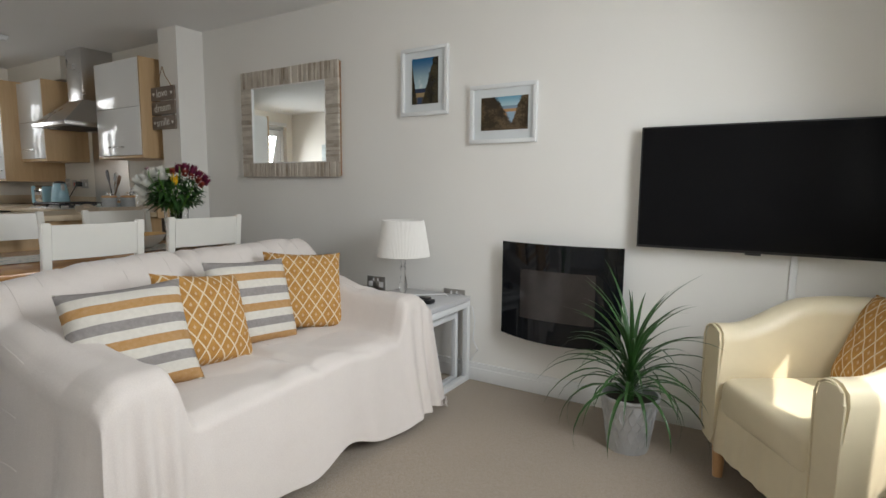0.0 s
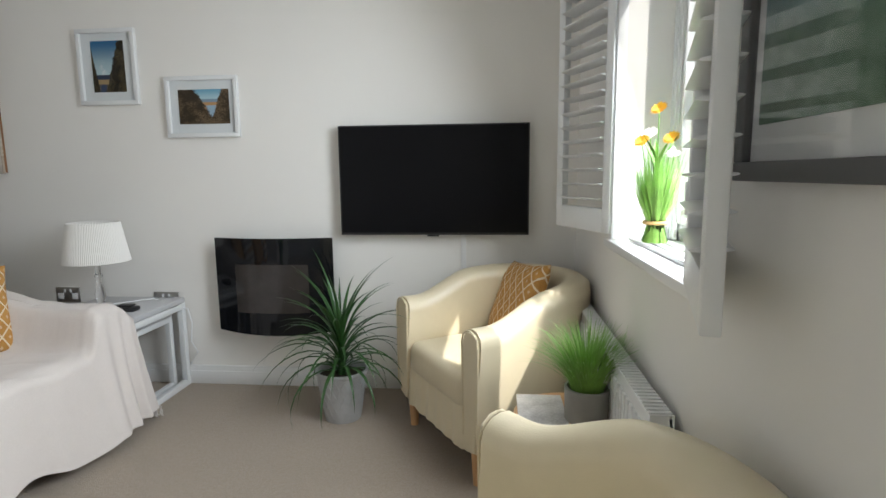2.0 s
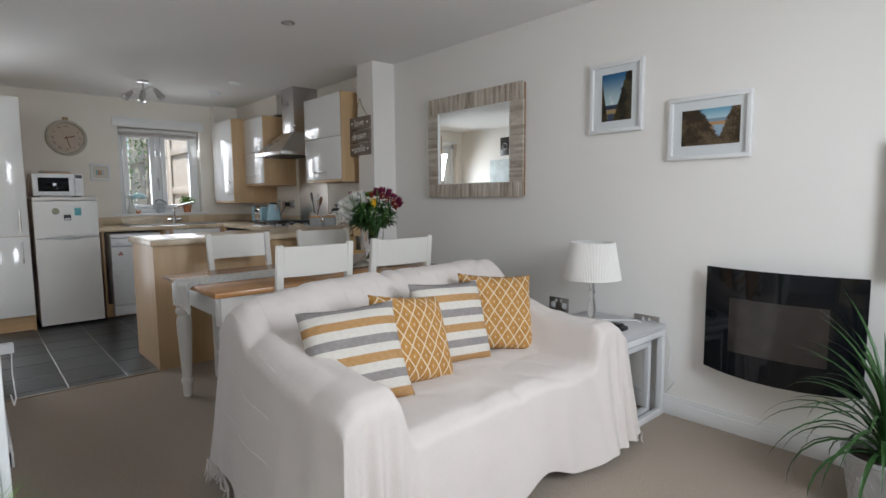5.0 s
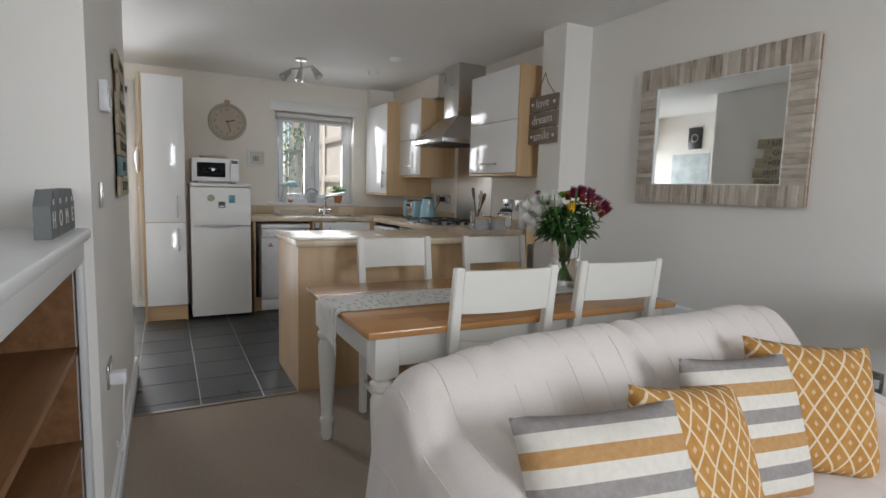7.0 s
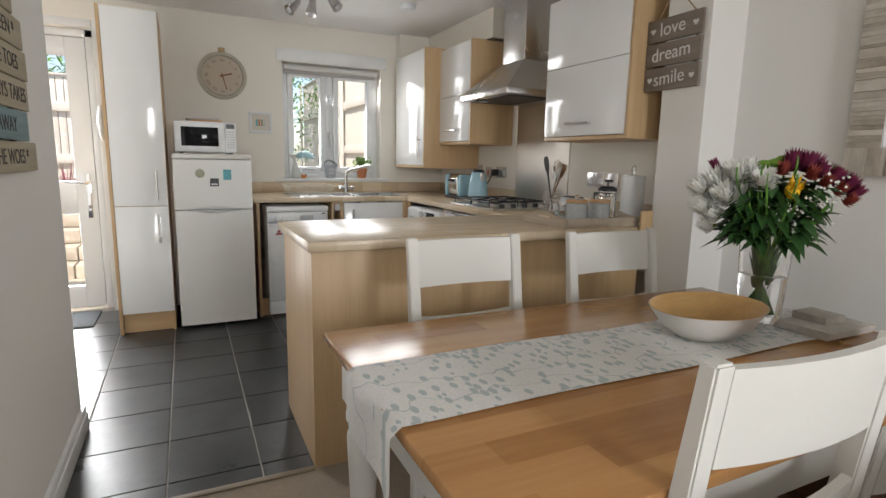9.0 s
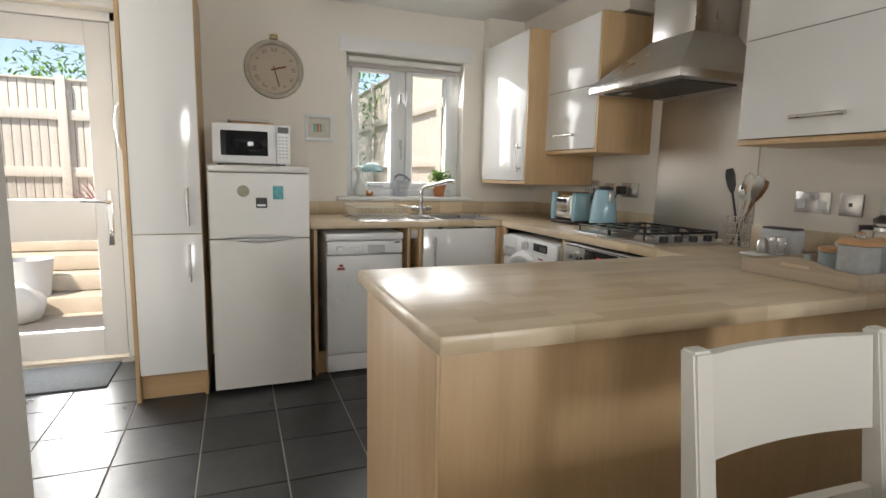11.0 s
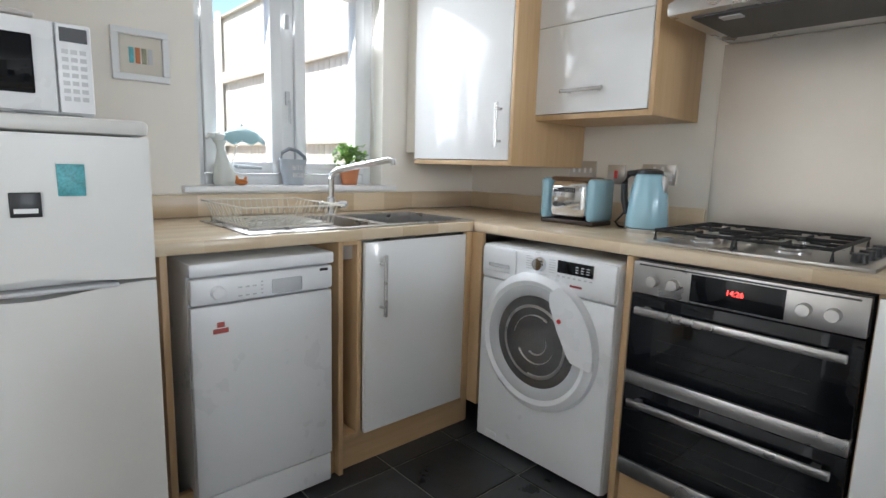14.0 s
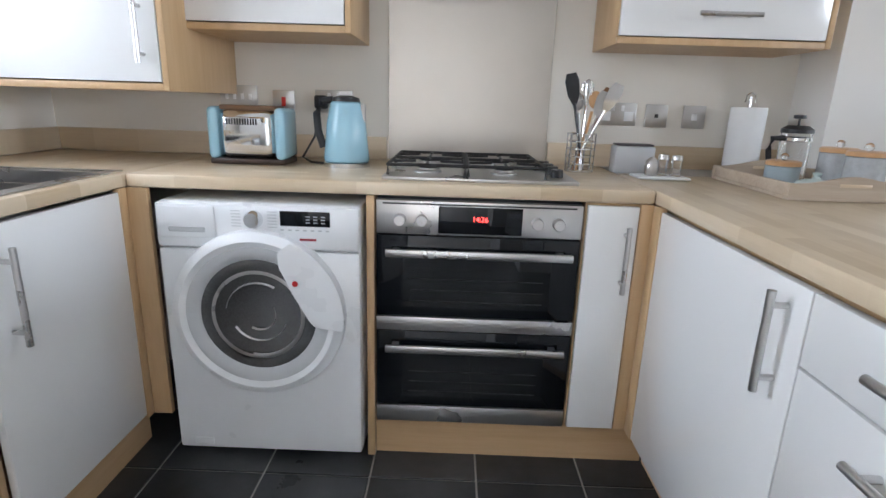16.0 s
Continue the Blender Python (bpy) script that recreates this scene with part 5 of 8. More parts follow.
# nest of side tables, lamp and what lies on it
def nest(x0, x1, y0, y1, h, w, label):
    t = thing("side_table", ((x0 + x1) / 2, (y0 + y1) / 2, 0), label, "side table", "nest of tables")
    part("tabletop", boxes((x0, x1, y0, y1, h - 0.028, h, 0.003)), mat("grey_white_top", (0.55, 0.55, 0.56), 0.35), t)
    for x in (x0, x1 - w):
        for y in (y0, y1 - w):
            part("leg", boxes((x, x + w, y, y + w, 0.0, h - 0.029, 0.002)), WHITEP, t)
        part("rail", boxes((x, x + w, y0 + w, y1 - w, h - 0.03 - w, h - 0.03, 0.002)), WHITEP, t)
        part("foot_rail", boxes((x, x + w, y0 + w, y1 - w, 0.0, w, 0.002)), WHITEP, t)
    part("back_rail", boxes((x0 + w, x1 - w, y1 - w, y1, h - 0.03 - w, h - 0.03, 0.002)), WHITEP, t)
    return t


nest(-1.82, -1.335, 2.42, 2.895, 0.50, 0.032, "white-painted nesting side table beside the sofa")
nest(-1.76, -1.395, 2.47, 2.86, 0.43, 0.028, "smaller white nesting table tucked under the larger")
lamp = thing("table_lamp", (-1.645, 2.66, 0.50), "glass table lamp with white pleated shade", "table lamp")
part("base", lathe(bmesh.new(), [(0.055, 0.5005), (0.055, 0.512), (0.02, 0.518), (0.012, 0.52)], (-1.645, 2.66, 0), 28), CHROME, lamp)
part("stem", lathe(bmesh.new(), [(0.012, 0.52), (0.02, 0.54), (0.024, 0.57), (0.016, 0.61), (0.011, 0.65), (0.019, 0.665), (0.011, 0.68), (0.014, 0.71), (0.009, 0.735)], (-1.645, 2.66, 0), 24), CLEAR, lamp, "turned clear glass stem")
part("fitting", lathe(bmesh.new(), [(0.012, 0.735), (0.012, 0.80)], (-1.645, 2.66, 0), 16), CHROME, lamp)
sh = bmesh.new()
n = 220
ra, rb_, rc, rd = [], [], [], []
for i in range(n):
    a, k = 2 * math.pi * i / n, (0.0014 if i % 2 else -0.0014)
    for ring, r, z in ((ra, 0.152, 0.738), (rb_, 0.118, 0.938), (rc, 0.115, 0.938), (rd, 0.149, 0.738)):
        ring.append(sh.verts.new((-1.645 + (r + k) * math.cos(a), 2.66 + (r + k) * math.sin(a), z)))
for p, q in ((ra, rb_), (rb_, rc), (rc, rd), (rd, ra)):
    for i in range(n):
        sh.faces.new((p[i], p[(i + 1) % n], q[(i + 1) % n], q[i]))
SHADE = mat("white_pleated_cloth", (0.80, 0.78, 0.74), 0.9, relief=0.1)
part("shade", sh, SHADE, lamp, "white pleated shade", smooth=0)
rem = thing("card_reader", (-1.45, 2.60, 0.50), "small black handset lying on the side table", "handset")
part("body", boxes((-1.53, -1.40, 2.56, 2.62, 0.5005, 0.524, 0.008)), DARKPL, rem)
part("cap", boxes((-1.49, -1.42, 2.565, 2.615, 0.524, 0.534, 0.006)), DARKPL, rem)


def wall_plate(name, m, w, h, label, marks=(), dark=False):
    """A metal plate with inserts, on a wall; m: its pose, facing local -y."""
    o = thing(name, (0, 0, 0), label, name.split("_")[-1])
    o.matrix_basis = m
    part("plate", boxes((-w / 2, w / 2, -0.008, -0.0005, -h / 2, h / 2, 0.002)), STEEL, o, local=True)
    for x, z, a, b, mt in marks:
        part("switch", boxes((x - a / 2, x + a / 2, -0.0105, -0.0078, z - b / 2, z + b / 2, 0.001)), mt, o, local=True)
    return o


SOCK = [(-0.043, -0.008, 0.035, 0.035, APPL), (0.043, -0.008, 0.035, 0.035, APPL), (-0.018, 0.022, 0.012, 0.02, APPL), (0.018, 0.022, 0.012, 0.02, APPL)]
wall_plate("wall_socket", pose(-2.045, WY, 0.503), 0.145, 0.085, "double socket plate, dark metal, behind the sofa", SOCK)
so = wall_plate("wall_socket", pose(-1.455, WY, 0.482), 0.145, 0.085, "double metal socket with white plug over the side table", SOCK)
part("plug", boxes((-1.44, -1.39, 2.865, 2.909, 0.455, 0.50, 0.008)), APPL, so, "white plug")
flex = tube(bmesh.new(), [(-1.415, 2.87, 0.46), (-1.45, 2.80, 0.515), (-1.56, 2.74, 0.508), (-1.62, 2.70, 0.506)], 0.003, 8)
part("cable", flex, APPL, so, "white flex")
part("cable", tube(bmesh.new(), [(-1.40, 2.87, 0.455), (-1.31, 2.875, 0.44), (-1.295, 2.88, 0.36), (-1.31, 2.885, 0.25), (-1.28, 2.89, 0.19), (-1.33, 2.90, 0.115)], 0.003, 8), APPL, so, "white hanging flex")


# plants
def ribbon(bm, pts, w, fold=0.25):
    """A leaf blade along points, widest near its lower third, slightly channelled."""
    pts = [Vector(p) for p in pts]
    n = len(pts)
    prev = None
    for i, p in enumerate(pts):
        d = (pts[min(i + 1, n - 1)] - pts[max(i - 1, 0)]).normalized()
        side = d.cross(Vector((0, 0, 1)))
        side = side.normalized() if side.length > 1e-4 else Vector((1, 0, 0))
        f = i / (n - 1)
        ww = w * (0.55 + 0.9 * f if f < 0.4 else max(0.03, (1 - f) / 0.6 * 0.95))
        up = side.cross(d)
        row = [bm.verts.new(p - side * ww / 2 + up * ww * fold), bm.verts.new(p), bm.verts.new(p + side * ww / 2 + up * ww * fold)]
        if prev:
            for k in range(2):
                bm.faces.new((prev[k], prev[k + 1], row[k + 1], row[k]))
        prev = row


def tuft(bm, c, n, h, spread, r0, w, rng, droop=0.3, seg=5):
    for _ in range(n):
        a, b = rng.uniform(0, 2 * math.pi), rng.uniform(0, 1) ** 0.5
        hh, s = h * rng.uniform(0.65, 1.05), spread * b * rng.uniform(0.8, 1.1)
        o = Vector((math.cos(a), math.sin(a), 0))
        pts = []
        for i in range(seg + 1):
            f = i / seg
            pts.append(Vector(c) + o * (r0 * b + s * f ** 1.6) + Vector((0, 0, hh * (f - droop * b * f ** 3))))
        ribbon(bm, pts, w)


def pot_soil(parent, c, r, z):
    part("soil", lathe(bmesh.new(), [(r, z - 0.01), (r, z), (0.001, z + 0.004)], (c[0], c[1], 0), 24), SOIL, parent)


dp = thing("potted_plant", (-0.355, 2.55, 0), "dark green spiky dracaena in an embossed pale grey metal pot", "plant")
POTM = mat("galvanised_pot", (0.50, 0.51, 0.52), 0.45, metal=0.35, var=0.15, scale=14)
pc = (-0.355, 2.55)
part("pot", lathe(bmesh.new(), [(0.085, 0.0), (0.118, 0.225), (0.126, 0.232), (0.126, 0.245), (0.116, 0.245), (0.112, 0.2), (0.10, 0.19)], (*pc, 0), 48), POTM, dp)
for i in range(18):
    for s in (-1, 1):
        pts = [(pc[0] + (0.0865 + 0.031 * f) * math.cos(2 * math.pi * i / 18 + s * 0.9 * f), pc[1] + (0.0865 + 0.031 * f) * math.sin(2 * math.pi * i / 18 + s * 0.9 * f), 0.012 + 0.205 * f) for f in [k / 8 for k in range(9)]]
        part("embossed_rib", tube(bmesh.new(), pts, 0.0022, 5), POTM, dp)
pot_soil(dp, pc, 0.112, 0.212)
rng = random.Random(11)
lf = bmesh.new()
for i in range(78):
    a = i * 2.39996
    f = i / 78
    ln, el = rng.uniform(0.33, 0.50), 84 - 60 * f + rng.uniform(-6, 6)
    o = Vector((math.cos(a), math.sin(a), 0))
    base = Vector((*pc, 0.22 + 0.17 * (1 - f)))
    pts, p, e = [], base + o * 0.01, radians(el)
    for k in range(9):
        pts.append(p.copy())
        p = p + (o * math.cos(e) + Vector((0, 0, 1)) * math.sin(e)) * ln / 8
        e -= radians(6 + 13 * f)
    for q in pts:
        q.y = min(q.y, WY - 0.015)
        q.z = max(q.z, 0.03)
    ribbon(lf, pts, 0.019)
tagged(part("leaves", lf, DARKLEAF, dp, "arching dark green leaves", smooth=60), kind="stuff")
part("stem", tube(bmesh.new(), [(*pc, 0.2), (*pc, 0.40)], 0.018, 10, 0.012), DARKLEAF, dp)

rt = thing("round_side_table", (0.60, 1.76, 0), "small round wooden side table by the radiator", "side table")
part("tabletop", lathe(bmesh.new(), [(0.16, 0.395), (0.168, 0.40), (0.168, 0.412), (0.16, 0.418)], (0.60, 1.76, 0), 48), BEECHW, rt)
part("column", lathe(bmesh.new(), [(0.13, 0.0), (0.13, 0.012), (0.03, 0.03), (0.022, 0.1), (0.022, 0.395)], (0.60, 1.76, 0), 24), BEECHW, rt)
gp = thing("potted_grass", (0.648, 1.715, 0.418), "bright green artificial grass in a grey concrete pot", "plant")
part("pot", lathe(bmesh.new(), [(0.056, 0.419), (0.064, 0.425), (0.066, 0.525), (0.060, 0.527), (0.057, 0.505), (0.01, 0.50)], (0.648, 1.715, 0), 36), CONCRETE, gp)
rng = random.Random(21)
gb = bmesh.new()
tuft(gb, (0.648, 1.715, 0.50), 430, 0.27, 0.165, 0.045, 0.0036, rng, 0.35)
for v in gb.verts:
    v.co.x = min(v.co.x, 0.775)
tagged(part("grass", gb, GRASSG, gp, "dense thin green blades", smooth=60), kind="stuff")
mz = thing("magazine", (0.52, 1.80, 0.418), "glossy magazine on the round side table", "magazine")
part("cover", boxes((0.445, 0.592, 1.66, 1.88, 0.4185, 0.426, 0.001)), mat("magazine_print", (0.66, 0.62, 0.62), 0.3, var=0.6, scale=14), mz)


# radiators
def radiator(base, rz, w, h, z0, label):
    r = thing("radiator", base, label, "radiator", "", rz)
    part("front_panel", boxes((0, w, -0.075, -0.06, z0, z0 + h, 0.006)), APPL, r, local=True)
    n = int(w / 0.036)
    for i in range(n):
        x = 0.02 + (w - 0.04) * (i + 0.5) / n
        part("rib", boxes((x - 0.011, x + 0.011, -0.0815, -0.0735, z0 + 0.035, z0 + h - 0.035, 0.004)), APPL, r, local=True)
    part("back_panel", boxes((0, w, -0.035, -0.02, z0, z0 + h, 0.004)), APPL, r, local=True)
    for x in (0, w - 0.003):
        part("side_cover", boxes((x, x + 0.003, -0.074, -0.02, z0 + 0.01, z0 + h + 0.004)), APPL, r, local=True)
    for i in range(int(w / 0.02)):
        x = 0.008 + 0.02 * i
        part("grille_bar", boxes((x, x + 0.010, -0.072, -0.022, z0 + h - 0.004, z0 + h + 0.004)), APPL, r, local=True)
    part("valve", lathe(bmesh.new(), [(0.014, 0), (0.014, 0.03), (0.021, 0.032), (0.021, 0.075), (0.016, 0.08)], (-0.05 if rz < 0 else w + 0.03, -0.05, z0 + 0.03), 20, 0), APPL, r, local=True)
    part("pipe", tube(bmesh.new(), [(-0.03 if rz < 0 else w + 0.03, -0.05, 0.0), (-0.03 if rz < 0 else w + 0.03, -0.05, z0 + 0.03), (0.0 if rz < 0 else w, -0.05, z0 + 0.03)], 0.0075, 8), CHROME, r, local=True)
    return r


radiator((WX, 2.45, 0), -90, 1.13, 0.48, 0.14, "white panel radiator under the front window")
radiator((-3.45, WY, 0), 0, 0.83, 0.48, 0.14, "white panel radiator under the mirror")

# ---- front window, shutters, big picture ----
fx0, fx1 = WX + 0.195, WX + 0.265
w2 = structure("window_2", boxes((fx0, fx1, WY0, WY0 + 0.045, WZ0, WZ1, 0.005), (fx0, fx1, WY1 - 0.045, WY1, WZ0, WZ1, 0.005), (fx0, fx1, WY0 + 0.045, WY1 - 0.045, WZ0, WZ0 + 0.06, 0.005), (fx0, fx1, WY0 + 0.045, WY1 - 0.045, WZ1 - 0.06, WZ1, 0.005)), UPVC, "white sash-style front window")
part("sash", boxes((fx0 - 0.02, fx0 + 0.04, WY0 + 0.047, WY0 + 0.085, WZ0 + 0.062, WZ1 - 0.062, 0.006), (fx0 - 0.02, fx0 + 0.04, WY1 - 0.085, WY1 - 0.047, WZ0 + 0.062, WZ1 - 0.062, 0.006), (fx0 - 0.02, fx0 + 0.04, WY0 + 0.085, WY1 - 0.085, WZ0 + 0.062, WZ0 + 0.11, 0.006), (fx0 - 0.02, fx0 + 0.04, WY0 + 0.085, WY1 - 0.085, WZ1 - 0.11, WZ1 - 0.062, 0.006)), UPVC, w2)
part("glazing_bar", boxes((fx0 + 0.001, fx0 + 0.035, WY0 + 0.086, WY1 - 0.086, 1.42, 1.445, 0.004)), UPVC, w2)
p = part("pane", boxes((fx0 + 0.012, fx0 + 0.017, WY0 + 0.078, WY1 - 0.078, WZ0 + 0.1, WZ1 - 0.1)), PANE, w2)
p.visible_shadow = False
part("window_sill", boxes((WX - 0.035, fx0 + 0.001, WY0 - 0.06, WY1 + 0.055, WZ0 - 0.025, WZ0 + 0.003, 0.006)), TRIM, w2)
for k, (dx, w) in enumerate(((0.006, 0.030), (0.014, 0.018), (0.024, 0.008))):
    for y0, y1 in ((WY1 - w, WY1 - 0.0005), (WY0 + 0.0005, WY0 + w)):
        part("frame_moulding", boxes((fx0 - dx - 0.014, fx0 - dx, y0, y1, WZ0 + 0.004, WZ1 - 0.001, 0.003)), UPVC, w2)
part("glazing_bead", boxes((fx0 - 0.028, fx0 - 0.0205, WY1 - 0.093, WY1 - 0.079, WZ0 + 0.11, WZ1 - 0.11, 0.002)), UPVC, w2)
part("glazing_bead", boxes((fx0 - 0.028, fx0 - 0.0205, WY0 + 0.079, WY0 + 0.093, WZ0 + 0.11, WZ1 - 0.11, 0.002)), UPVC, w2)
part("handle", tube(bmesh.new(), [(fx0 - 0.02, 1.80, 1.02), (fx0 - 0.045, 1.80, 1.02), (fx0 - 0.048, 1.69, 1.015)], 0.007, 8), CHROME, w2)
for dx in (0.035, 0.075, 0.115):
    part("sill_track", boxes((WX + dx, WX + dx + 0.014, WY0 + 0.004, WY1 - 0.004, WZ0 + 0.0035, WZ0 + 0.016, 0.003)), UPVC, w2)
part("shutter_frame", boxes((WX - 0.02, WX + 0.012, WY1 - 0.002, WY1 + 0.045, WZ0 + 0.004, WZ1 + 0.045, 0.004), (WX - 0.02, WX + 0.012, WY0 - 0.045, WY0 + 0.002, WZ0 + 0.004, WZ1 + 0.045, 0.004), (WX - 0.02, WX + 0.012, WY0 + 0.003, WY1 - 0.003, WZ1 - 0.0, WZ1 + 0.045, 0.004)), TRIM, w2)


def shutter(hinge, rz, w, label, tilt):
    """A louvred leaf that hangs from its hinge edge; local x runs across the leaf."""
    s = thing("window_shutter", hinge, label, "shutter", "plantation shutters", rz)
    h, t = 1.29, 0.028
    part("stile", boxes((0.0, 0.045, -t / 2, t / 2, 0, h, 0.003)), WHITEP, s, local=True)
    part("stile", boxes((w - 0.045, w, -t / 2, t / 2, 0, h, 0.003)), WHITEP, s, local=True)
    part("rail", boxes((0.045, w - 0.045, -t / 2, t / 2, 0, 0.085, 0.003)), WHITEP, s, local=True)
    part("rail", boxes((0.045, w - 0.045, -t / 2, t / 2, h - 0.085, h, 0.003)), WHITEP, s, local=True)
    n = 21
    for i in range(n):
        z = 0.115 + (h - 0.23) * i / (n - 1)
        bm = bmesh.new()
        lathe(bm, [(0.031, 0.046), (0.031, w - 0.046)], (0, 0, 0), 12, 0)
        for v in bm.verts:
            v.co.z *= 0.13
        bmesh.ops.rotate(bm, verts=bm.verts, cent=(0, 0, 0), matrix=Matrix.Rotation(radians(tilt), 3, "X"))
        bmesh.ops.translate(bm, verts=bm.verts, vec=(0, 0, z))
        part("louvre", bm, WHITEP, s, local=True)
    for z in (0.14, 0.56, 1.02):
        part("hinge", boxes((-0.012, 0.014, -t / 2 - 0.004, -t / 2, z, z + 0.065, 0.001)), TRIM, s, local=True)
    return s


shutter((WX - 0.016, WY1 + 0.012, 0.95), 112, 0.37, "white louvred window shutter folded open towards the corner", 8)
shutter((WX - 0.022, WY0 - 0.012, 0.935), 254.3, 0.385, "white louvred window shutter standing open", 3)


bp = thing("large_picture", (WX, 0.75, 1.14), "large framed seascape print under glass, grey frame", "picture")
PY0, PY1, PZ0, PZ1 = 0.15, 1.09, 1.145, 1.85
DGREY = mat("dark_grey_frame", (0.10, 0.10, 0.10), 0.4)
for bx in ((WX - 0.03, WX - 0.002, PY0, PY1, PZ0, PZ0 + 0.03, 0.003), (WX - 0.03, WX - 0.002, PY0, PY1, PZ1 - 0.03, PZ1, 0.003), (WX - 0.03, WX - 0.002, PY0, PY0 + 0.03, PZ0 + 0.03, PZ1 - 0.03, 0.003), (WX - 0.03, WX - 0.002, PY1 - 0.03, PY1, PZ0 + 0.03, PZ1 - 0.03, 0.003)):
    part("frame", boxes(bx), DGREY, bp)
part("mount", boxes((WX - 0.016, WX - 0.01, PY0 + 0.03, PY1 - 0.03, PZ0 + 0.03, PZ1 - 0.03)), mat("white_mount", (0.70, 0.71, 0.70), 0.8), bp)
SEA, snt, sb_ = nodes_of("seascape_print")
sv = coords(snt, kind="Generated")
sz = xyz(snt, sv)[2]
bands = ramp(snt, math_node(snt, "ADD", sz, math_node(snt, "MULTIPLY", math_node(snt, "SUBTRACT", noise_of(snt, sv, 6), 0.5), 0.15)), [(0.0, (0.10, 0.18, 0.08)), (0.2, (0.13, 0.22, 0.13)), (0.34, (0.22, 0.36, 0.36)), (0.6, (0.12, 0.24, 0.27)), (1.0, (0.07, 0.13, 0.17))])
snt.links.new(mixc(snt, 0.25, bands, ramp(snt, noise_of(snt, sv, 14), [(0.45, (0.05, 0.10, 0.12)), (0.75, (0.6, 0.66, 0.66))])), sb_.inputs["Base Color"])
sb_.inputs["Roughness"].default_value = 0.5
part("print", boxes((WX - 0.0185, WX - 0.016, PY0 + 0.10, PY1 - 0.055, PZ0 + 0.085, PZ1 - 0.085)), SEA, bp)
part("glass", boxes((WX - 0.024, WX - 0.021, PY0 + 0.03, PY1 - 0.03, PZ0 + 0.03, PZ1 - 0.03)), PANE, bp)

# flowers in grass on the sill
fa = thing("sill_flowers", (0.862, 1.84, WZ0), "artificial grass sheaf with yellow and white daisies on the sill", "flowers")
rng = random.Random(31)
gb = bmesh.new()
FC = Vector((0.862, 1.84, WZ0 + 0.017))
for i in range(420):
    a, b = rng.uniform(0, 6.283), rng.uniform(0, 1) ** 0.5
    o = Vector((math.cos(a) * 0.95, math.sin(a), 0))
    hh = rng.uniform(0.17, 0.30)
    pts = [FC + o * b * (0.040 - 0.016 * math.sin(math.pi * min(1, f * 2)) + 0.095 * max(0, f - 0.3) ** 1.3) + Vector((0, 0, hh * f)) for f in [k / 5 for k in range(6)]]
    ribbon(gb, pts, 0.005)
tagged(part("grass", gb, mat("bright_sheaf_grass", (0.22, 0.42, 0.07), 0.5, var=0.3, scale=30), fa, "upright green blades", smooth=60), kind="stuff")
part("raffia_tie", lathe(bmesh.new(), [(0.036, 0.055), (0.039, 0.06), (0.036, 0.066)], tuple(FC), 20), mat("raffia", (0.5, 0.33, 0.13), 0.9), fa)


def petals(bm, c, r, n, up, rng, cup=0.25):
    up = Vector(up).normalized()
    u = up.orthogonal().normalized()
    w = up.cross(u)
    for i in range(n):
        a = 2 * math.pi * i / n + rng.uniform(-0.1, 0.1)
        d = u * math.cos(a) + w * math.sin(a)
        s = up.cross(d)
        pts = [c + d * r * 0.1, c + d * r * 0.6 + s * r * 0.2 + up * cup * r * 0.5, c + d * r + up * cup * r, c + d * r * 0.6 - s * r * 0.2 + up * cup * r * 0.5]
        bm.faces.new([bm.verts.new(p) for p in pts])


YEL, WHI = mat("yellow_petal", (0.75, 0.42, 0.02), 0.6), mat("white_petal", (0.82, 0.81, 0.75), 0.6)
for dx, dy, h, mt in ((0.0, 0.01, 0.40, YEL), (-0.045, 0.02, 0.305, YEL), (0.028, -0.03, 0.31, YEL), (0.03, -0.055, 0.268, WHI), (-0.01, 0.06, 0.33, WHI)):
    c = FC + Vector((dx, dy, h))
    fl = part("flower", (lambda b: (petals(b, c, 0.028, 14, (-0.5, -0.5, 0.7), rng, 0.2), petals(b, c + Vector((0, 0, 0.004)), 0.024, 12, (-0.5, -0.5, 0.7), rng, 0.3), b)[-1])(bmesh.new()), mt, fa, "daisy head")
    part("stalk", tube(bmesh.new(), [FC + Vector((dx * 0.3, dy * 0.3, 0.1)), c], 0.002, 5), LEAFG, fl)
lb = bmesh.new()
for dy, a in ((0.05, 2.6), (-0.05, -0.7), (0.06, 1.3), (-0.02, 3.3), (0.03, 0.3)):
    o = Vector((math.cos(a), math.sin(a), 0))
    ribbon(lb, [FC + Vector((0, dy * 0.5, 0.22)) + o * 0.05 * f + Vector((0, 0, 0.13 * f - 0.03 * f * f)) for f in (0, 0.25, 0.5, 0.75, 1)], 0.022)
part("leaf", lb, LEAFG, fa)

# ---- dining table and chairs ----
dt = thing("dining_table", (-3.05, 1.72, 0), "farmhouse dining table, pine top on white turned legs", "table")
TX0, TX1, TY0, TY1 = -3.503, -2.603, 0.975, 2.462
part("tabletop", boxes((TX0, TX1, TY0, TY1, 0.716, 0.743, 0.006)), PINE, dt, "varnished pine top")
for bx in ((TX0 + 0.08, TX1 - 0.08, TY0 + 0.05, TY0 + 0.07, 0.60, 0.715), (TX0 + 0.08, TX1 - 0.08, TY1 - 0.07, TY1 - 0.05, 0.60, 0.715), (TX0 + 0.05, TX0 + 0.07, TY0 + 0.08, TY1 - 0.08, 0.60, 0.715), (TX1 - 0.07, TX1 - 0.05, TY0 + 0.08, TY1 - 0.08, 0.60, 0.715)):
    part("apron", boxes((*bx, 0.002)), CREAMP, dt)
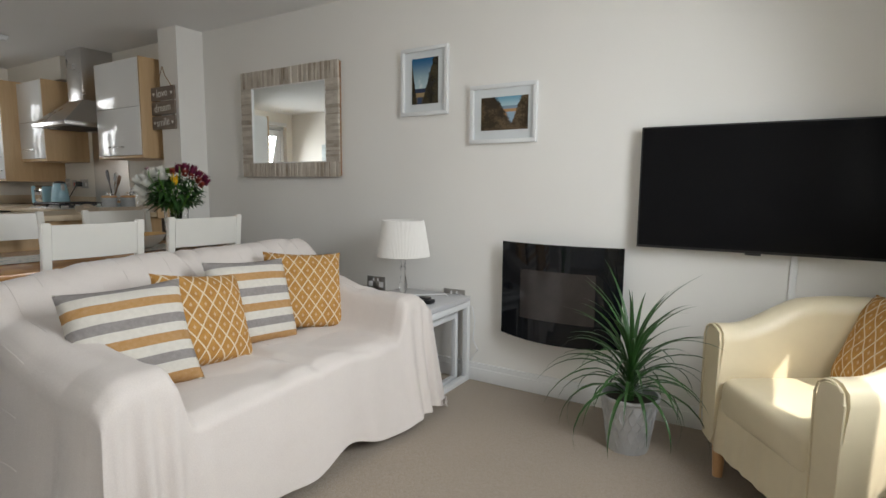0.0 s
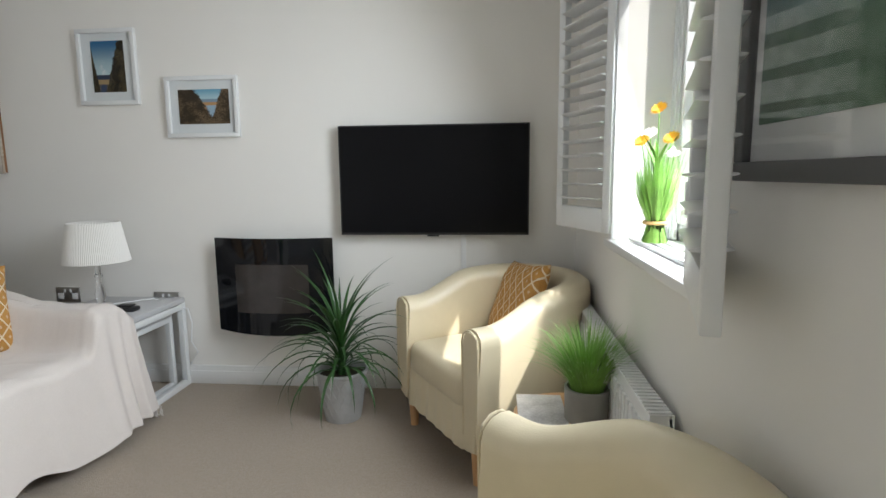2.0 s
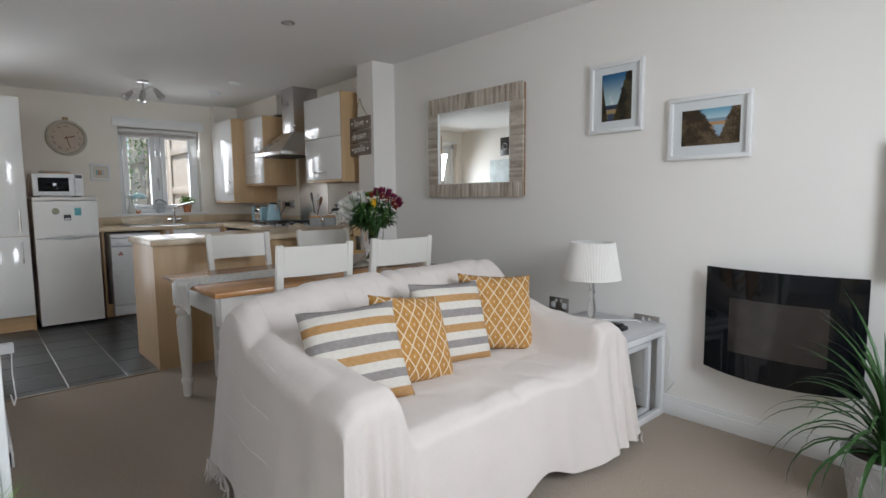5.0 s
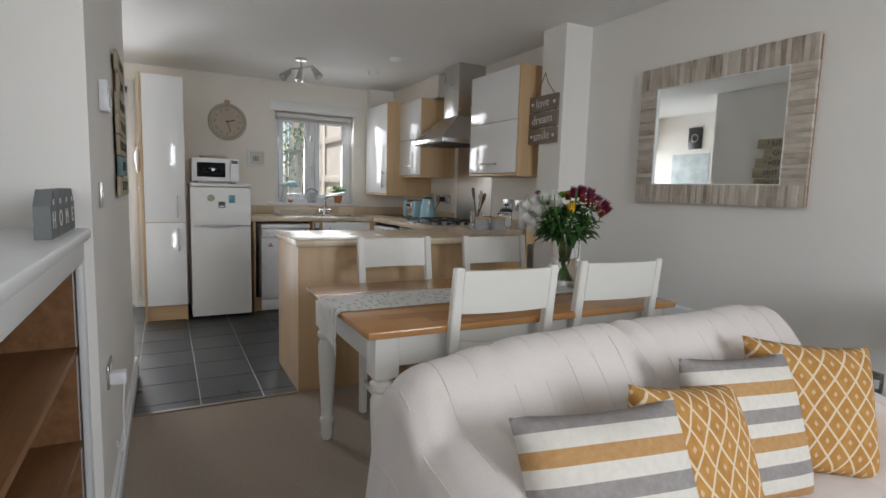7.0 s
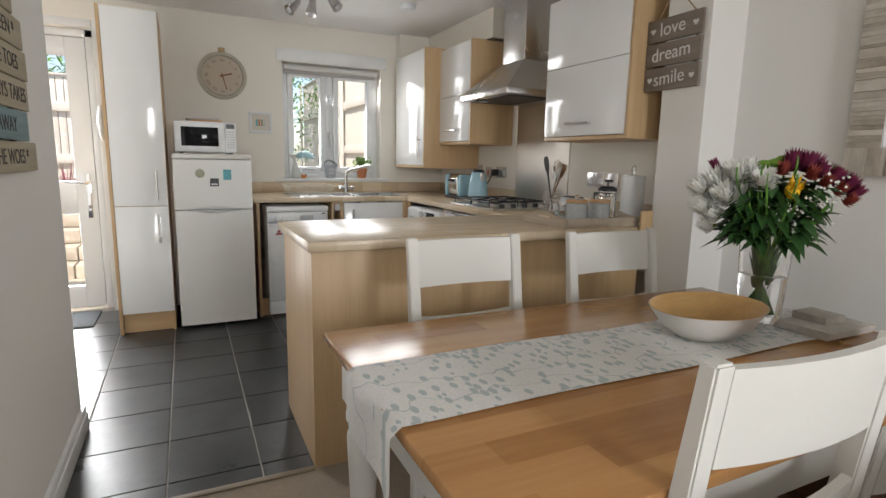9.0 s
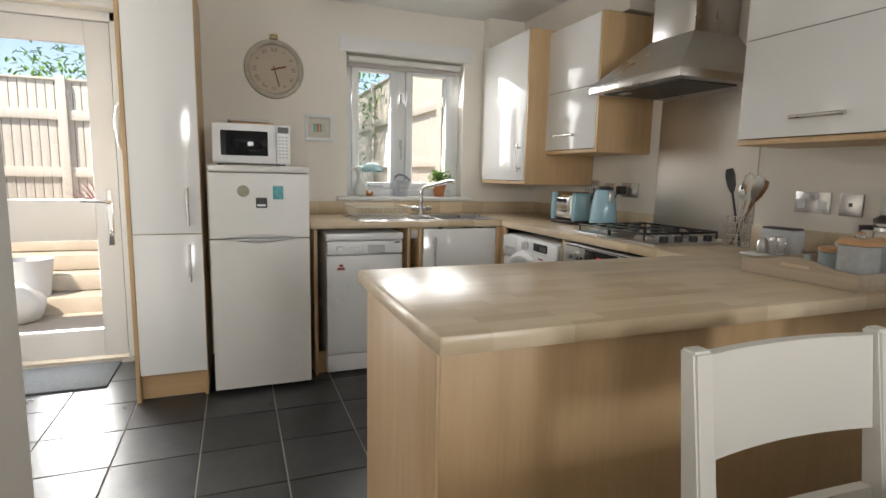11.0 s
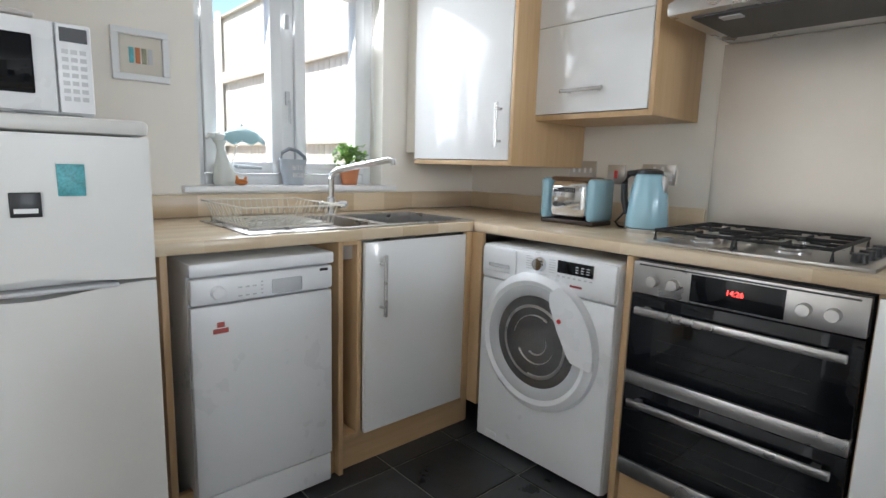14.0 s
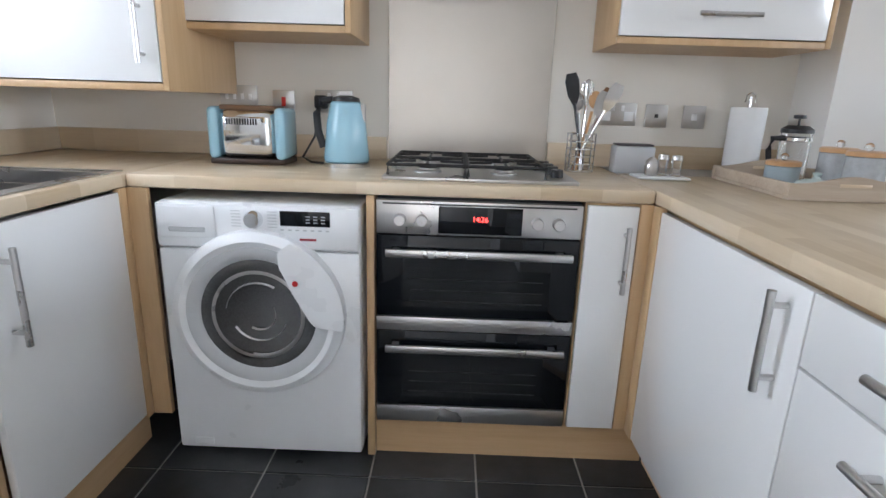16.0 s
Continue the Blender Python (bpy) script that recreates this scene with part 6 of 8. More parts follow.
for x in (TX0 + 0.085, TX1 - 0.085):
    for y in (TY0 + 0.085, TY1 - 0.085):
        bm = boxes((x - 0.045, x + 0.045, y - 0.045, y + 0.045, 0.56, 0.715, 0.003))
        lathe(bm, [(0.022, 0.0), (0.028, 0.03), (0.026, 0.07), (0.034, 0.085), (0.034, 0.105), (0.026, 0.115), (0.031, 0.20), (0.041, 0.40), (0.043, 0.47), (0.033, 0.50), (0.045, 0.515), (0.045, 0.535), (0.034, 0.545), (0.043, 0.562)], (x, y, 0), 28)
        part("leg", bm, CREAMP, dt, "turned cream leg")

SEATW = wood("stained_seat", (0.13, 0.05, 0.018), (0.20, 0.085, 0.032), (0.28, 0.13, 0.05), 0, 0.3, 1.0, 0.0, 0.3)


def dining_chair(base, rz):
    """Faces local +x; back at -x."""
    c = thing("dining_chair", base, "white-painted ladder-back dining chair with brown wooden seat", "chair", "chairs round the table", rz)
    part("seat", boxes((-0.19, 0.22, -0.20, 0.20, 0.435, 0.46, 0.008)), SEATW, c, "brown wooden seat", local=True)
    for y in (-0.215, 0.179):
        bm = bmesh.new()
        out = [(-0.165, 0.0), (-0.205, 0.0), (-0.215, 0.44), (-0.275, 0.955), (-0.245, 0.955), (-0.175, 0.45)]
        prism(bm, out, y, y + 0.036, 1)
        bmesh.ops.bevel(bm, geom=list(bm.edges), offset=0.004, segments=2, affect="EDGES")
        part("back_post", bm, CREAMP, c, local=True)
        part("leg", boxes((0.175, 0.212, y, y + 0.036, 0.0, 0.434, 0.003)), CREAMP, c, local=True)
        part("side_rail", boxes((-0.18, 0.175, y + 0.008, y + 0.028, 0.375, 0.434, 0.002)), CREAMP, c, local=True)
        part("stretcher", boxes((-0.19, 0.175, y + 0.01, y + 0.026, 0.16, 0.185, 0.002)), CREAMP, c, local=True)
    part("front_rail", boxes((0.185, 0.205, -0.17, 0.17, 0.375, 0.434, 0.002)), CREAMP, c, local=True)
    for z0, z1 in ((0.79, 0.945), (0.55, 0.69)):
        bm = bmesh.new()
        cols = []
        for i in range(15):
            f = 2 * i / 14 - 1
            bow = 0.018 * (1 - f * f)
            q = []
            for z, d in ((z0, 0), (z1, 0), (z1, 0.018), (z0, 0.018)):
                x = -0.215 - 0.058 * (z - 0.44) / 0.515 - bow + d
                q.append(bm.verts.new((x, 0.178 * f, z - (0.012 * (1 - f * f) if z == z1 and z1 < 0.8 else 0))))
            cols.append(q)
        for a, b in zip(cols, cols[1:]):
            for j in range(4):
                bm.faces.new((a[j], a[(j + 1) % 4], b[(j + 1) % 4], b[j]))
        bm.faces.new(cols[0])
        bm.faces.new(cols[-1][::-1])
        part("back_slat", bm, CREAMP, c, local=True)
    return c


ch = dining_chair((-2.805, 1.495, 0), 177)
for x, y, rz in ((-2.835, 2.09, 176), (-3.455, 1.515, -1), (-3.435, 2.155, -2)):
    copy_thing(ch, pose(x, y, 0, 0, 0, rz))

RUN, rnt, rbs = nodes_of("leaf_print_linen")
rv = coords(rnt)
base_c = ramp(rnt, noise_of(rnt, rv, 220, 2), [(0.3, (0.70, 0.68, 0.635)), (0.7, (0.82, 0.80, 0.755))])
dist = rnt.nodes.new("ShaderNodeMapping")
dist.inputs["Scale"].default_value, dist.inputs["Rotation"].default_value = (24, 46, 1), (0, 0, radians(35))
rnt.links.new(rv, dist.inputs["Vector"])
vo = rnt.nodes.new("ShaderNodeTexVoronoi")
vo.inputs["Scale"].default_value, vo.inputs["Randomness"].default_value = 1.0, 0.8
rnt.links.new(dist.outputs[0], vo.inputs["Vector"])
leafm = math_node(rnt, "LESS_THAN", vo.outputs["Distance"], 0.36)
wv = rnt.nodes.new("ShaderNodeTexWave")
wv.inputs["Scale"].default_value, wv.inputs["Distortion"].default_value, wv.inputs["Detail Scale"].default_value = 3.2, 9.0, 2.2
rnt.links.new(rv, wv.inputs["Vector"])
stem = math_node(rnt, "GREATER_THAN", wv.outputs["Fac"], 0.996)
rnt.links.new(mixc(rnt, math_node(rnt, "MULTIPLY", math_node(rnt, "MAXIMUM", leafm, stem), 0.8), base_c, (0.40, 0.46, 0.45)), rbs.inputs["Base Color"])
rbs.inputs["Roughness"].default_value = 0.95
cloth_relief(rnt, rbs, rv, 0.3)
rb2 = bmesh.new()
rows = []
for i in range(60):
    f = i / 59
    row = []
    for j in range(16):
        q = j / 15
        x = -3.225 + 0.30 * q + 0.004 * math.sin(f * 14)
        s = f * 1.70
        if s < 0.19:
            y, z = TY0 - 0.012 - 0.01 * math.sin(q * 7), 0.746 - (0.19 - s) * (0.55 + 0.45 * q)
        else:
            y, z = TY0 - 0.008 + (s - 0.19), 0.7465 + 0.0012 * noise.noise(Vector((x * 9, s * 9, 0)))
        row.append(rb2.verts.new((x, min(y, TY1 - 0.01), max(z, 0.4) if s < 0.19 else max(z, 0.7448))))
    rows.append(row)
for a, b in zip(rows, rows[1:]):
    for j in range(15):
        rb2.faces.new((a[j], a[j + 1], b[j + 1], b[j]))
solo("table_runner", rb2, RUN, "pale linen table runner printed with blue-green leaves", "table runner", smooth=80)

bowl = thing("fruit_bowl", (-3.075, 1.945, 0.748), "white oval bowl with bamboo inside", "bowl")
bo = lathe(bmesh.new(), [(0.07, 0.748), (0.10, 0.752), (0.15, 0.782), (0.185, 0.826), (0.190, 0.832)], (0, 0, 0), 48, caps=True)
bi = lathe(bmesh.new(), [(0.188, 0.8325), (0.182, 0.829), (0.146, 0.789), (0.09, 0.765), (0.001, 0.762)], (0, 0, 0), 48, caps=False)
for b in (bo, bi):
    bmesh.ops.scale(b, vec=(0.72, 0.98, 1), verts=b.verts)
    bmesh.ops.rotate(b, verts=b.verts, cent=(0, 0, 0), matrix=Matrix.Rotation(radians(8), 3, "Z"))
    bmesh.ops.translate(b, verts=b.verts, vec=(-3.075, 1.945, 0))
bo.faces.ensure_lookup_table()
bmesh.ops.delete(bo, geom=[f for f in bo.faces if len(f.verts) > 10 and f.calc_center_median().z > 0.8], context="FACES")
part("shell", bo, mat("matt_white_bowl", (0.72, 0.70, 0.66), 0.45), bowl)
part("lining", bi, wood("bamboo", (0.50, 0.29, 0.10), (0.60, 0.37, 0.15), (0.68, 0.45, 0.20), 1, 0.35), bowl, "bamboo lining")
MATG = mat("place_mat_weave", (0.52, 0.485, 0.43), 0.8, var=0.15, scale=40)
pm = thing("place_mats", (-2.97, 2.31, 0.748), "stack of grey place mats and coasters", "place mats")
for i in range(4):
    part("mat", boxes((-3.05 + 0.004 * i, -2.90 + 0.003 * i, 2.20, 2.42, 0.748 + 0.006 * i, 0.7535 + 0.006 * i, 0.001)), MATG, pm)
for i in range(4):
    part("coaster", boxes((-3.04, -2.945, 2.27, 2.365, 0.7725 + 0.005 * i, 0.777 + 0.005 * i, 0.001)), MATG, pm)

# vase of cut flowers
va = thing("flower_vase", (-3.12, 2.235, 0.748), "clear glass vase of mixed cut flowers", "vase of flowers")
VC = Vector((-3.12, 2.235, 0.7485))
vb = bmesh.new()
lathe(vb, [(0.058, 0.0), (0.061, 0.005), (0.073, 0.235), (0.069, 0.235), (0.057, 0.02), (0.001, 0.018)], tuple(VC), 32)
part("vase", vb, CLEAR, va, "clear flared glass")
wb = bmesh.new()
lathe(wb, [(0.0565, 0.0205), (0.0640, 0.14)], tuple(VC), 32)
part("water", wb, glass("water", ior=1.33), va)
rng = random.Random(77)
stems = bmesh.new()
heads = []
for i in range(34):
    a, b = rng.uniform(0, 6.283), rng.uniform(0.15, 1) ** 0.6
    h = 0.235 + 0.235 * rng.uniform(0.55, 1.0)
    top = VC + Vector((math.cos(a) * 0.145 * b, math.sin(a) * 0.185 * b, h + 0.05 * (1 - b)))
    tube(stems, [VC + Vector((-math.cos(a) * 0.042 * b, -math.sin(a) * 0.042 * b, 0.025)), VC + Vector((math.cos(a) * 0.05 * b, math.sin(a) * 0.05 * b, 0.23)), top - Vector((0, 0, 0.03)), top], 0.0028, 5)
    heads.append(top)
tagged(part("stem_bundle", stems, LEAFG, va, "green flower stems"), kind="stuff")
leaves = bmesh.new()
for i in range(360):
    a = rng.uniform(0, 6.283)
    o = Vector((math.cos(a), math.sin(a), rng.uniform(-0.3, 0.7)))
    q = VC + Vector((math.cos(a) * rng.uniform(0.0, 0.12), math.sin(a) * rng.uniform(0, 0.13), rng.uniform(0.245, 0.42)))
    L_ = rng.uniform(0.05, 0.095)
    ribbon(leaves, [q + o * L_ * f - Vector((0, 0, 0.03 * f * f)) for f in (0, 0.25, 0.5, 0.75, 1)], 0.04)
for i in range(70):
    a = rng.uniform(0, 6.283)
    q = VC + Vector((math.cos(a) * rng.uniform(0.0, 0.03), math.sin(a) * rng.uniform(0.0, 0.03), rng.uniform(0.10, 0.19)))
    ribbon(leaves, [q + Vector((math.cos(a) * 0.018 * f, math.sin(a) * 0.018 * f, 0.06 * f)) for f in (0, 0.25, 0.5, 0.75, 1)], 0.018)
tagged(part("foliage", leaves, DARKLEAF, va, "dense dark green leaves", smooth=60), kind="stuff")
RUST = mat("rust_red_petal", (0.30, 0.05, 0.035), 0.7, var=0.3)
MAG, LIME, ROSE = mat("magenta_petal", (0.20, 0.02, 0.07), 0.7, var=0.3), mat("lime_pompon", (0.16, 0.30, 0.03), 0.8), mat("yellow_rose", (0.85, 0.50, 0.01), 0.6)


def head(off, r, material, layers, n, label, cup=0.35):
    c = VC + Vector(off)
    b = bmesh.new()
    up = (c - (VC + Vector((0, 0, 0.2)))).normalized()
    for k in range(layers):
        petals(b, c + up * 0.004 * k, r * (1 - 0.2 * k / max(1, layers)), n, up, rng, cup + 0.28 * k)
    return part("flower", b, material, va, label)


def toward(s, d, z):
    """Offset of a flower: s to the side, d away from the walk, z up."""
    return (0.83 * s - 0.55 * d, 0.55 * s + 0.83 * d, z)


for s, d, z, r in ((-0.11, -0.05, 0.40, 0.036), (-0.07, -0.07, 0.42, 0.036), (-0.125, -0.02, 0.35, 0.034), (-0.085, -0.09, 0.36, 0.036), (-0.055, -0.06, 0.37, 0.034), (-0.105, -0.08, 0.31, 0.03), (-0.115, -0.05, 0.275, 0.026), (-0.05, -0.03, 0.435, 0.033), (-0.09, 0.03, 0.42, 0.034), (-0.02, -0.09, 0.40, 0.034), (-0.14, -0.06, 0.38, 0.034), (-0.13, -0.09, 0.33, 0.03)):
    f = head(toward(s * 1.25, d * 1.1, z), r * 1.12, WHI, 5, 17, "white chrysanthemum")
    part("eye", ball(bmesh.new(), VC + Vector(toward(s * 1.25, d * 1.1, z)) + Vector((0.003, -0.003, 0.008)), 0.006, seg=8), LIME, f)
for s, d, z in ((-0.03, 0.0, 0.47), (0.0, 0.0, 0.475), (0.02, 0.02, 0.485), (-0.045, 0.03, 0.462)):
    part("pompon", ball(bmesh.new(), VC + Vector(toward(s, d, z)), 0.023, sz=0.6, seg=12), LIME, va, "lime green pompon")
for s, d, z, r in ((0.03, -0.02, 0.45, 0.032), (0.06, -0.01, 0.45, 0.033), (0.09, 0.0, 0.43, 0.03), (0.12, 0.0, 0.415, 0.03), (0.15, 0.01, 0.40, 0.028), (0.165, 0.0, 0.38, 0.024), (0.08, 0.05, 0.45, 0.03), (0.04, 0.05, 0.46, 0.03), (-0.135, 0.0, 0.445, 0.02)):
    head(toward(s * 1.1, d, z), r * 0.95, MAG, 6, 15, "dark magenta flower")
for s, d, z, r in ((0.075, -0.05, 0.43, 0.024), (0.105, -0.04, 0.41, 0.022), (0.135, -0.03, 0.39, 0.022), (0.015, -0.06, 0.44, 0.022), (0.155, -0.04, 0.365, 0.02), (0.05, 0.0, 0.465, 0.022), (0.125, 0.03, 0.43, 0.022)):
    head(toward(s * 1.1, d, z), r, RUST, 5, 13, "small rust-red flower")
head(toward(0.045, -0.10, 0.395), 0.026, ROSE, 4, 6, "yellow rose", 0.9)
part("rose_heart", ball(bmesh.new(), VC + Vector(toward(0.045, -0.10, 0.398)), 0.019, sz=1.2, seg=12), ROSE, va)
gy = bmesh.new()
for i in range(110):
    s, d, z = rng.uniform(-0.02, 0.17), rng.uniform(-0.12, 0.0), rng.uniform(0.26, 0.36)
    if s > 0.07:
        z += rng.uniform(0.04, 0.12)
    bmesh.ops.create_icosphere(gy, subdivisions=1, radius=rng.uniform(0.003, 0.005), matrix=Matrix.Translation(VC + Vector(toward(s, d, z))))
tagged(part("gypsophila", gy, WHI, va, "tiny white gypsophila buds"), kind="stuff")

# ---- wall things ----
hs = thing("hanging_sign", (-3.95, 2.70, 1.55), "three grey planks lettered love dream smile on twine", "sign")
SIGNW = wood("grey_brown_plank", (0.16, 0.125, 0.10), (0.22, 0.175, 0.14), (0.28, 0.23, 0.19), 0, 0.8)
LETTER = mat("white_lettering", (0.72, 0.70, 0.66), 0.8)
for z0, word in ((1.775, "love"), (1.665, "dream"), (1.555, "smile")):
    pl = part("plank", boxes((-4.10, -3.795, 2.682, 2.696, z0, z0 + 0.102, 0.002)), SIGNW, hs)
    writing(word, 0.085, spot_at(-3.955, 2.6815, z0 + 0.052, FACE_MY) @ Matrix.Rotation(radians(3), 4, "Z"), LETTER, pl)
    for x in ((-4.065, -3.83) if word != "dream" else ()):
        hb_ = bmesh.new()
        prism(hb_, [(x + 0.0009 * 16 * math.sin(a) ** 3, z0 + 0.05 + 0.0009 * (13 * math.cos(a) - 5 * math.cos(2 * a) - 2 * math.cos(3 * a) - math.cos(4 * a))) for a in [2 * math.pi * k / 24 for k in range(24)]], 2.6805, 2.6819, 1)
        part("heart", hb_, LETTER, pl)
for x in (-4.06, -3.83):
    part("batten", boxes((x - 0.008, x + 0.008, 2.6962, 2.6995, 1.56, 1.87)), SIGNW, hs)
part("twine", tube(bmesh.new(), [(-4.05, 2.692, 1.875), (-3.99, 2.693, 1.96), (-3.955, 2.695, 2.03), (-3.92, 2.693, 1.96), (-3.84, 2.692, 1.875)], 0.003, 6), mat("jute", (0.35, 0.22, 0.11), 0.95), hs)
part("nail", tube(bmesh.new(), [(-3.955, 2.69, 2.028), (-3.955, 2.6998, 2.028)], 0.003, 6), STEEL, hs)

ws = thing("plank_sign", (-4.02, LY, 1.15), "beach sign of stacked weathered planks with dark lettering", "sign")
CREAMW, TEALW = (wood(n_, *c_, 0, 0.85) for n_, c_ in (("cream_plank", ((0.36, 0.30, 0.20), (0.46, 0.40, 0.28), (0.54, 0.48, 0.35))), ("teal_plank", ((0.14, 0.22, 0.23), (0.19, 0.29, 0.30), (0.25, 0.36, 0.37)))))
INK = mat("dark_ink", (0.05, 0.045, 0.04), 0.8)
for i, (word, a, b, mt) in enumerate((("A LITTLE *", -4.27, -3.80, CREAMW), ("SAND", -4.20, -3.86, CREAMW), ("BETWEEN *", -4.28, -3.78, CREAMW), ("* THE TOES", -4.30, -3.77, CREAMW), ("ALWAYS TAKES", -4.28, -3.78, CREAMW), ("AWAY", -4.25, -3.80, TEALW), ("THE WOES *", -4.32, -3.76, CREAMW))):
    z1 = 1.80 - 0.0935 * i
    pl = part("plank", boxes((a, b, LY + 0.012, LY + 0.026, z1 - 0.089, z1, 0.003)), mt, ws)
    writing(word, 0.062, spot_at((a + b) / 2, LY + 0.0265, z1 - 0.045, FACE_PY), INK, pl)
for x in (-4.15, -3.9):
    part("batten", boxes((x - 0.012, x + 0.012, LY + 0.001, LY + 0.0118, 1.16, 1.79)), BROWNW, ws)


def plate_py(name, x, z, w, h, label, marks=()):
    return wall_plate(name, Matrix.Translation((x, LY, z)) @ Matrix.Rotation(math.pi, 4, "Z"), w, h, label, marks)


plate_py("light_switch", -3.17, 1.17, 0.085, 0.085, "brushed metal light switch on the dining wall", [(0.0, 0.0, 0.012, 0.022, APPL)])
ds = plate_py("wall_socket", -3.19, 0.525, 0.145, 0.085, "metal double socket with white charger and flex", SOCK)
part("charger", boxes((-3.19, -3.14, LY + 0.008, LY + 0.06, 0.49, 0.535, 0.006)), APPL, ds)
part("cable", tube(bmesh.new(), [(-3.165, LY + 0.05, 0.49), (-3.15, LY + 0.045, 0.40), (-3.10, LY + 0.05, 0.29), (-3.06, LY + 0.04, 0.27), (-3.03, LY + 0.03, 0.33)], 0.003, 8), APPL, ds)
th = thing("thermostat", (-3.27, LY, 1.5), "small white room thermostat on the wall", "thermostat")
part("body", boxes((-3.325, -3.235, LY + 0.001, LY + 0.03, 1.465, 1.575, 0.006)), APPL, th)
part("dial", lathe(bmesh.new(), [(0.02, 0.0), (0.02, 0.008), (0.001, 0.008)], (-3.28, LY + 0.03, 1.50), 24, 1), GREYPL, th)

# bookcase in the alcove
bc = thing("bookcase", (-2.35, 0.03, 0), "white-painted bookcase with brown wooden shelves", "bookcase")
bx0, bx1, by0, by1, bh = -2.925, -1.62, -0.235, 0.165, 1.04
part("top", boxes((bx0 - 0.02, bx1 + 0.02, by0, by1 + 0.02, bh, bh + 0.035, 0.01)), WHITEP, bc)
for x in (bx0, bx1 - 0.03):
    part("side", boxes((x, x + 0.03, by0, by1 - 0.021, 0, bh, 0.002)), WHITEP, bc)
for x in (bx0, bx1 - 0.055):
    part("front_stile", boxes((x, x + 0.055, by1 - 0.02, by1, 0, bh - 0.07, 0.006)), WHITEP, bc)
part("front_rail", boxes((bx0, bx1, by1 - 0.02, by1, bh - 0.069, bh - 0.001, 0.006)), WHITEP, bc)
part("plinth", boxes((bx0 + 0.056, bx1 - 0.056, by1 - 0.02, by1, 0, 0.07, 0.004)), WHITEP, bc)
part("back", boxes((bx0 + 0.03, bx1 - 0.03, by0, by0 + 0.012, 0.0, bh - 0.001)), BROWNW, bc)
for z in (0.08, 0.39, 0.69):
    part("shelf", boxes((bx0 + 0.031, bx1 - 0.031, by0 + 0.013, by1 - 0.025, z, z + 0.022, 0.002)), BROWNW, bc)
part("lining", boxes((bx0 + 0.0305, bx0 + 0.036, by0 + 0.013, by1 - 0.03, 0.11, bh - 0.07)), BROWNW, bc)
rng = random.Random(9)
x = bx1 - 0.09
bookcols = [(0.30, 0.06, 0.05), (0.05, 0.16, 0.20), (0.35, 0.30, 0.20), (0.06, 0.20, 0.10), (0.5, 0.45, 0.38)]
bookmats = [mat("book_cover", c, 0.5) for c in bookcols]
for k in range(14):
    w = rng.uniform(0.018, 0.035)
    h = rng.uniform(0.18, 0.25)
    bk = thing("book", (x - w / 2, by1 - 0.1, 0.412), "upright book with coloured cover on the shelf", "book", "books in the bookcase")
    part("cover", boxes((x - w, x - 0.001, by1 - 0.17, by1 - 0.03, 0.4125, 0.4125 + h, 0.002)), bookmats[k % 5], bk)
    part("pages", boxes((x - w + 0.003, x - 0.004, by1 - 0.171, by1 - 0.16, 0.416, 0.41 + h)), TRIM, bk)
    x -= w + 0.001
pap = thing("paper_stack", (-2.72, 0.03, 0.102), "grey folder and papers on the low shelf", "papers")
part("folder", boxes((-2.82, -2.58, -0.10, 0.12, 0.1025, 0.125, 0.003)), GREYPL, pap)
part("sheet", boxes((-2.81, -2.60, -0.09, 0.11, 0.1255, 0.129)), TRIM, pap)
hm = mat("grey_stone_block", (0.17, 0.18, 0.18), 0.8, var=0.1)
for k, letter in enumerate("HOME"):
    hx = -2.585 - 0.097 * k
    hb_ = bmesh.new()
    prism(hb_, [(hx - 0.042, bh + 0.0355), (hx + 0.042, bh + 0.0355), (hx + 0.042, bh + 0.115), (hx, bh + 0.155), (hx - 0.042, bh + 0.115)], 0.11, 0.145, 1)
    hk = thing("letter_block", (hx, 0.125, bh + 0.035), "small grey house-shaped block with a white letter", "ornament", "letter blocks")
    part("block", hb_, hm, hk)
    writing(letter, 0.06, spot_at(hx, 0.1455, bh + 0.078, FACE_PY), LETTER, hk)
    part("window_mark", boxes((hx - 0.007, hx + 0.007, 0.145, 0.1458, bh + 0.118, bh + 0.132)), LETTER, hk)
rd_ = thing("reed_diffuser", (-1.80, 0.05, bh + 0.035), "amber glass reed diffuser on the bookcase", "diffuser")
part("bottle", lathe(bmesh.new(), [(0.032, bh + 0.0355), (0.034, bh + 0.04), (0.034, bh + 0.085), (0.014, bh + 0.10), (0.014, bh + 0.12)], (-1.80, 0.05, 0), 24), glass("amber_oil", (0.9, 0.6, 0.25)), rd_)
for a in range(6):
    part("reed", tube(bmesh.new(), [(-1.80, 0.05, bh + 0.06), (-1.80 + 0.05 * math.cos(a * 1.05), 0.05 + 0.05 * math.sin(a * 1.05), bh + 0.26)], 0.0018, 6), BEECHW, rd_)
jar = thing("glass_jar", (-1.70, 0.08, bh + 0.035), "clear glass candle jar on the bookcase", "jar")
part("jar", lathe(bmesh.new(), [(0.04, bh + 0.0355), (0.042, bh + 0.13), (0.039, bh + 0.13), (0.037, bh + 0.045), (0.001, bh + 0.043)], (-1.70, 0.08, 0), 28), CLEAR, jar)
g2 = thing("floor_grass", (-1.50, 0.06, 0), "artificial grass in a tall grey floor pot beside the bookcase", "plant")
part("pot", lathe(bmesh.new(), [(0.07, 0.0), (0.085, 0.28), (0.078, 0.28), (0.074, 0.25), (0.01, 0.25)], (-1.46, 0.045, 0), 32), CONCRETE, g2)
rng = random.Random(41)
gb = bmesh.new()
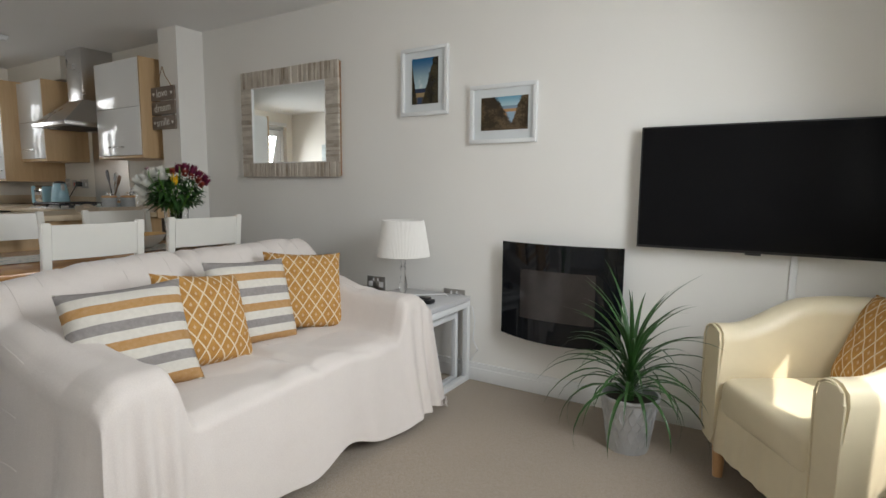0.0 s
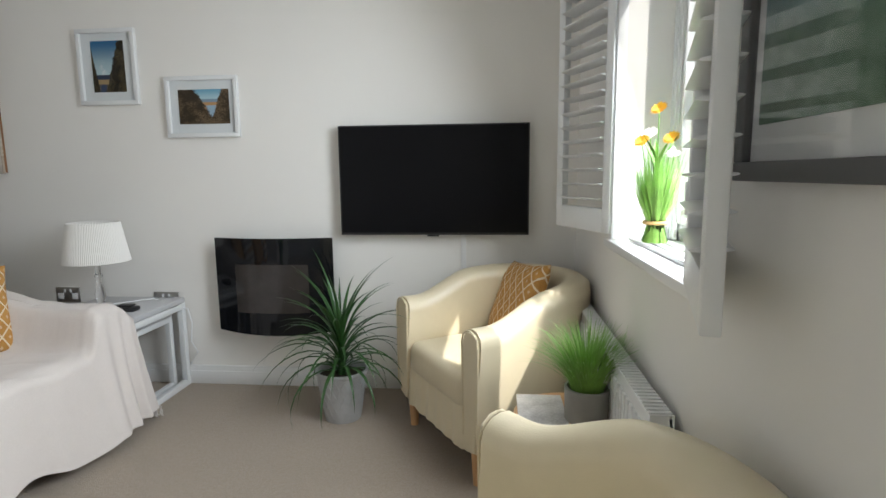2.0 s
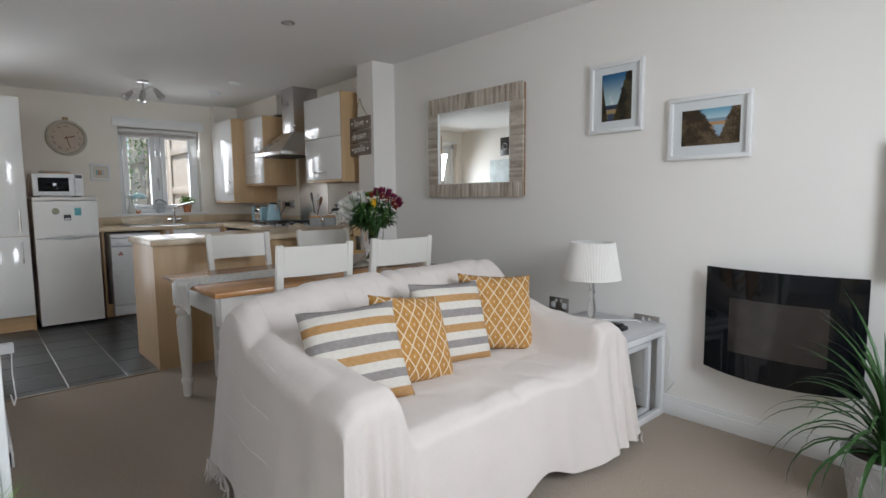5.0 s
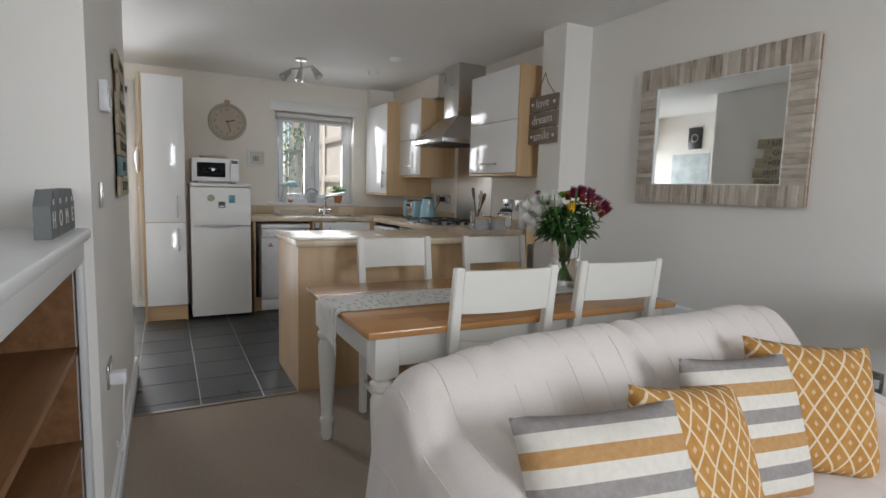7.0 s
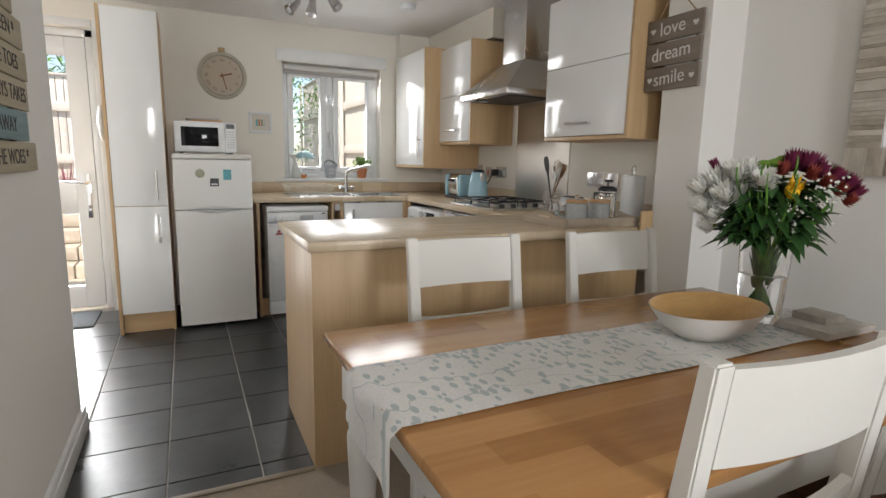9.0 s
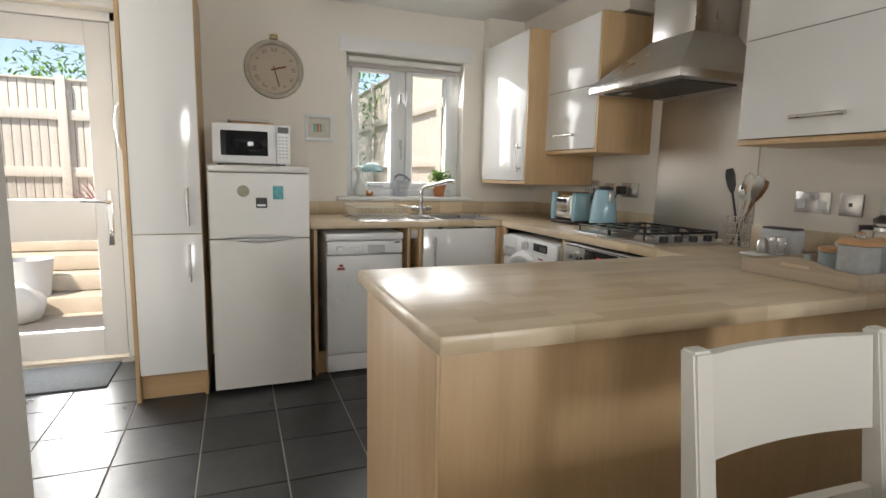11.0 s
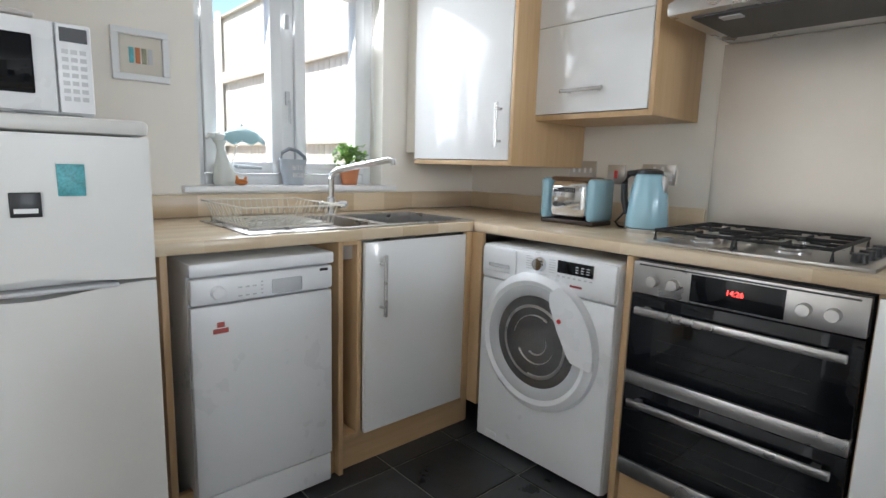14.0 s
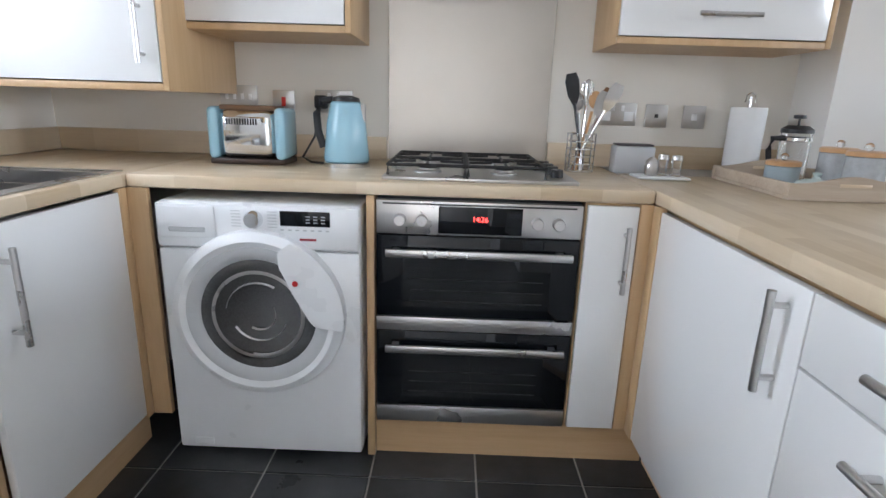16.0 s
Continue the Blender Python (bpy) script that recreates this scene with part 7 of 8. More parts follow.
tuft(gb, (-1.46, 0.045, 0.25), 330, 0.42, 0.17, 0.05, 0.006, rng, 0.35)
tagged(part("grass", gb, GRASSG, g2, "long green blades", smooth=60), kind="stuff")

# clock, small frame, things on the kitchen wall
ck = thing("wall_clock", (KX, 0.965, 1.84), "round pocket-watch style wall clock, cream rim, beige dial", "clock")
CX = KX + 0.001
part("rim", lathe(bmesh.new(), [(0.170, 0.0), (0.183, 0.012), (0.178, 0.032), (0.160, 0.036), (0.150, 0.026), (0.146, 0.012), (0.146, 0.0)], (CX, 0.965, 1.84), 64, 0), mat("distressed_cream_rim", (0.46, 0.43, 0.35), 0.55, var=0.12, scale=20), ck)
part("dial", lathe(bmesh.new(), [(0.148, 0.013), (0.148, 0.016), (0.001, 0.016)], (CX, 0.965, 1.84), 64, 0), mat("beige_dial", (0.52, 0.44, 0.35), 0.6), ck)
CM = mat("clock_numeral", (0.20, 0.16, 0.12), 0.7)
for k, num in enumerate(("XII", "I", "II", "III", "IV", "V", "VI", "VII", "VIII", "IX", "X", "XI")):
    a = radians(30 * k)
    writing(num, 0.034, Matrix.Translation((CX + 0.0165, 0.965 + 0.118 * math.sin(a), 1.84 + 0.118 * math.cos(a))) @ FACE_PX @ Matrix.Rotation(-a, 4, "Z"), CM, ck, "numeral")
for ln, w, a in ((0.075, 0.006, 74), (0.112, 0.004, 165)):
    hb_ = boxes((-w, w, -0.0008, 0.0008, -0.02, ln))
    bmesh.ops.transform(hb_, matrix=Matrix.Translation((CX + 0.020, 0.965, 1.84)) @ Matrix.Rotation(radians(90), 4, "Z") @ Matrix.Rotation(radians(a), 4, "Y"), verts=hb_.verts)
    part("hand", hb_, mat("rusty_hand", (0.20, 0.07, 0.03), 0.5), ck)
part("crown", boxes((CX, CX + 0.03, 0.94, 0.99, 2.022, 2.052, 0.006)), mat("brass_crown", (0.45, 0.33, 0.18), 0.4, metal=0.6), ck)
sf = thing("small_frame", (KX, 1.243, 1.40), "small white box frame with a beach hut motif", "picture")
for bx in ((KX + 0.001, KX + 0.025, 1.152, 1.334, 1.555, 1.577, 0.002), (KX + 0.001, KX + 0.025, 1.152, 1.334, 1.402, 1.424, 0.002), (KX + 0.001, KX + 0.025, 1.152, 1.174, 1.424, 1.555, 0.002), (KX + 0.001, KX + 0.025, 1.312, 1.334, 1.424, 1.555, 0.002)):
    part("frame", boxes(bx), WHITEP, sf)
part("mount", boxes((KX + 0.002, KX + 0.008, 1.174, 1.312, 1.424, 1.555)), mat("cream_card", (0.68, 0.64, 0.56), 0.9), sf)
for k in range(4):
    part("motif", boxes((KX + 0.008, KX + 0.011, 1.207 + 0.02 * k, 1.222 + 0.02 * k, 1.462, 1.515, 0.001)), (BEACH, TERRA, BEACH2, GREYPL)[k], sf)
structure("trim_window_head", boxes((KX, KX + 0.02, KY0 - 0.045, KY1 + 0.05, KZ1 + 0.015, KZ1 + 0.105, 0.004)), TRIM, "white batten over the kitchen window")


def plate_my(name, x, z, w, h, label, marks=()):
    return wall_plate(name, pose(x, WY, z), w, h, label, marks)


REDS = mat("red_rocker", (0.6, 0.03, 0.02), 0.4)
plate_my("wall_switch", -6.12, 1.137, 0.145, 0.085, "brushed metal four-gang switch behind the toaster", [(-0.045 + 0.03 * k, 0.0, 0.012, 0.022, APPL) for k in range(4)])
plate_my("cooker_switch", -5.945, 1.122, 0.085, 0.085, "brushed metal switch with a red rocker", [(0.0, 0.0, 0.016, 0.035, REDS)])
ks = plate_my("wall_socket", -5.75, 1.128, 0.145, 0.085, "brushed metal double socket with black plug", SOCK)
part("plug", boxes((-5.815, -5.77, 2.86, 2.91, 1.10, 1.15, 0.008)), DARKPL, ks)
plate_my("wall_socket", -4.657, 1.115, 0.145, 0.085, "brushed metal double socket behind the utensils", SOCK)
plate_my("wall_switch", -4.508, 1.112, 0.085, 0.085, "brushed metal switch plate", [(0, 0, 0.014, 0.014, DARKPL)])
plate_my("wall_switch", -4.364, 1.112, 0.085, 0.085, "brushed metal plate with white centre", [(0, 0, 0.02, 0.025, APPL)])
wall_plate("light_switch", Matrix.Translation((KX, 0.165, 1.16)) @ Matrix.Rotation(radians(90), 4, "Z"), 0.085, 0.085, "beige switch plate by the back door", [(0, 0, 0.016, 0.026, APPL)])

# ---- worktop things ----
to = thing("toaster", (-5.98, 2.67, 0.912), "pale blue two-slice toaster with chrome sides", "toaster")
part("body", boxes((-6.075, -5.885, 2.60, 2.745, 0.935, 1.095, 0.03, 4)), CHROME, to)
for x0, x1 in ((-6.11, -6.076), (-5.884, -5.85)):
    part("end_cap", boxes((x0, x1, 2.592, 2.753, 0.93, 1.103, 0.016, 3)), SKYBLUE, to)
part("base", boxes((-6.108, -5.852, 2.60, 2.745, 0.913, 0.932, 0.005)), mat("dark_brown_base", (0.05, 0.03, 0.02), 0.4), to)
part("top", boxes((-6.075, -5.885, 2.62, 2.725, 1.092, 1.108, 0.005)), mat("brown_top", (0.18, 0.10, 0.05), 0.4), to)
part("lever", boxes((-6.135, -6.11, 2.66, 2.69, 1.05, 1.062, 0.003)), DARKPL, to)
for k in range(12):
    part("slot", boxes((-6.045 + 0.009 * k, -6.041 + 0.009 * k, 2.5975, 2.601, 1.045, 1.065)), DARKPL, to)
ke = thing("kettle", (-5.655, 2.64, 0.912), "pale blue jug kettle with chrome base ring", "kettle")
kc = (-5.652, 2.655, 0)
part("base", lathe(bmesh.new(), [(0.080, 0.913), (0.080, 0.928), (0.074, 0.93)], kc, 36), CHROME, ke)
part("body", lathe(bmesh.new(), [(0.076, 0.932), (0.078, 0.94), (0.066, 1.06), (0.052, 1.125), (0.046, 1.13)], kc, 40), SKYBLUE, ke)
part("lid", lathe(bmesh.new(), [(0.048, 1.13), (0.044, 1.143), (0.02, 1.15), (0.001, 1.15)], kc, 32), DARKPL, ke)
part("handle", tube(bmesh.new(), [(-5.695, 2.655, 1.135), (-5.735, 2.65, 1.13), (-5.752, 2.65, 1.09), (-5.748, 2.65, 1.03), (-5.732, 2.652, 0.975)], 0.013, 10), DARKPL, ke)
part("spout", boxes((-5.606, -5.585, 2.64, 2.67, 1.06, 1.125, 0.008)), STEEL, ke)
part("cable", tube(bmesh.new(), [(-5.79, 2.86, 1.11), (-5.80, 2.80, 1.0), (-5.83, 2.74, 0.93), (-5.79, 2.70, 0.918), (-5.73, 2.68, 0.917)], 0.004, 8), DARKPL, ke)

ur = thing("utensil_holder", (-4.83, 2.72, 0.912), "wire utensil holder full of kitchen tools", "utensil holder")
uc = (-4.83, 2.72)
for k in range(6):
    ring = [(uc[0] + 0.05 * math.cos(2 * math.pi * i / 20), uc[1] + 0.05 * math.sin(2 * math.pi * i / 20), 0.916 + 0.026 * k) for i in range(21)]
    part("wire", tube(bmesh.new(), ring, 0.0022, 6), CHROME, ur)
for k in range(12):
    a = 2 * math.pi * k / 12
    part("wire", tube(bmesh.new(), [(uc[0] + 0.05 * math.cos(a), uc[1] + 0.05 * math.sin(a), 0.914), (uc[0] + 0.05 * math.cos(a), uc[1] + 0.05 * math.sin(a), 1.048)], 0.002, 6), CHROME, ur)


def utensil(name, lean, side, material, headfn, label, ln=0.30):
    u = thing(name, (*uc, 0.918), label, "utensil")
    d = Vector((lean, side, 1)).normalized()
    b = Vector((uc[0] - lean * 0.06, uc[1] - side * 0.06, 0.918))
    part("handle", tube(bmesh.new(), [b, b + d * ln * 0.72], 0.005, 8), material, u)
    part("head", headfn(b + d * ln * 0.7, d, ln * 0.32), material, u)
    return u


def paddle(p, d, ln):
    bm = bmesh.new()
    s = d.cross(Vector((0, 1, 0))).normalized()
    pts = [(0, 0.007), (0.3, 0.020), (0.75, 0.024), (1.0, 0.016)]
    A = [p + d * ln * f + s * w for f, w in pts] + [p + d * ln * f - s * w for f, w in reversed(pts)]
    for off in (0.002, -0.002):
        bm.faces.new([bm.verts.new(q + Vector((0, off, 0))) for q in A])
    vs = list(bm.verts)
    n_ = len(A)
    for i in range(n_):
        bm.faces.new((vs[i], vs[(i + 1) % n_], vs[n_ + (i + 1) % n_], vs[n_ + i]))
    return bm


def spoon(p, d, ln):
    return ball(bmesh.new(), p + d * ln * 0.5, 0.023, 1, 0.35, 1.3, 14)


def whisk(p, d, ln):
    bm = bmesh.new()
    s = d.cross(Vector((0, 1, 0))).normalized()
    t_ = d.cross(s)
    for k in range(4):
        w = s * math.cos(k * math.pi / 4) + t_ * math.sin(k * math.pi / 4)
        tube(bm, [p, p + d * ln * 0.5 + w * 0.022, p + d * ln * 0.85 + w * 0.02, p + d * ln, p + d * ln * 0.85 - w * 0.02, p + d * ln * 0.5 - w * 0.022, p], 0.0012, 5)
    return bm


utensil("spatula", -0.22, -0.05, DARKPL, paddle, "black slotted plastic spatula in the holder", 0.33)
utensil("wooden_spoon", 0.20, 0.05, BEECHW, spoon, "pale turned spoon standing in the wire holder", 0.29)
utensil("whisk", 0.05, 0.12, CHROME, whisk, "chrome wire balloon whisk in the holder", 0.31)
utensil("peeler", 0.45, -0.10, CHROME, paddle, "steel kitchen tool standing in the holder", 0.32)
utensil("ladle", -0.10, 0.16, STEEL, spoon, "long steel ladle in the wire holder", 0.28)
utensil("masher", 0.33, -0.02, STEEL, paddle, "steel masher leaning in the wire holder", 0.28)
utensil("fork", 0.40, 0.10, BROWNW, paddle, "brown wooden salad server in the holder", 0.30)

cs = thing("cruet_tray", (-4.57, 2.62, 0.912), "small white tray with salt, pepper and shakers", "tray")
part("tray", boxes((-4.67, -4.50, 2.545, 2.655, 0.913, 0.922, 0.004)), APPL, cs)
eg = lathe(bmesh.new(), [(0.02, 0.9225), (0.024, 0.94), (0.02, 0.968), (0.008, 0.982), (0.001, 0.983)], (-4.615, 2.60, 0), 24)
ep = thing("pepper_pot", (-4.615, 2.60, 0.922), "egg-shaped steel shaker on a tray", "shaker")
part("body", eg, STEEL, ep)
for x, y in ((-4.575, 2.61), (-4.535, 2.595)):
    sp = thing("salt_shaker", (x, y, 0.922), "clear glass salt shaker with steel cap", "shaker")
    part("glass", lathe(bmesh.new(), [(0.018, 0.9225), (0.015, 0.955), (0.018, 0.975)], (x, y, 0), 20), CLEAR, sp)
    part("cap", lathe(bmesh.new(), [(0.018, 0.9755), (0.016, 0.99), (0.001, 0.992)], (x, y, 0), 20), STEEL, sp)
bx_ = thing("storage_tin", (-4.62, 2.74, 0.912), "small grey caddy with dark lid", "caddy")
part("body", boxes((-4.71, -4.57, 2.70, 2.77, 0.913, 1.008, 0.006)), mat("pale_grey_tin", (0.52, 0.53, 0.54), 0.4), bx_)
part("lid", boxes((-4.705, -4.575, 2.705, 2.765, 1.009, 1.016, 0.003)), mat("dark_tin_lid", (0.06, 0.05, 0.05), 0.5), bx_)

kr = thing("paper_towel", (-4.20, 2.70, 0.912), "white kitchen roll on a chrome stand", "kitchen roll")
part("stand", lathe(bmesh.new(), [(0.07, 0.913), (0.07, 0.92), (0.006, 0.922), (0.006, 1.19)], (-4.225, 2.79, 0), 28), CHROME, kr)
part("roll", lathe(bmesh.new(), [(0.058, 0.923), (0.06, 0.926), (0.06, 1.15), (0.058, 1.153), (0.02, 1.153)], (-4.225, 2.79, 0), 36), mat("tissue", (0.80, 0.80, 0.79), 0.95, relief=0.3), kr)
part("loop", tube(bmesh.new(), [(-4.243, 2.79, 1.17), (-4.24, 2.79, 1.195), (-4.225, 2.79, 1.205), (-4.21, 2.79, 1.195), (-4.207, 2.79, 1.17)], 0.003, 6), CHROME, kr)

ty = thing("serving_tray", (-4.2, 2.45, 0.912), "whitewashed wooden tray with cut handles on the peninsula", "tray")
TRW = wood("whitewashed_tray", (0.42, 0.33, 0.24), (0.52, 0.43, 0.33), (0.60, 0.51, 0.41), 0, 0.7)
tx0, tx1, ty0, ty1 = -4.385, -4.04, 2.215, 2.655
part("base", boxes((tx0, tx1, ty0, ty1, 0.913, 0.923)), TRW, ty)
for x in (tx0, tx1 - 0.012):
    part("side", boxes((x, x + 0.012, ty0 + 0.013, ty1 - 0.013, 0.923, 0.957, 0.003)), TRW, ty)
for y in (ty0, ty1 - 0.012):
    hb_ = bmesh.new()
    outl = [(tx0, 0.923), (tx1, 0.923)] + [(tx1 - (tx1 - tx0) * k / 20, 0.957 + 0.022 * math.sin(math.pi * k / 20) ** 3) for k in range(21)]
    prism(hb_, outl, y, y + 0.012, 1)
    sd_ = part("side", hb_, TRW, ty)
    part("hand_hole", boxes(((tx0 + tx1) / 2 - 0.045, (tx0 + tx1) / 2 + 0.045, y - 0.0006, y + 0.0126, 0.948, 0.962, 0.004)), TOPX, sd_, "cut-out grip")


def canister(x, y, r, h, material, label, lid=True):
    c = thing("canister", (x, y, 0.923), label, "canister", "canisters on the tray")
    part("jar", lathe(bmesh.new(), [(r * 0.9, 0.9235), (r, 0.93), (r, 0.923 + h), (r * 0.95, 0.925 + h)], (x, y, 0), 36), material, c)
    if lid:
        l_ = part("lid", lathe(bmesh.new(), [(r * 1.03, 0.926 + h), (r * 1.03, 0.938 + h), (r * 0.9, 0.941 + h)], (x, y, 0), 36), BEECHW, c, "bamboo lid")
        part("knob", ball(bmesh.new(), (x, y, 0.952 + h), 0.012, seg=12), CLEAR, l_)
    return c


GREYC = mat("dimpled_grey_ceramic", (0.50, 0.52, 0.53), 0.25, var=0.1, scale=60, grain=80, relief=0.6)
canister(-4.115, 2.33, 0.05, 0.10, GREYC, "grey dimpled ceramic canister with bamboo lid")
canister(-4.105, 2.46, 0.05, 0.10, GREYC, "grey dimpled ceramic canister behind the teapot")
canister(-4.26, 2.47, 0.048, 0.055, mat("blue_grey_pot", (0.38, 0.46, 0.50), 0.3), "low blue-grey pot with wooden lid")
bd = thing("butter_dish", (-4.25, 2.32, 0.923), "pale green lidded dish with knob", "dish")
DISH = mat("pale_green_glaze", (0.55, 0.63, 0.60), 0.2)
part("dish", lathe(bmesh.new(), [(0.04, 0.9235), (0.055, 0.935), (0.056, 0.938)], (-4.25, 2.32, 0), 32), DISH, bd)
part("lid", lathe(bmesh.new(), [(0.055, 0.9385), (0.045, 0.952), (0.012, 0.96), (0.008, 0.966), (0.013, 0.976), (0.001, 0.98)], (-4.25, 2.32, 0), 32), DISH, bd)
cf = thing("cafetiere", (-4.17, 2.58, 0.923), "glass cafetiere with black handle and lid", "cafetiere")
fc = (-4.175, 2.57, 0)
part("beaker", lathe(bmesh.new(), [(0.042, 0.9245), (0.044, 0.93), (0.044, 1.075), (0.041, 1.075), (0.041, 0.935), (0.001, 0.932)], fc, 32), CLEAR, cf)
part("band", lathe(bmesh.new(), [(0.0445, 1.05), (0.0465, 1.052), (0.0465, 1.062), (0.0445, 1.064)], fc, 32, caps=False), CHROME, cf)
part("lid", lathe(bmesh.new(), [(0.047, 1.076), (0.047, 1.088), (0.03, 1.10), (0.001, 1.10)], fc, 32), DARKPL, cf)
part("plunger", lathe(bmesh.new(), [(0.003, 1.10), (0.003, 1.12), (0.018, 1.122), (0.018, 1.132), (0.001, 1.134)], fc, 20), DARKPL, cf)
part("handle", tube(bmesh.new(), [(-4.215, 2.565, 1.06), (-4.255, 2.56, 1.058), (-4.262, 2.56, 1.02), (-4.252, 2.56, 0.97)], 0.009, 8), DARKPL, cf)

# drying rack and sill ornaments
dr = thing("dish_rack", (-6.48, 1.53, 0.918), "cream wire dish rack on the drainer", "dish rack")
WIRE = mat("cream_coated_wire", (0.74, 0.70, 0.60), 0.35)
rx0, rx1, ry0, ry1 = -6.65, -6.32, 1.40, 1.70


def loop_at(z, g):
    return [(rx0 - g, ry0 - g, z), (rx1 + g, ry0 - g, z), (rx1 + g, ry1 + g, z), (rx0 - g, ry1 + g, z), (rx0 - g, ry0 - g, z)]


for z, g in ((0.926, 0.0), (0.992, 0.028)):
    part("rim_wire", tube(bmesh.new(), loop_at(z, g), 0.003, 6), WIRE, dr)
for k in range(15):
    y = ry0 + (ry1 - ry0) * k / 14
    part("wire", tube(bmesh.new(), [(rx0 - 0.026, y, 0.99), (rx0, y, 0.926), (rx1, y, 0.926), (rx1 + 0.026, y, 0.99)], 0.0018, 5), WIRE, dr)
for k in range(11):
    x = rx0 + (rx1 - rx0) * (k + 0.5) / 11
    for y, s in ((ry0, -1), (ry1, 1)):
        part("wire", tube(bmesh.new(), [(x, y + s * 0.026, 0.99), (x, y, 0.926)], 0.0018, 5), WIRE, dr)

dk = bmesh.new()
DX, DYY, DZ = -6.895, 1.535, KZ0 + 0.0045
lathe(dk, [(0.036, 0.0), (0.045, 0.015), (0.042, 0.05), (0.026, 0.10), (0.016, 0.14), (0.018, 0.16), (0.028, 0.178), (0.024, 0.20), (0.008, 0.212)], (DX, DYY, DZ), 24)
for v in dk.verts:
    f = min(1, max(0, (v.co.z - DZ - 0.04) / 0.14))
    v.co.y += -0.014 * f
tube(dk, [(DX, DYY - 0.03, DZ + 0.19), (DX + 0.005, DYY - 0.055, DZ + 0.197), (DX + 0.006, DYY - 0.068, DZ + 0.183)], 0.014, 8, 0.006)
solo("duck_figurine", dk, mat("white_glazed_pottery", (0.66, 0.68, 0.64), 0.35), "white pottery duck figurine on the window sill", "figurine")
canopy = lathe(bmesh.new(), [(0.092, 0.0), (0.086, 0.018), (0.064, 0.048), (0.034, 0.066), (0.006, 0.072), (0.001, 0.086)], (DX + 0.005, 1.61, DZ + 0.165), 16, caps=False)
for i, v in enumerate(canopy.verts):
    if i < 16 and i % 2:
        v.co.z += 0.016
um = thing("toy_umbrella", (DX, 1.585, DZ + 0.03), "pale blue umbrella held by the duck figurine", "umbrella")
part("canopy", canopy, mat("duck_egg_blue", (0.28, 0.45, 0.48), 0.5), um)
part("stick", tube(bmesh.new(), [(DX + 0.012, 1.562, DZ + 0.08), (DX + 0.005, 1.61, DZ + 0.235)], 0.0025, 6), STEEL, um)
sf2 = bmesh.new()
ball(sf2, (DX + 0.03, 1.592, DZ + 0.013), 0.022, 0.8, 1.2, 0.6)
tube(sf2, [(DX + 0.03, 1.578, DZ + 0.015), (DX + 0.032, 1.572, DZ + 0.04)], 0.009, 8, 0.004)
tube(sf2, [(DX + 0.03, 1.606, DZ + 0.015), (DX + 0.032, 1.612, DZ + 0.036)], 0.009, 8, 0.004)
solo("fox_figurine", sf2, mat("orange_glaze", (0.55, 0.17, 0.03), 0.4), "small orange pottery ornament beside the duck", "figurine")
bk_ = thing("sill_bucket", (-6.895, 1.835, DZ), "pale grey lettered bucket with handle on the sill", "bucket")
GRB = mat("pale_blue_grey_tin", (0.42, 0.46, 0.50), 0.4)
bcx = (-6.895, 1.835, DZ)
part("bucket", lathe(bmesh.new(), [(0.044, 0.0), (0.06, 0.108), (0.062, 0.112), (0.058, 0.112), (0.042, 0.01), (0.001, 0.008)], bcx, 36), GRB, bk_)
part("handle", tube(bmesh.new(), [(-6.895, 1.778, DZ + 0.108), (-6.885, 1.782, DZ + 0.14), (-6.875, 1.81, DZ + 0.157), (-6.875, 1.845, DZ + 0.15), (-6.885, 1.885, DZ + 0.125), (-6.895, 1.893, DZ + 0.108)], 0.008, 8), mat("darker_grey_tin", (0.24, 0.27, 0.29), 0.4), bk_)
writing("BITS &", 0.026, spot_at(-6.8385, 1.84, DZ + 0.075, FACE_PX), LETTER, bk_)
writing("BOBS", 0.026, spot_at(-6.8435, 1.84, DZ + 0.043, FACE_PX), LETTER, bk_)
hp = thing("herb_pot", (-6.895, 2.125, DZ), "leafy green herb in a terracotta pot", "plant")
hcx = (-6.895, 2.125, DZ)
part("pot", lathe(bmesh.new(), [(0.035, 0.0), (0.046, 0.068), (0.05, 0.07), (0.05, 0.088), (0.045, 0.088), (0.042, 0.078), (0.001, 0.076)], hcx, 32), TERRA, hp)
rng = random.Random(51)
lb = bmesh.new()
for i in range(230):
    v = Vector((rng.gauss(0, 1), rng.gauss(0, 1), rng.gauss(0, 1))).normalized() * rng.uniform(0.02, 0.085)
    q = Vector(hcx) + Vector((v.x * 0.8, v.y * 1.05, 0.135 + v.z * 0.75))
    o = Vector((rng.uniform(-1, 1), rng.uniform(-1, 1), rng.uniform(-0.2, 0.8))).normalized()
    ribbon(lb, [q, q + o * 0.012, q + o * 0.022, q + o * 0.028], 0.020)
tagged(part("leaves", lb, mat("herb_leaf", (0.20, 0.36, 0.07), 0.5, var=0.35, scale=20), hp, "small rounded green leaves", smooth=60), kind="stuff")
part("stem", tube(bmesh.new(), [Vector(hcx) + Vector((0, 0, 0.07)), Vector(hcx) + Vector((0, 0, 0.15))], 0.006, 6), LEAFG, hp)

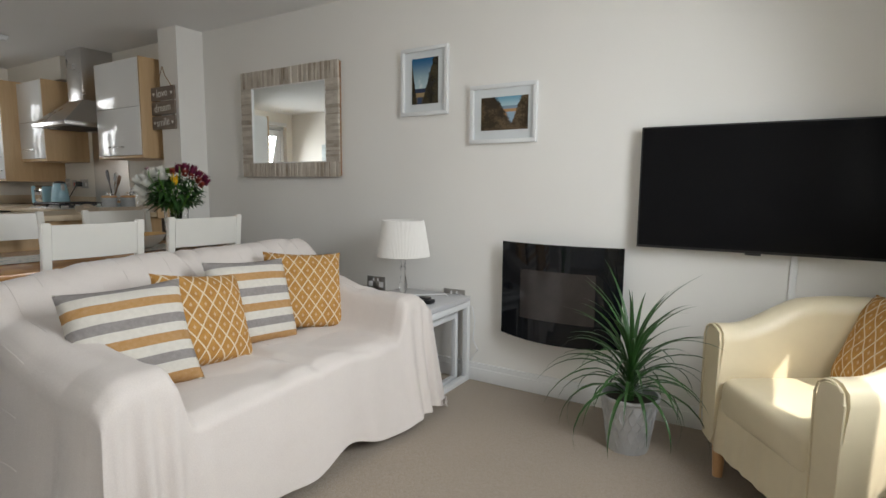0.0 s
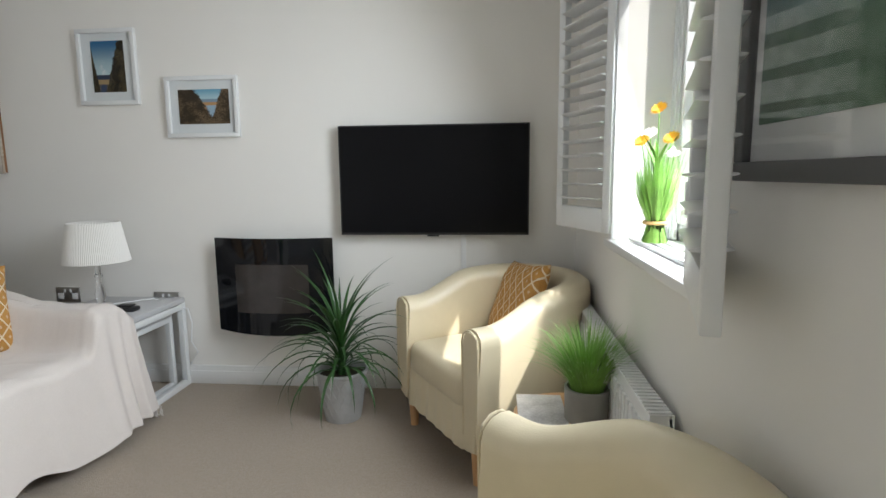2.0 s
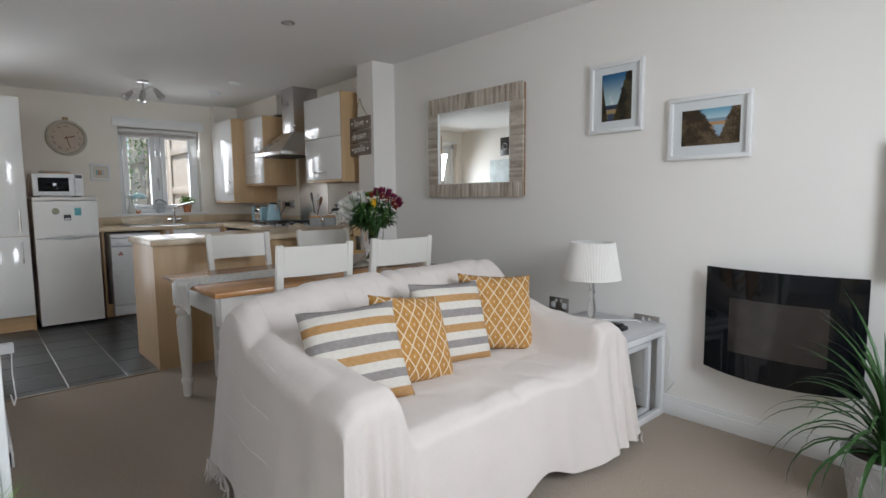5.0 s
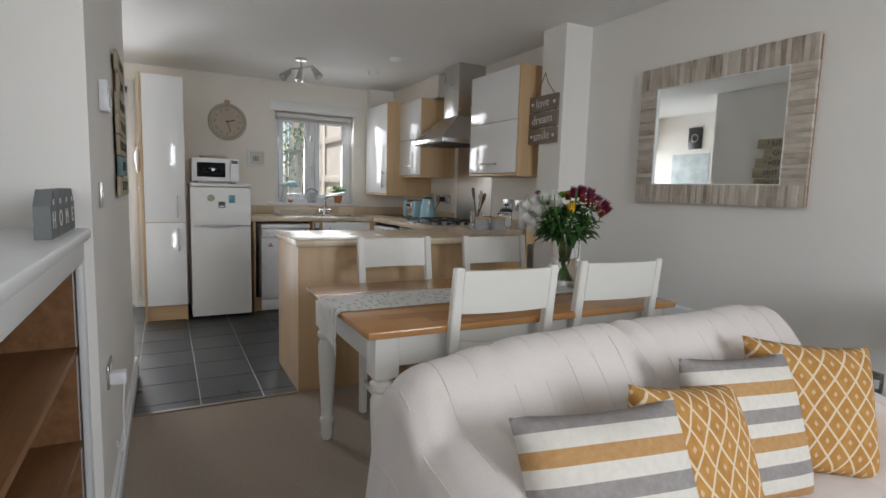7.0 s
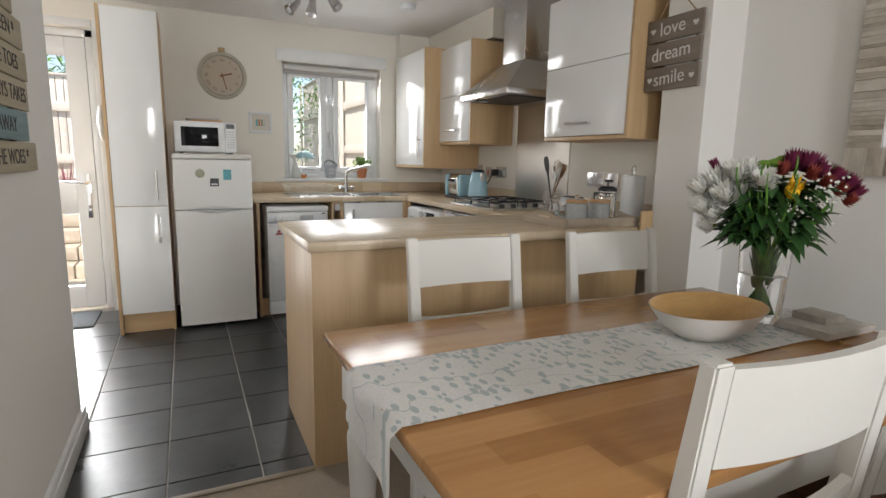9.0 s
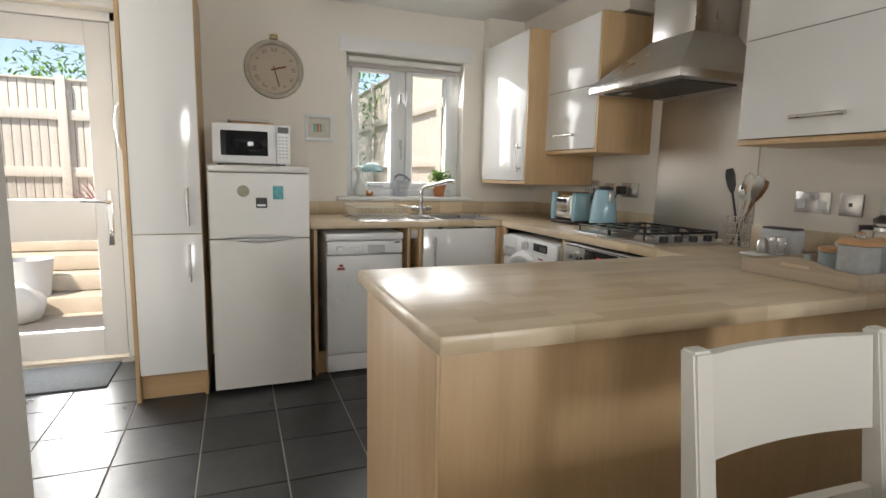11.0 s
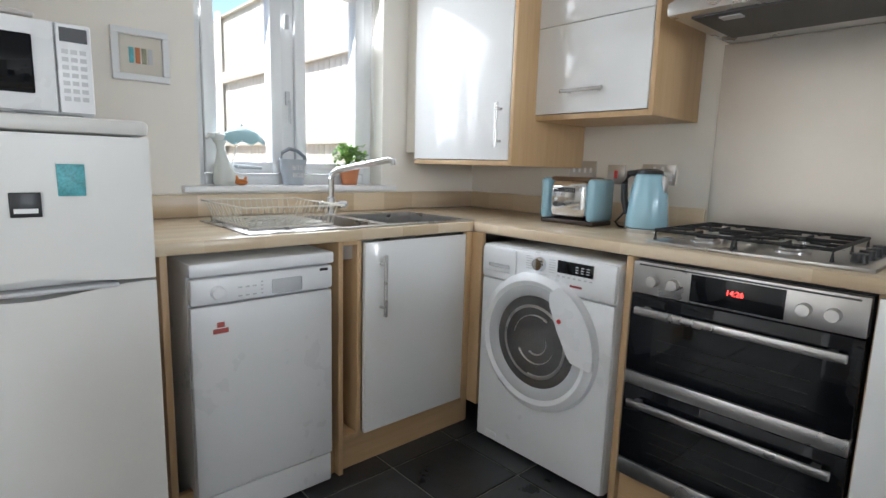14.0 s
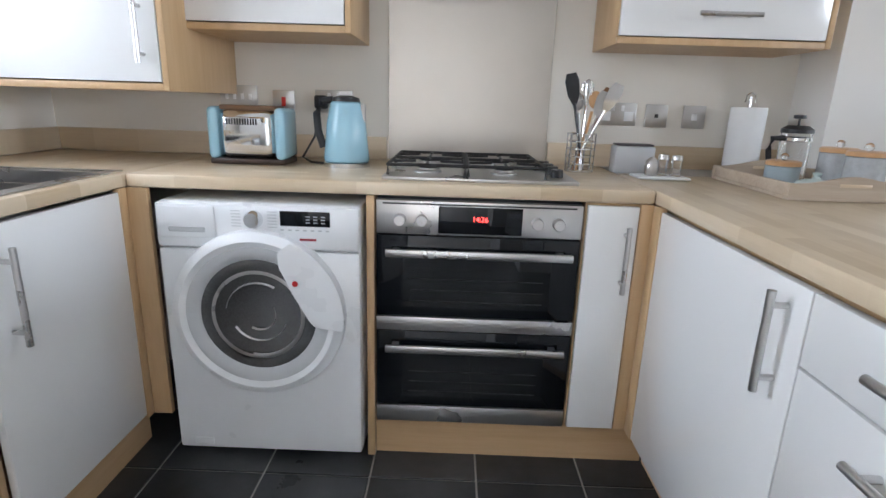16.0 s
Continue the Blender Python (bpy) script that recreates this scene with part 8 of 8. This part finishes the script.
# bag on the end of the tall cabinet
bg = thing("hanging_bag", (-6.3, 0.2, 1.35), "white carrier bag hanging on the cabinet side", "bag")
bbm = bmesh.new()
ball(bbm, (-6.25, 0.188, 1.40), 0.05, 1.2, 0.42, 2.3, 16)
for v in bbm.verts:
    v.co.x += 0.012 * noise.noise(v.co * 18)
    v.co.y = min(v.co.y + 0.008 * noise.noise(v.co * 22 + Vector((3, 1, 2))), 0.208)
part("bag", bbm, mat("crumpled_white_plastic", (0.70, 0.70, 0.69), 0.4), bg)
part("strap", tube(bmesh.new(), [(-6.25, 0.195, 1.48), (-6.25, 0.204, 1.56), (-6.24, 0.195, 1.49)], 0.004, 6), BEECHW, bg)

# black clock and pale map on the kitchen side wall
ck = thing("wall_clock", (-5.829, -0.9, 1.998), "small black rectangular wall clock in the kitchen", "clock")
part("case", boxes((-5.930, -5.729, -0.899, -0.875, 1.857, 2.140, 0.006)), DARKPL, ck)
part("dial", tube(bmesh.new(), [(-5.829 + 0.05 * math.cos(k * 0.52), -0.874, 1.998 + 0.05 * math.sin(k * 0.52)) for k in range(13)], 0.004, 6), APPL, ck, "pale dial ring")
solo("wall_map", boxes((-6.174, -5.608, -0.899, -0.893, 1.399, 1.795)), mat("pale_map_print", (0.55, 0.62, 0.64), 0.7, var=0.35, scale=6), "pale blue printed map on the kitchen wall", "map")

# ceiling fittings
sl = thing("ceiling_spotlight", (-5.76, 1.46, H), "brushed steel bar with three ceiling spots, off", "ceiling light")
part("base", lathe(bmesh.new(), [(0.05, H - 0.001), (0.05, H - 0.02), (0.02, H - 0.026)], (-5.76, 1.46, 0), 28), STEEL, sl)
part("bar", tube(bmesh.new(), [(-5.64, 1.53, H - 0.075), (-5.76, 1.46, H - 0.08), (-5.88, 1.39, H - 0.075)], 0.009, 8), STEEL, sl)
part("arm", tube(bmesh.new(), [(-5.76, 1.46, H - 0.02), (-5.76, 1.46, H - 0.08)], 0.008, 8), STEEL, sl)
for (x, y), (dx, dy, dz) in (((-5.64, 1.53), (0.5, 0.4, -0.75)), ((-5.76, 1.46), (0.1, -0.2, -1)), ((-5.88, 1.39), (0.35, -0.7, -0.7))):
    d = Vector((dx, dy, dz)).normalized()
    o = Vector((x, y, H - 0.09))
    bm = tube(bmesh.new(), [o, o + d * 0.03, o + d * 0.07, o + d * 0.105], 0.018, 16, 0.036)
    s_ = part("spot", bm, STEEL, sl)
    part("bulb", ball(bmesh.new(), o + d * 0.097, 0.024, seg=12), GREYPL, s_)
for x, y in ((-5.285, 2.15), (-5.885, 2.165)):
    sd2 = thing("smoke_alarm", (x, y, H), "round white ceiling smoke alarm", "smoke alarm", "ceiling alarms")
    part("base", lathe(bmesh.new(), [(0.06, H - 0.001), (0.06, H - 0.012)], (x, y, 0), 32), APPL, sd2)
    part("cover", lathe(bmesh.new(), [(0.055, H - 0.0125), (0.05, H - 0.035), (0.03, H - 0.042), (0.001, H - 0.042)], (x, y, 0), 32), APPL, sd2)
dl = thing("downlight", (-3.32, 1.75, H), "small round recessed ceiling downlight, off", "ceiling light")
part("ring", lathe(bmesh.new(), [(0.045, H - 0.0005), (0.043, H - 0.006), (0.03, H - 0.006), (0.028, H - 0.0005)], (-3.32, 1.75, 0), 32, caps=False), CHROME, dl)
part("lens", lathe(bmesh.new(), [(0.029, H - 0.002), (0.001, H - 0.003)], (-3.32, 1.75, 0), 32), GREYPL, dl)

# ---- garden behind the kitchen ----
GROUND, gnt, gbs = nodes_of("garden_ground")
gv = coords(gnt)
gnt.links.new(ramp(gnt, noise_of(gnt, gv, 0.4, 6), [(0.35, (0.20, 0.22, 0.10)), (0.6, (0.30, 0.27, 0.20))]), gbs.inputs["Base Color"])
gbs.inputs["Roughness"].default_value = 0.95
structure("ground", boxes((-250, 250, -250, 250, -0.5, -0.16)), GROUND, "garden ground to the horizon")
structure("pavement", boxes((-8.5, KX - T, -2.5, 3.1, -0.16, -0.06, 0.004)), STONE, "pale sandstone patio")
st = structure("garden_steps", boxes((-11.9, -9.35, -2.6, 3.1, -0.155, 0.42)), STONE, "sandstone garden steps")
for i in range(4):
    for k in range(4):
        y0 = -2.2 + 0.9 * k
        part("step", boxes((-9.35 + 0.0, -8.50 - 0.25 * i, y0, y0 + 0.885, -0.06 + 0.15 * i - (0.0 if i else 0.09), 0.08 + 0.15 * i, 0.008)), STONE, st)


def fence_run(p0, p1, h, z0, label):
    """Close-boarded fence with posts and rails between two points."""
    p0, p1 = Vector((*p0, 0)), Vector((*p1, 0))
    d = (p1 - p0)
    L_, d = d.length, d.normalized()
    rz = math.degrees(math.atan2(d.y, d.x))
    f = thing("garden_fence", (p0.x, p0.y, z0), label, "fence", "", rz)
    n = int(L_ / 0.098)
    me = mesh_of("board", boxes((0, 0.089, 0.0, 0.016, 0.06, h, 0.002)), FENCEW)
    # added dark sheet: its colour stands in for overlap shade between boards
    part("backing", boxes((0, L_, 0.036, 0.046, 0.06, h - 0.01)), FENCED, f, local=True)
    for i in range(n):
        o = new("board", me)
        o.parent = f
        o.matrix_basis = pose(0.098 * i, 0, 0)
    for z in (0.66, 1.40, 2.15):
        if z < h - 0.2:
            part("rail", boxes((0, L_, -0.045, -0.002, z, z + 0.13, 0.003)), FENCEW, f, local=True)
    for i in range(int(L_ / 1.8) + 1):
        part("post", boxes((1.8 * i, 1.8 * i + 0.1, -0.09, -0.046, 0, h + 0.06, 0.005)), FENCEW, f, local=True)
    part("cap_rail", boxes((0, L_, -0.03, 0.03, h, h + 0.03, 0.003)), FENCEW, f, local=True)
    return f


fence_run((-15.2, 3.25), (-7.2, 3.25), 2.92, -0.1, "weathered close-boarded side fence in sun")
fence_run((-11.6, -3.2), (-11.6, 2.1), 1.9, 0.4, "tall pale weathered back fence in sun")
# low side wall of the garden
fence_run((-7.2, -2.65), (-11.6, -2.65), 2.0, -0.1, "weathered side fence beyond the back door")


def shrub(x, y, z, r, h, n, material, label, seed):
    s = thing("shrub", (x, y, z), label, "shrub")
    rng = random.Random(seed)
    b = bmesh.new()
    for _ in range(n):
        v = Vector((rng.gauss(0, 1), rng.gauss(0, 1), rng.gauss(0, 1))).normalized() * rng.uniform(0.5, 1.0) * (1 + 0.25 * noise.noise(Vector((rng.random() * 3, seed, 0))))
        q = Vector((x + v.x * r, y + v.y * r, z + h * 0.55 + v.z * h * 0.5))
        o = Vector((rng.uniform(-1, 1), rng.uniform(-1, 1), rng.uniform(-0.3, 1))).normalized()
        ribbon(b, [q, q + o * 0.04, q + o * 0.08, q + o * 0.10], 0.05)
    tagged(part("leaves", b, material, s, smooth=60), kind="stuff")
    for k in range(5):
        part("limb", tube(bmesh.new(), [(x, y, z), (x + r * 0.4 * math.cos(k * 1.26), y + r * 0.4 * math.sin(k * 1.26), z + h * 0.6)], 0.03, 6, 0.01), BROWNW, s)
    return s


shrub(-13.2, 1.6, 0.2, 1.7, 5.2, 5200, LEAFG, "leafy tree beyond the back fence", 61)
shrub(-13.0, -1.6, 0.2, 1.2, 2.7, 2200, LEAFG, "dense green hedge above the fence", 62)
cd = thing("cordyline", (-10.6, -0.75, 0.42), "red spiky cordyline in the garden bed", "plant")
rng = random.Random(71)
b = bmesh.new()
tuft(b, (-10.6, -0.75, 0.42), 70, 0.75, 0.5, 0.03, 0.03, rng, 0.2)
tagged(part("leaves", b, mat("dark_red_leaf", (0.22, 0.03, 0.05), 0.5, var=0.3), cd, smooth=60), kind="stuff")
shrub(-10.7, -0.3, 0.40, 0.35, 0.35, 300, mat("pink_flower_bed", (0.40, 0.12, 0.16), 0.7, var=0.5, scale=20), "low pink flowering plant in the bed", 64)
gbk = thing("garden_bucket", (-8.95, -0.95, 0.1), "white metal bucket on the garden steps", "bucket")
part("bucket", lathe(bmesh.new(), [(0.13, 0.085), (0.17, 0.40), (0.175, 0.41), (0.16, 0.41), (0.12, 0.12), (0.001, 0.1)], (-8.62, -0.95, 0), 28), mat("pale_zinc", (0.55, 0.56, 0.57), 0.5), gbk)
rk = bmesh.new()
bmesh.ops.create_icosphere(rk, subdivisions=3, radius=0.17, matrix=Matrix.Translation((-8.3, -0.95, 0.08)))
for v in rk.verts:
    v.co += (v.co - Vector((-8.3, -0.95, 0.08))).normalized() * 0.05 * noise.noise(v.co * 9)
    v.co.z = max(v.co.z, -0.06)
solo("garden_rock", rk, RENDERW, "pale carved round stone on the patio", "stone")

# ---- floor tiles, one by one ----
SLATE = piece_mat("dark_slate_tile", (0.012, 0.013, 0.014), (0.062, 0.064, 0.066), 0.30, 30, 0.4, 0.42)
TS, G = 0.333, 0.006
tiles = {}


def tile_mesh(w, d):
    key = (round(w, 3), round(d, 3))
    if key not in tiles:
        tiles[key] = mesh_of("tile", boxes((0, w, 0, d, -0.006, 0.0, 0.0015, 1)), SLATE, 0)
    return tiles[key]


for i in range(-5, 5):
    x0, x1 = -5.508 + TS * i + G / 2, -5.508 + TS * (i + 1) - G / 2
    x0, x1 = max(x0, KX), min(x1, -4.075)
    if x1 - x0 < 0.02:
        continue
    for j in range(-6, 7):
        y0, y1 = 0.871 + TS * j + G / 2, 0.871 + TS * (j + 1) - G / 2
        y0, y1 = max(y0, -0.9), min(y1, WY)
        if y1 - y0 < 0.02:
            continue
        o = new("tile", tile_mesh(x1 - x0, y1 - y0))
        o.parent = tile_floor
        o.matrix_basis = Matrix.Translation((x0, y0, 0.0))
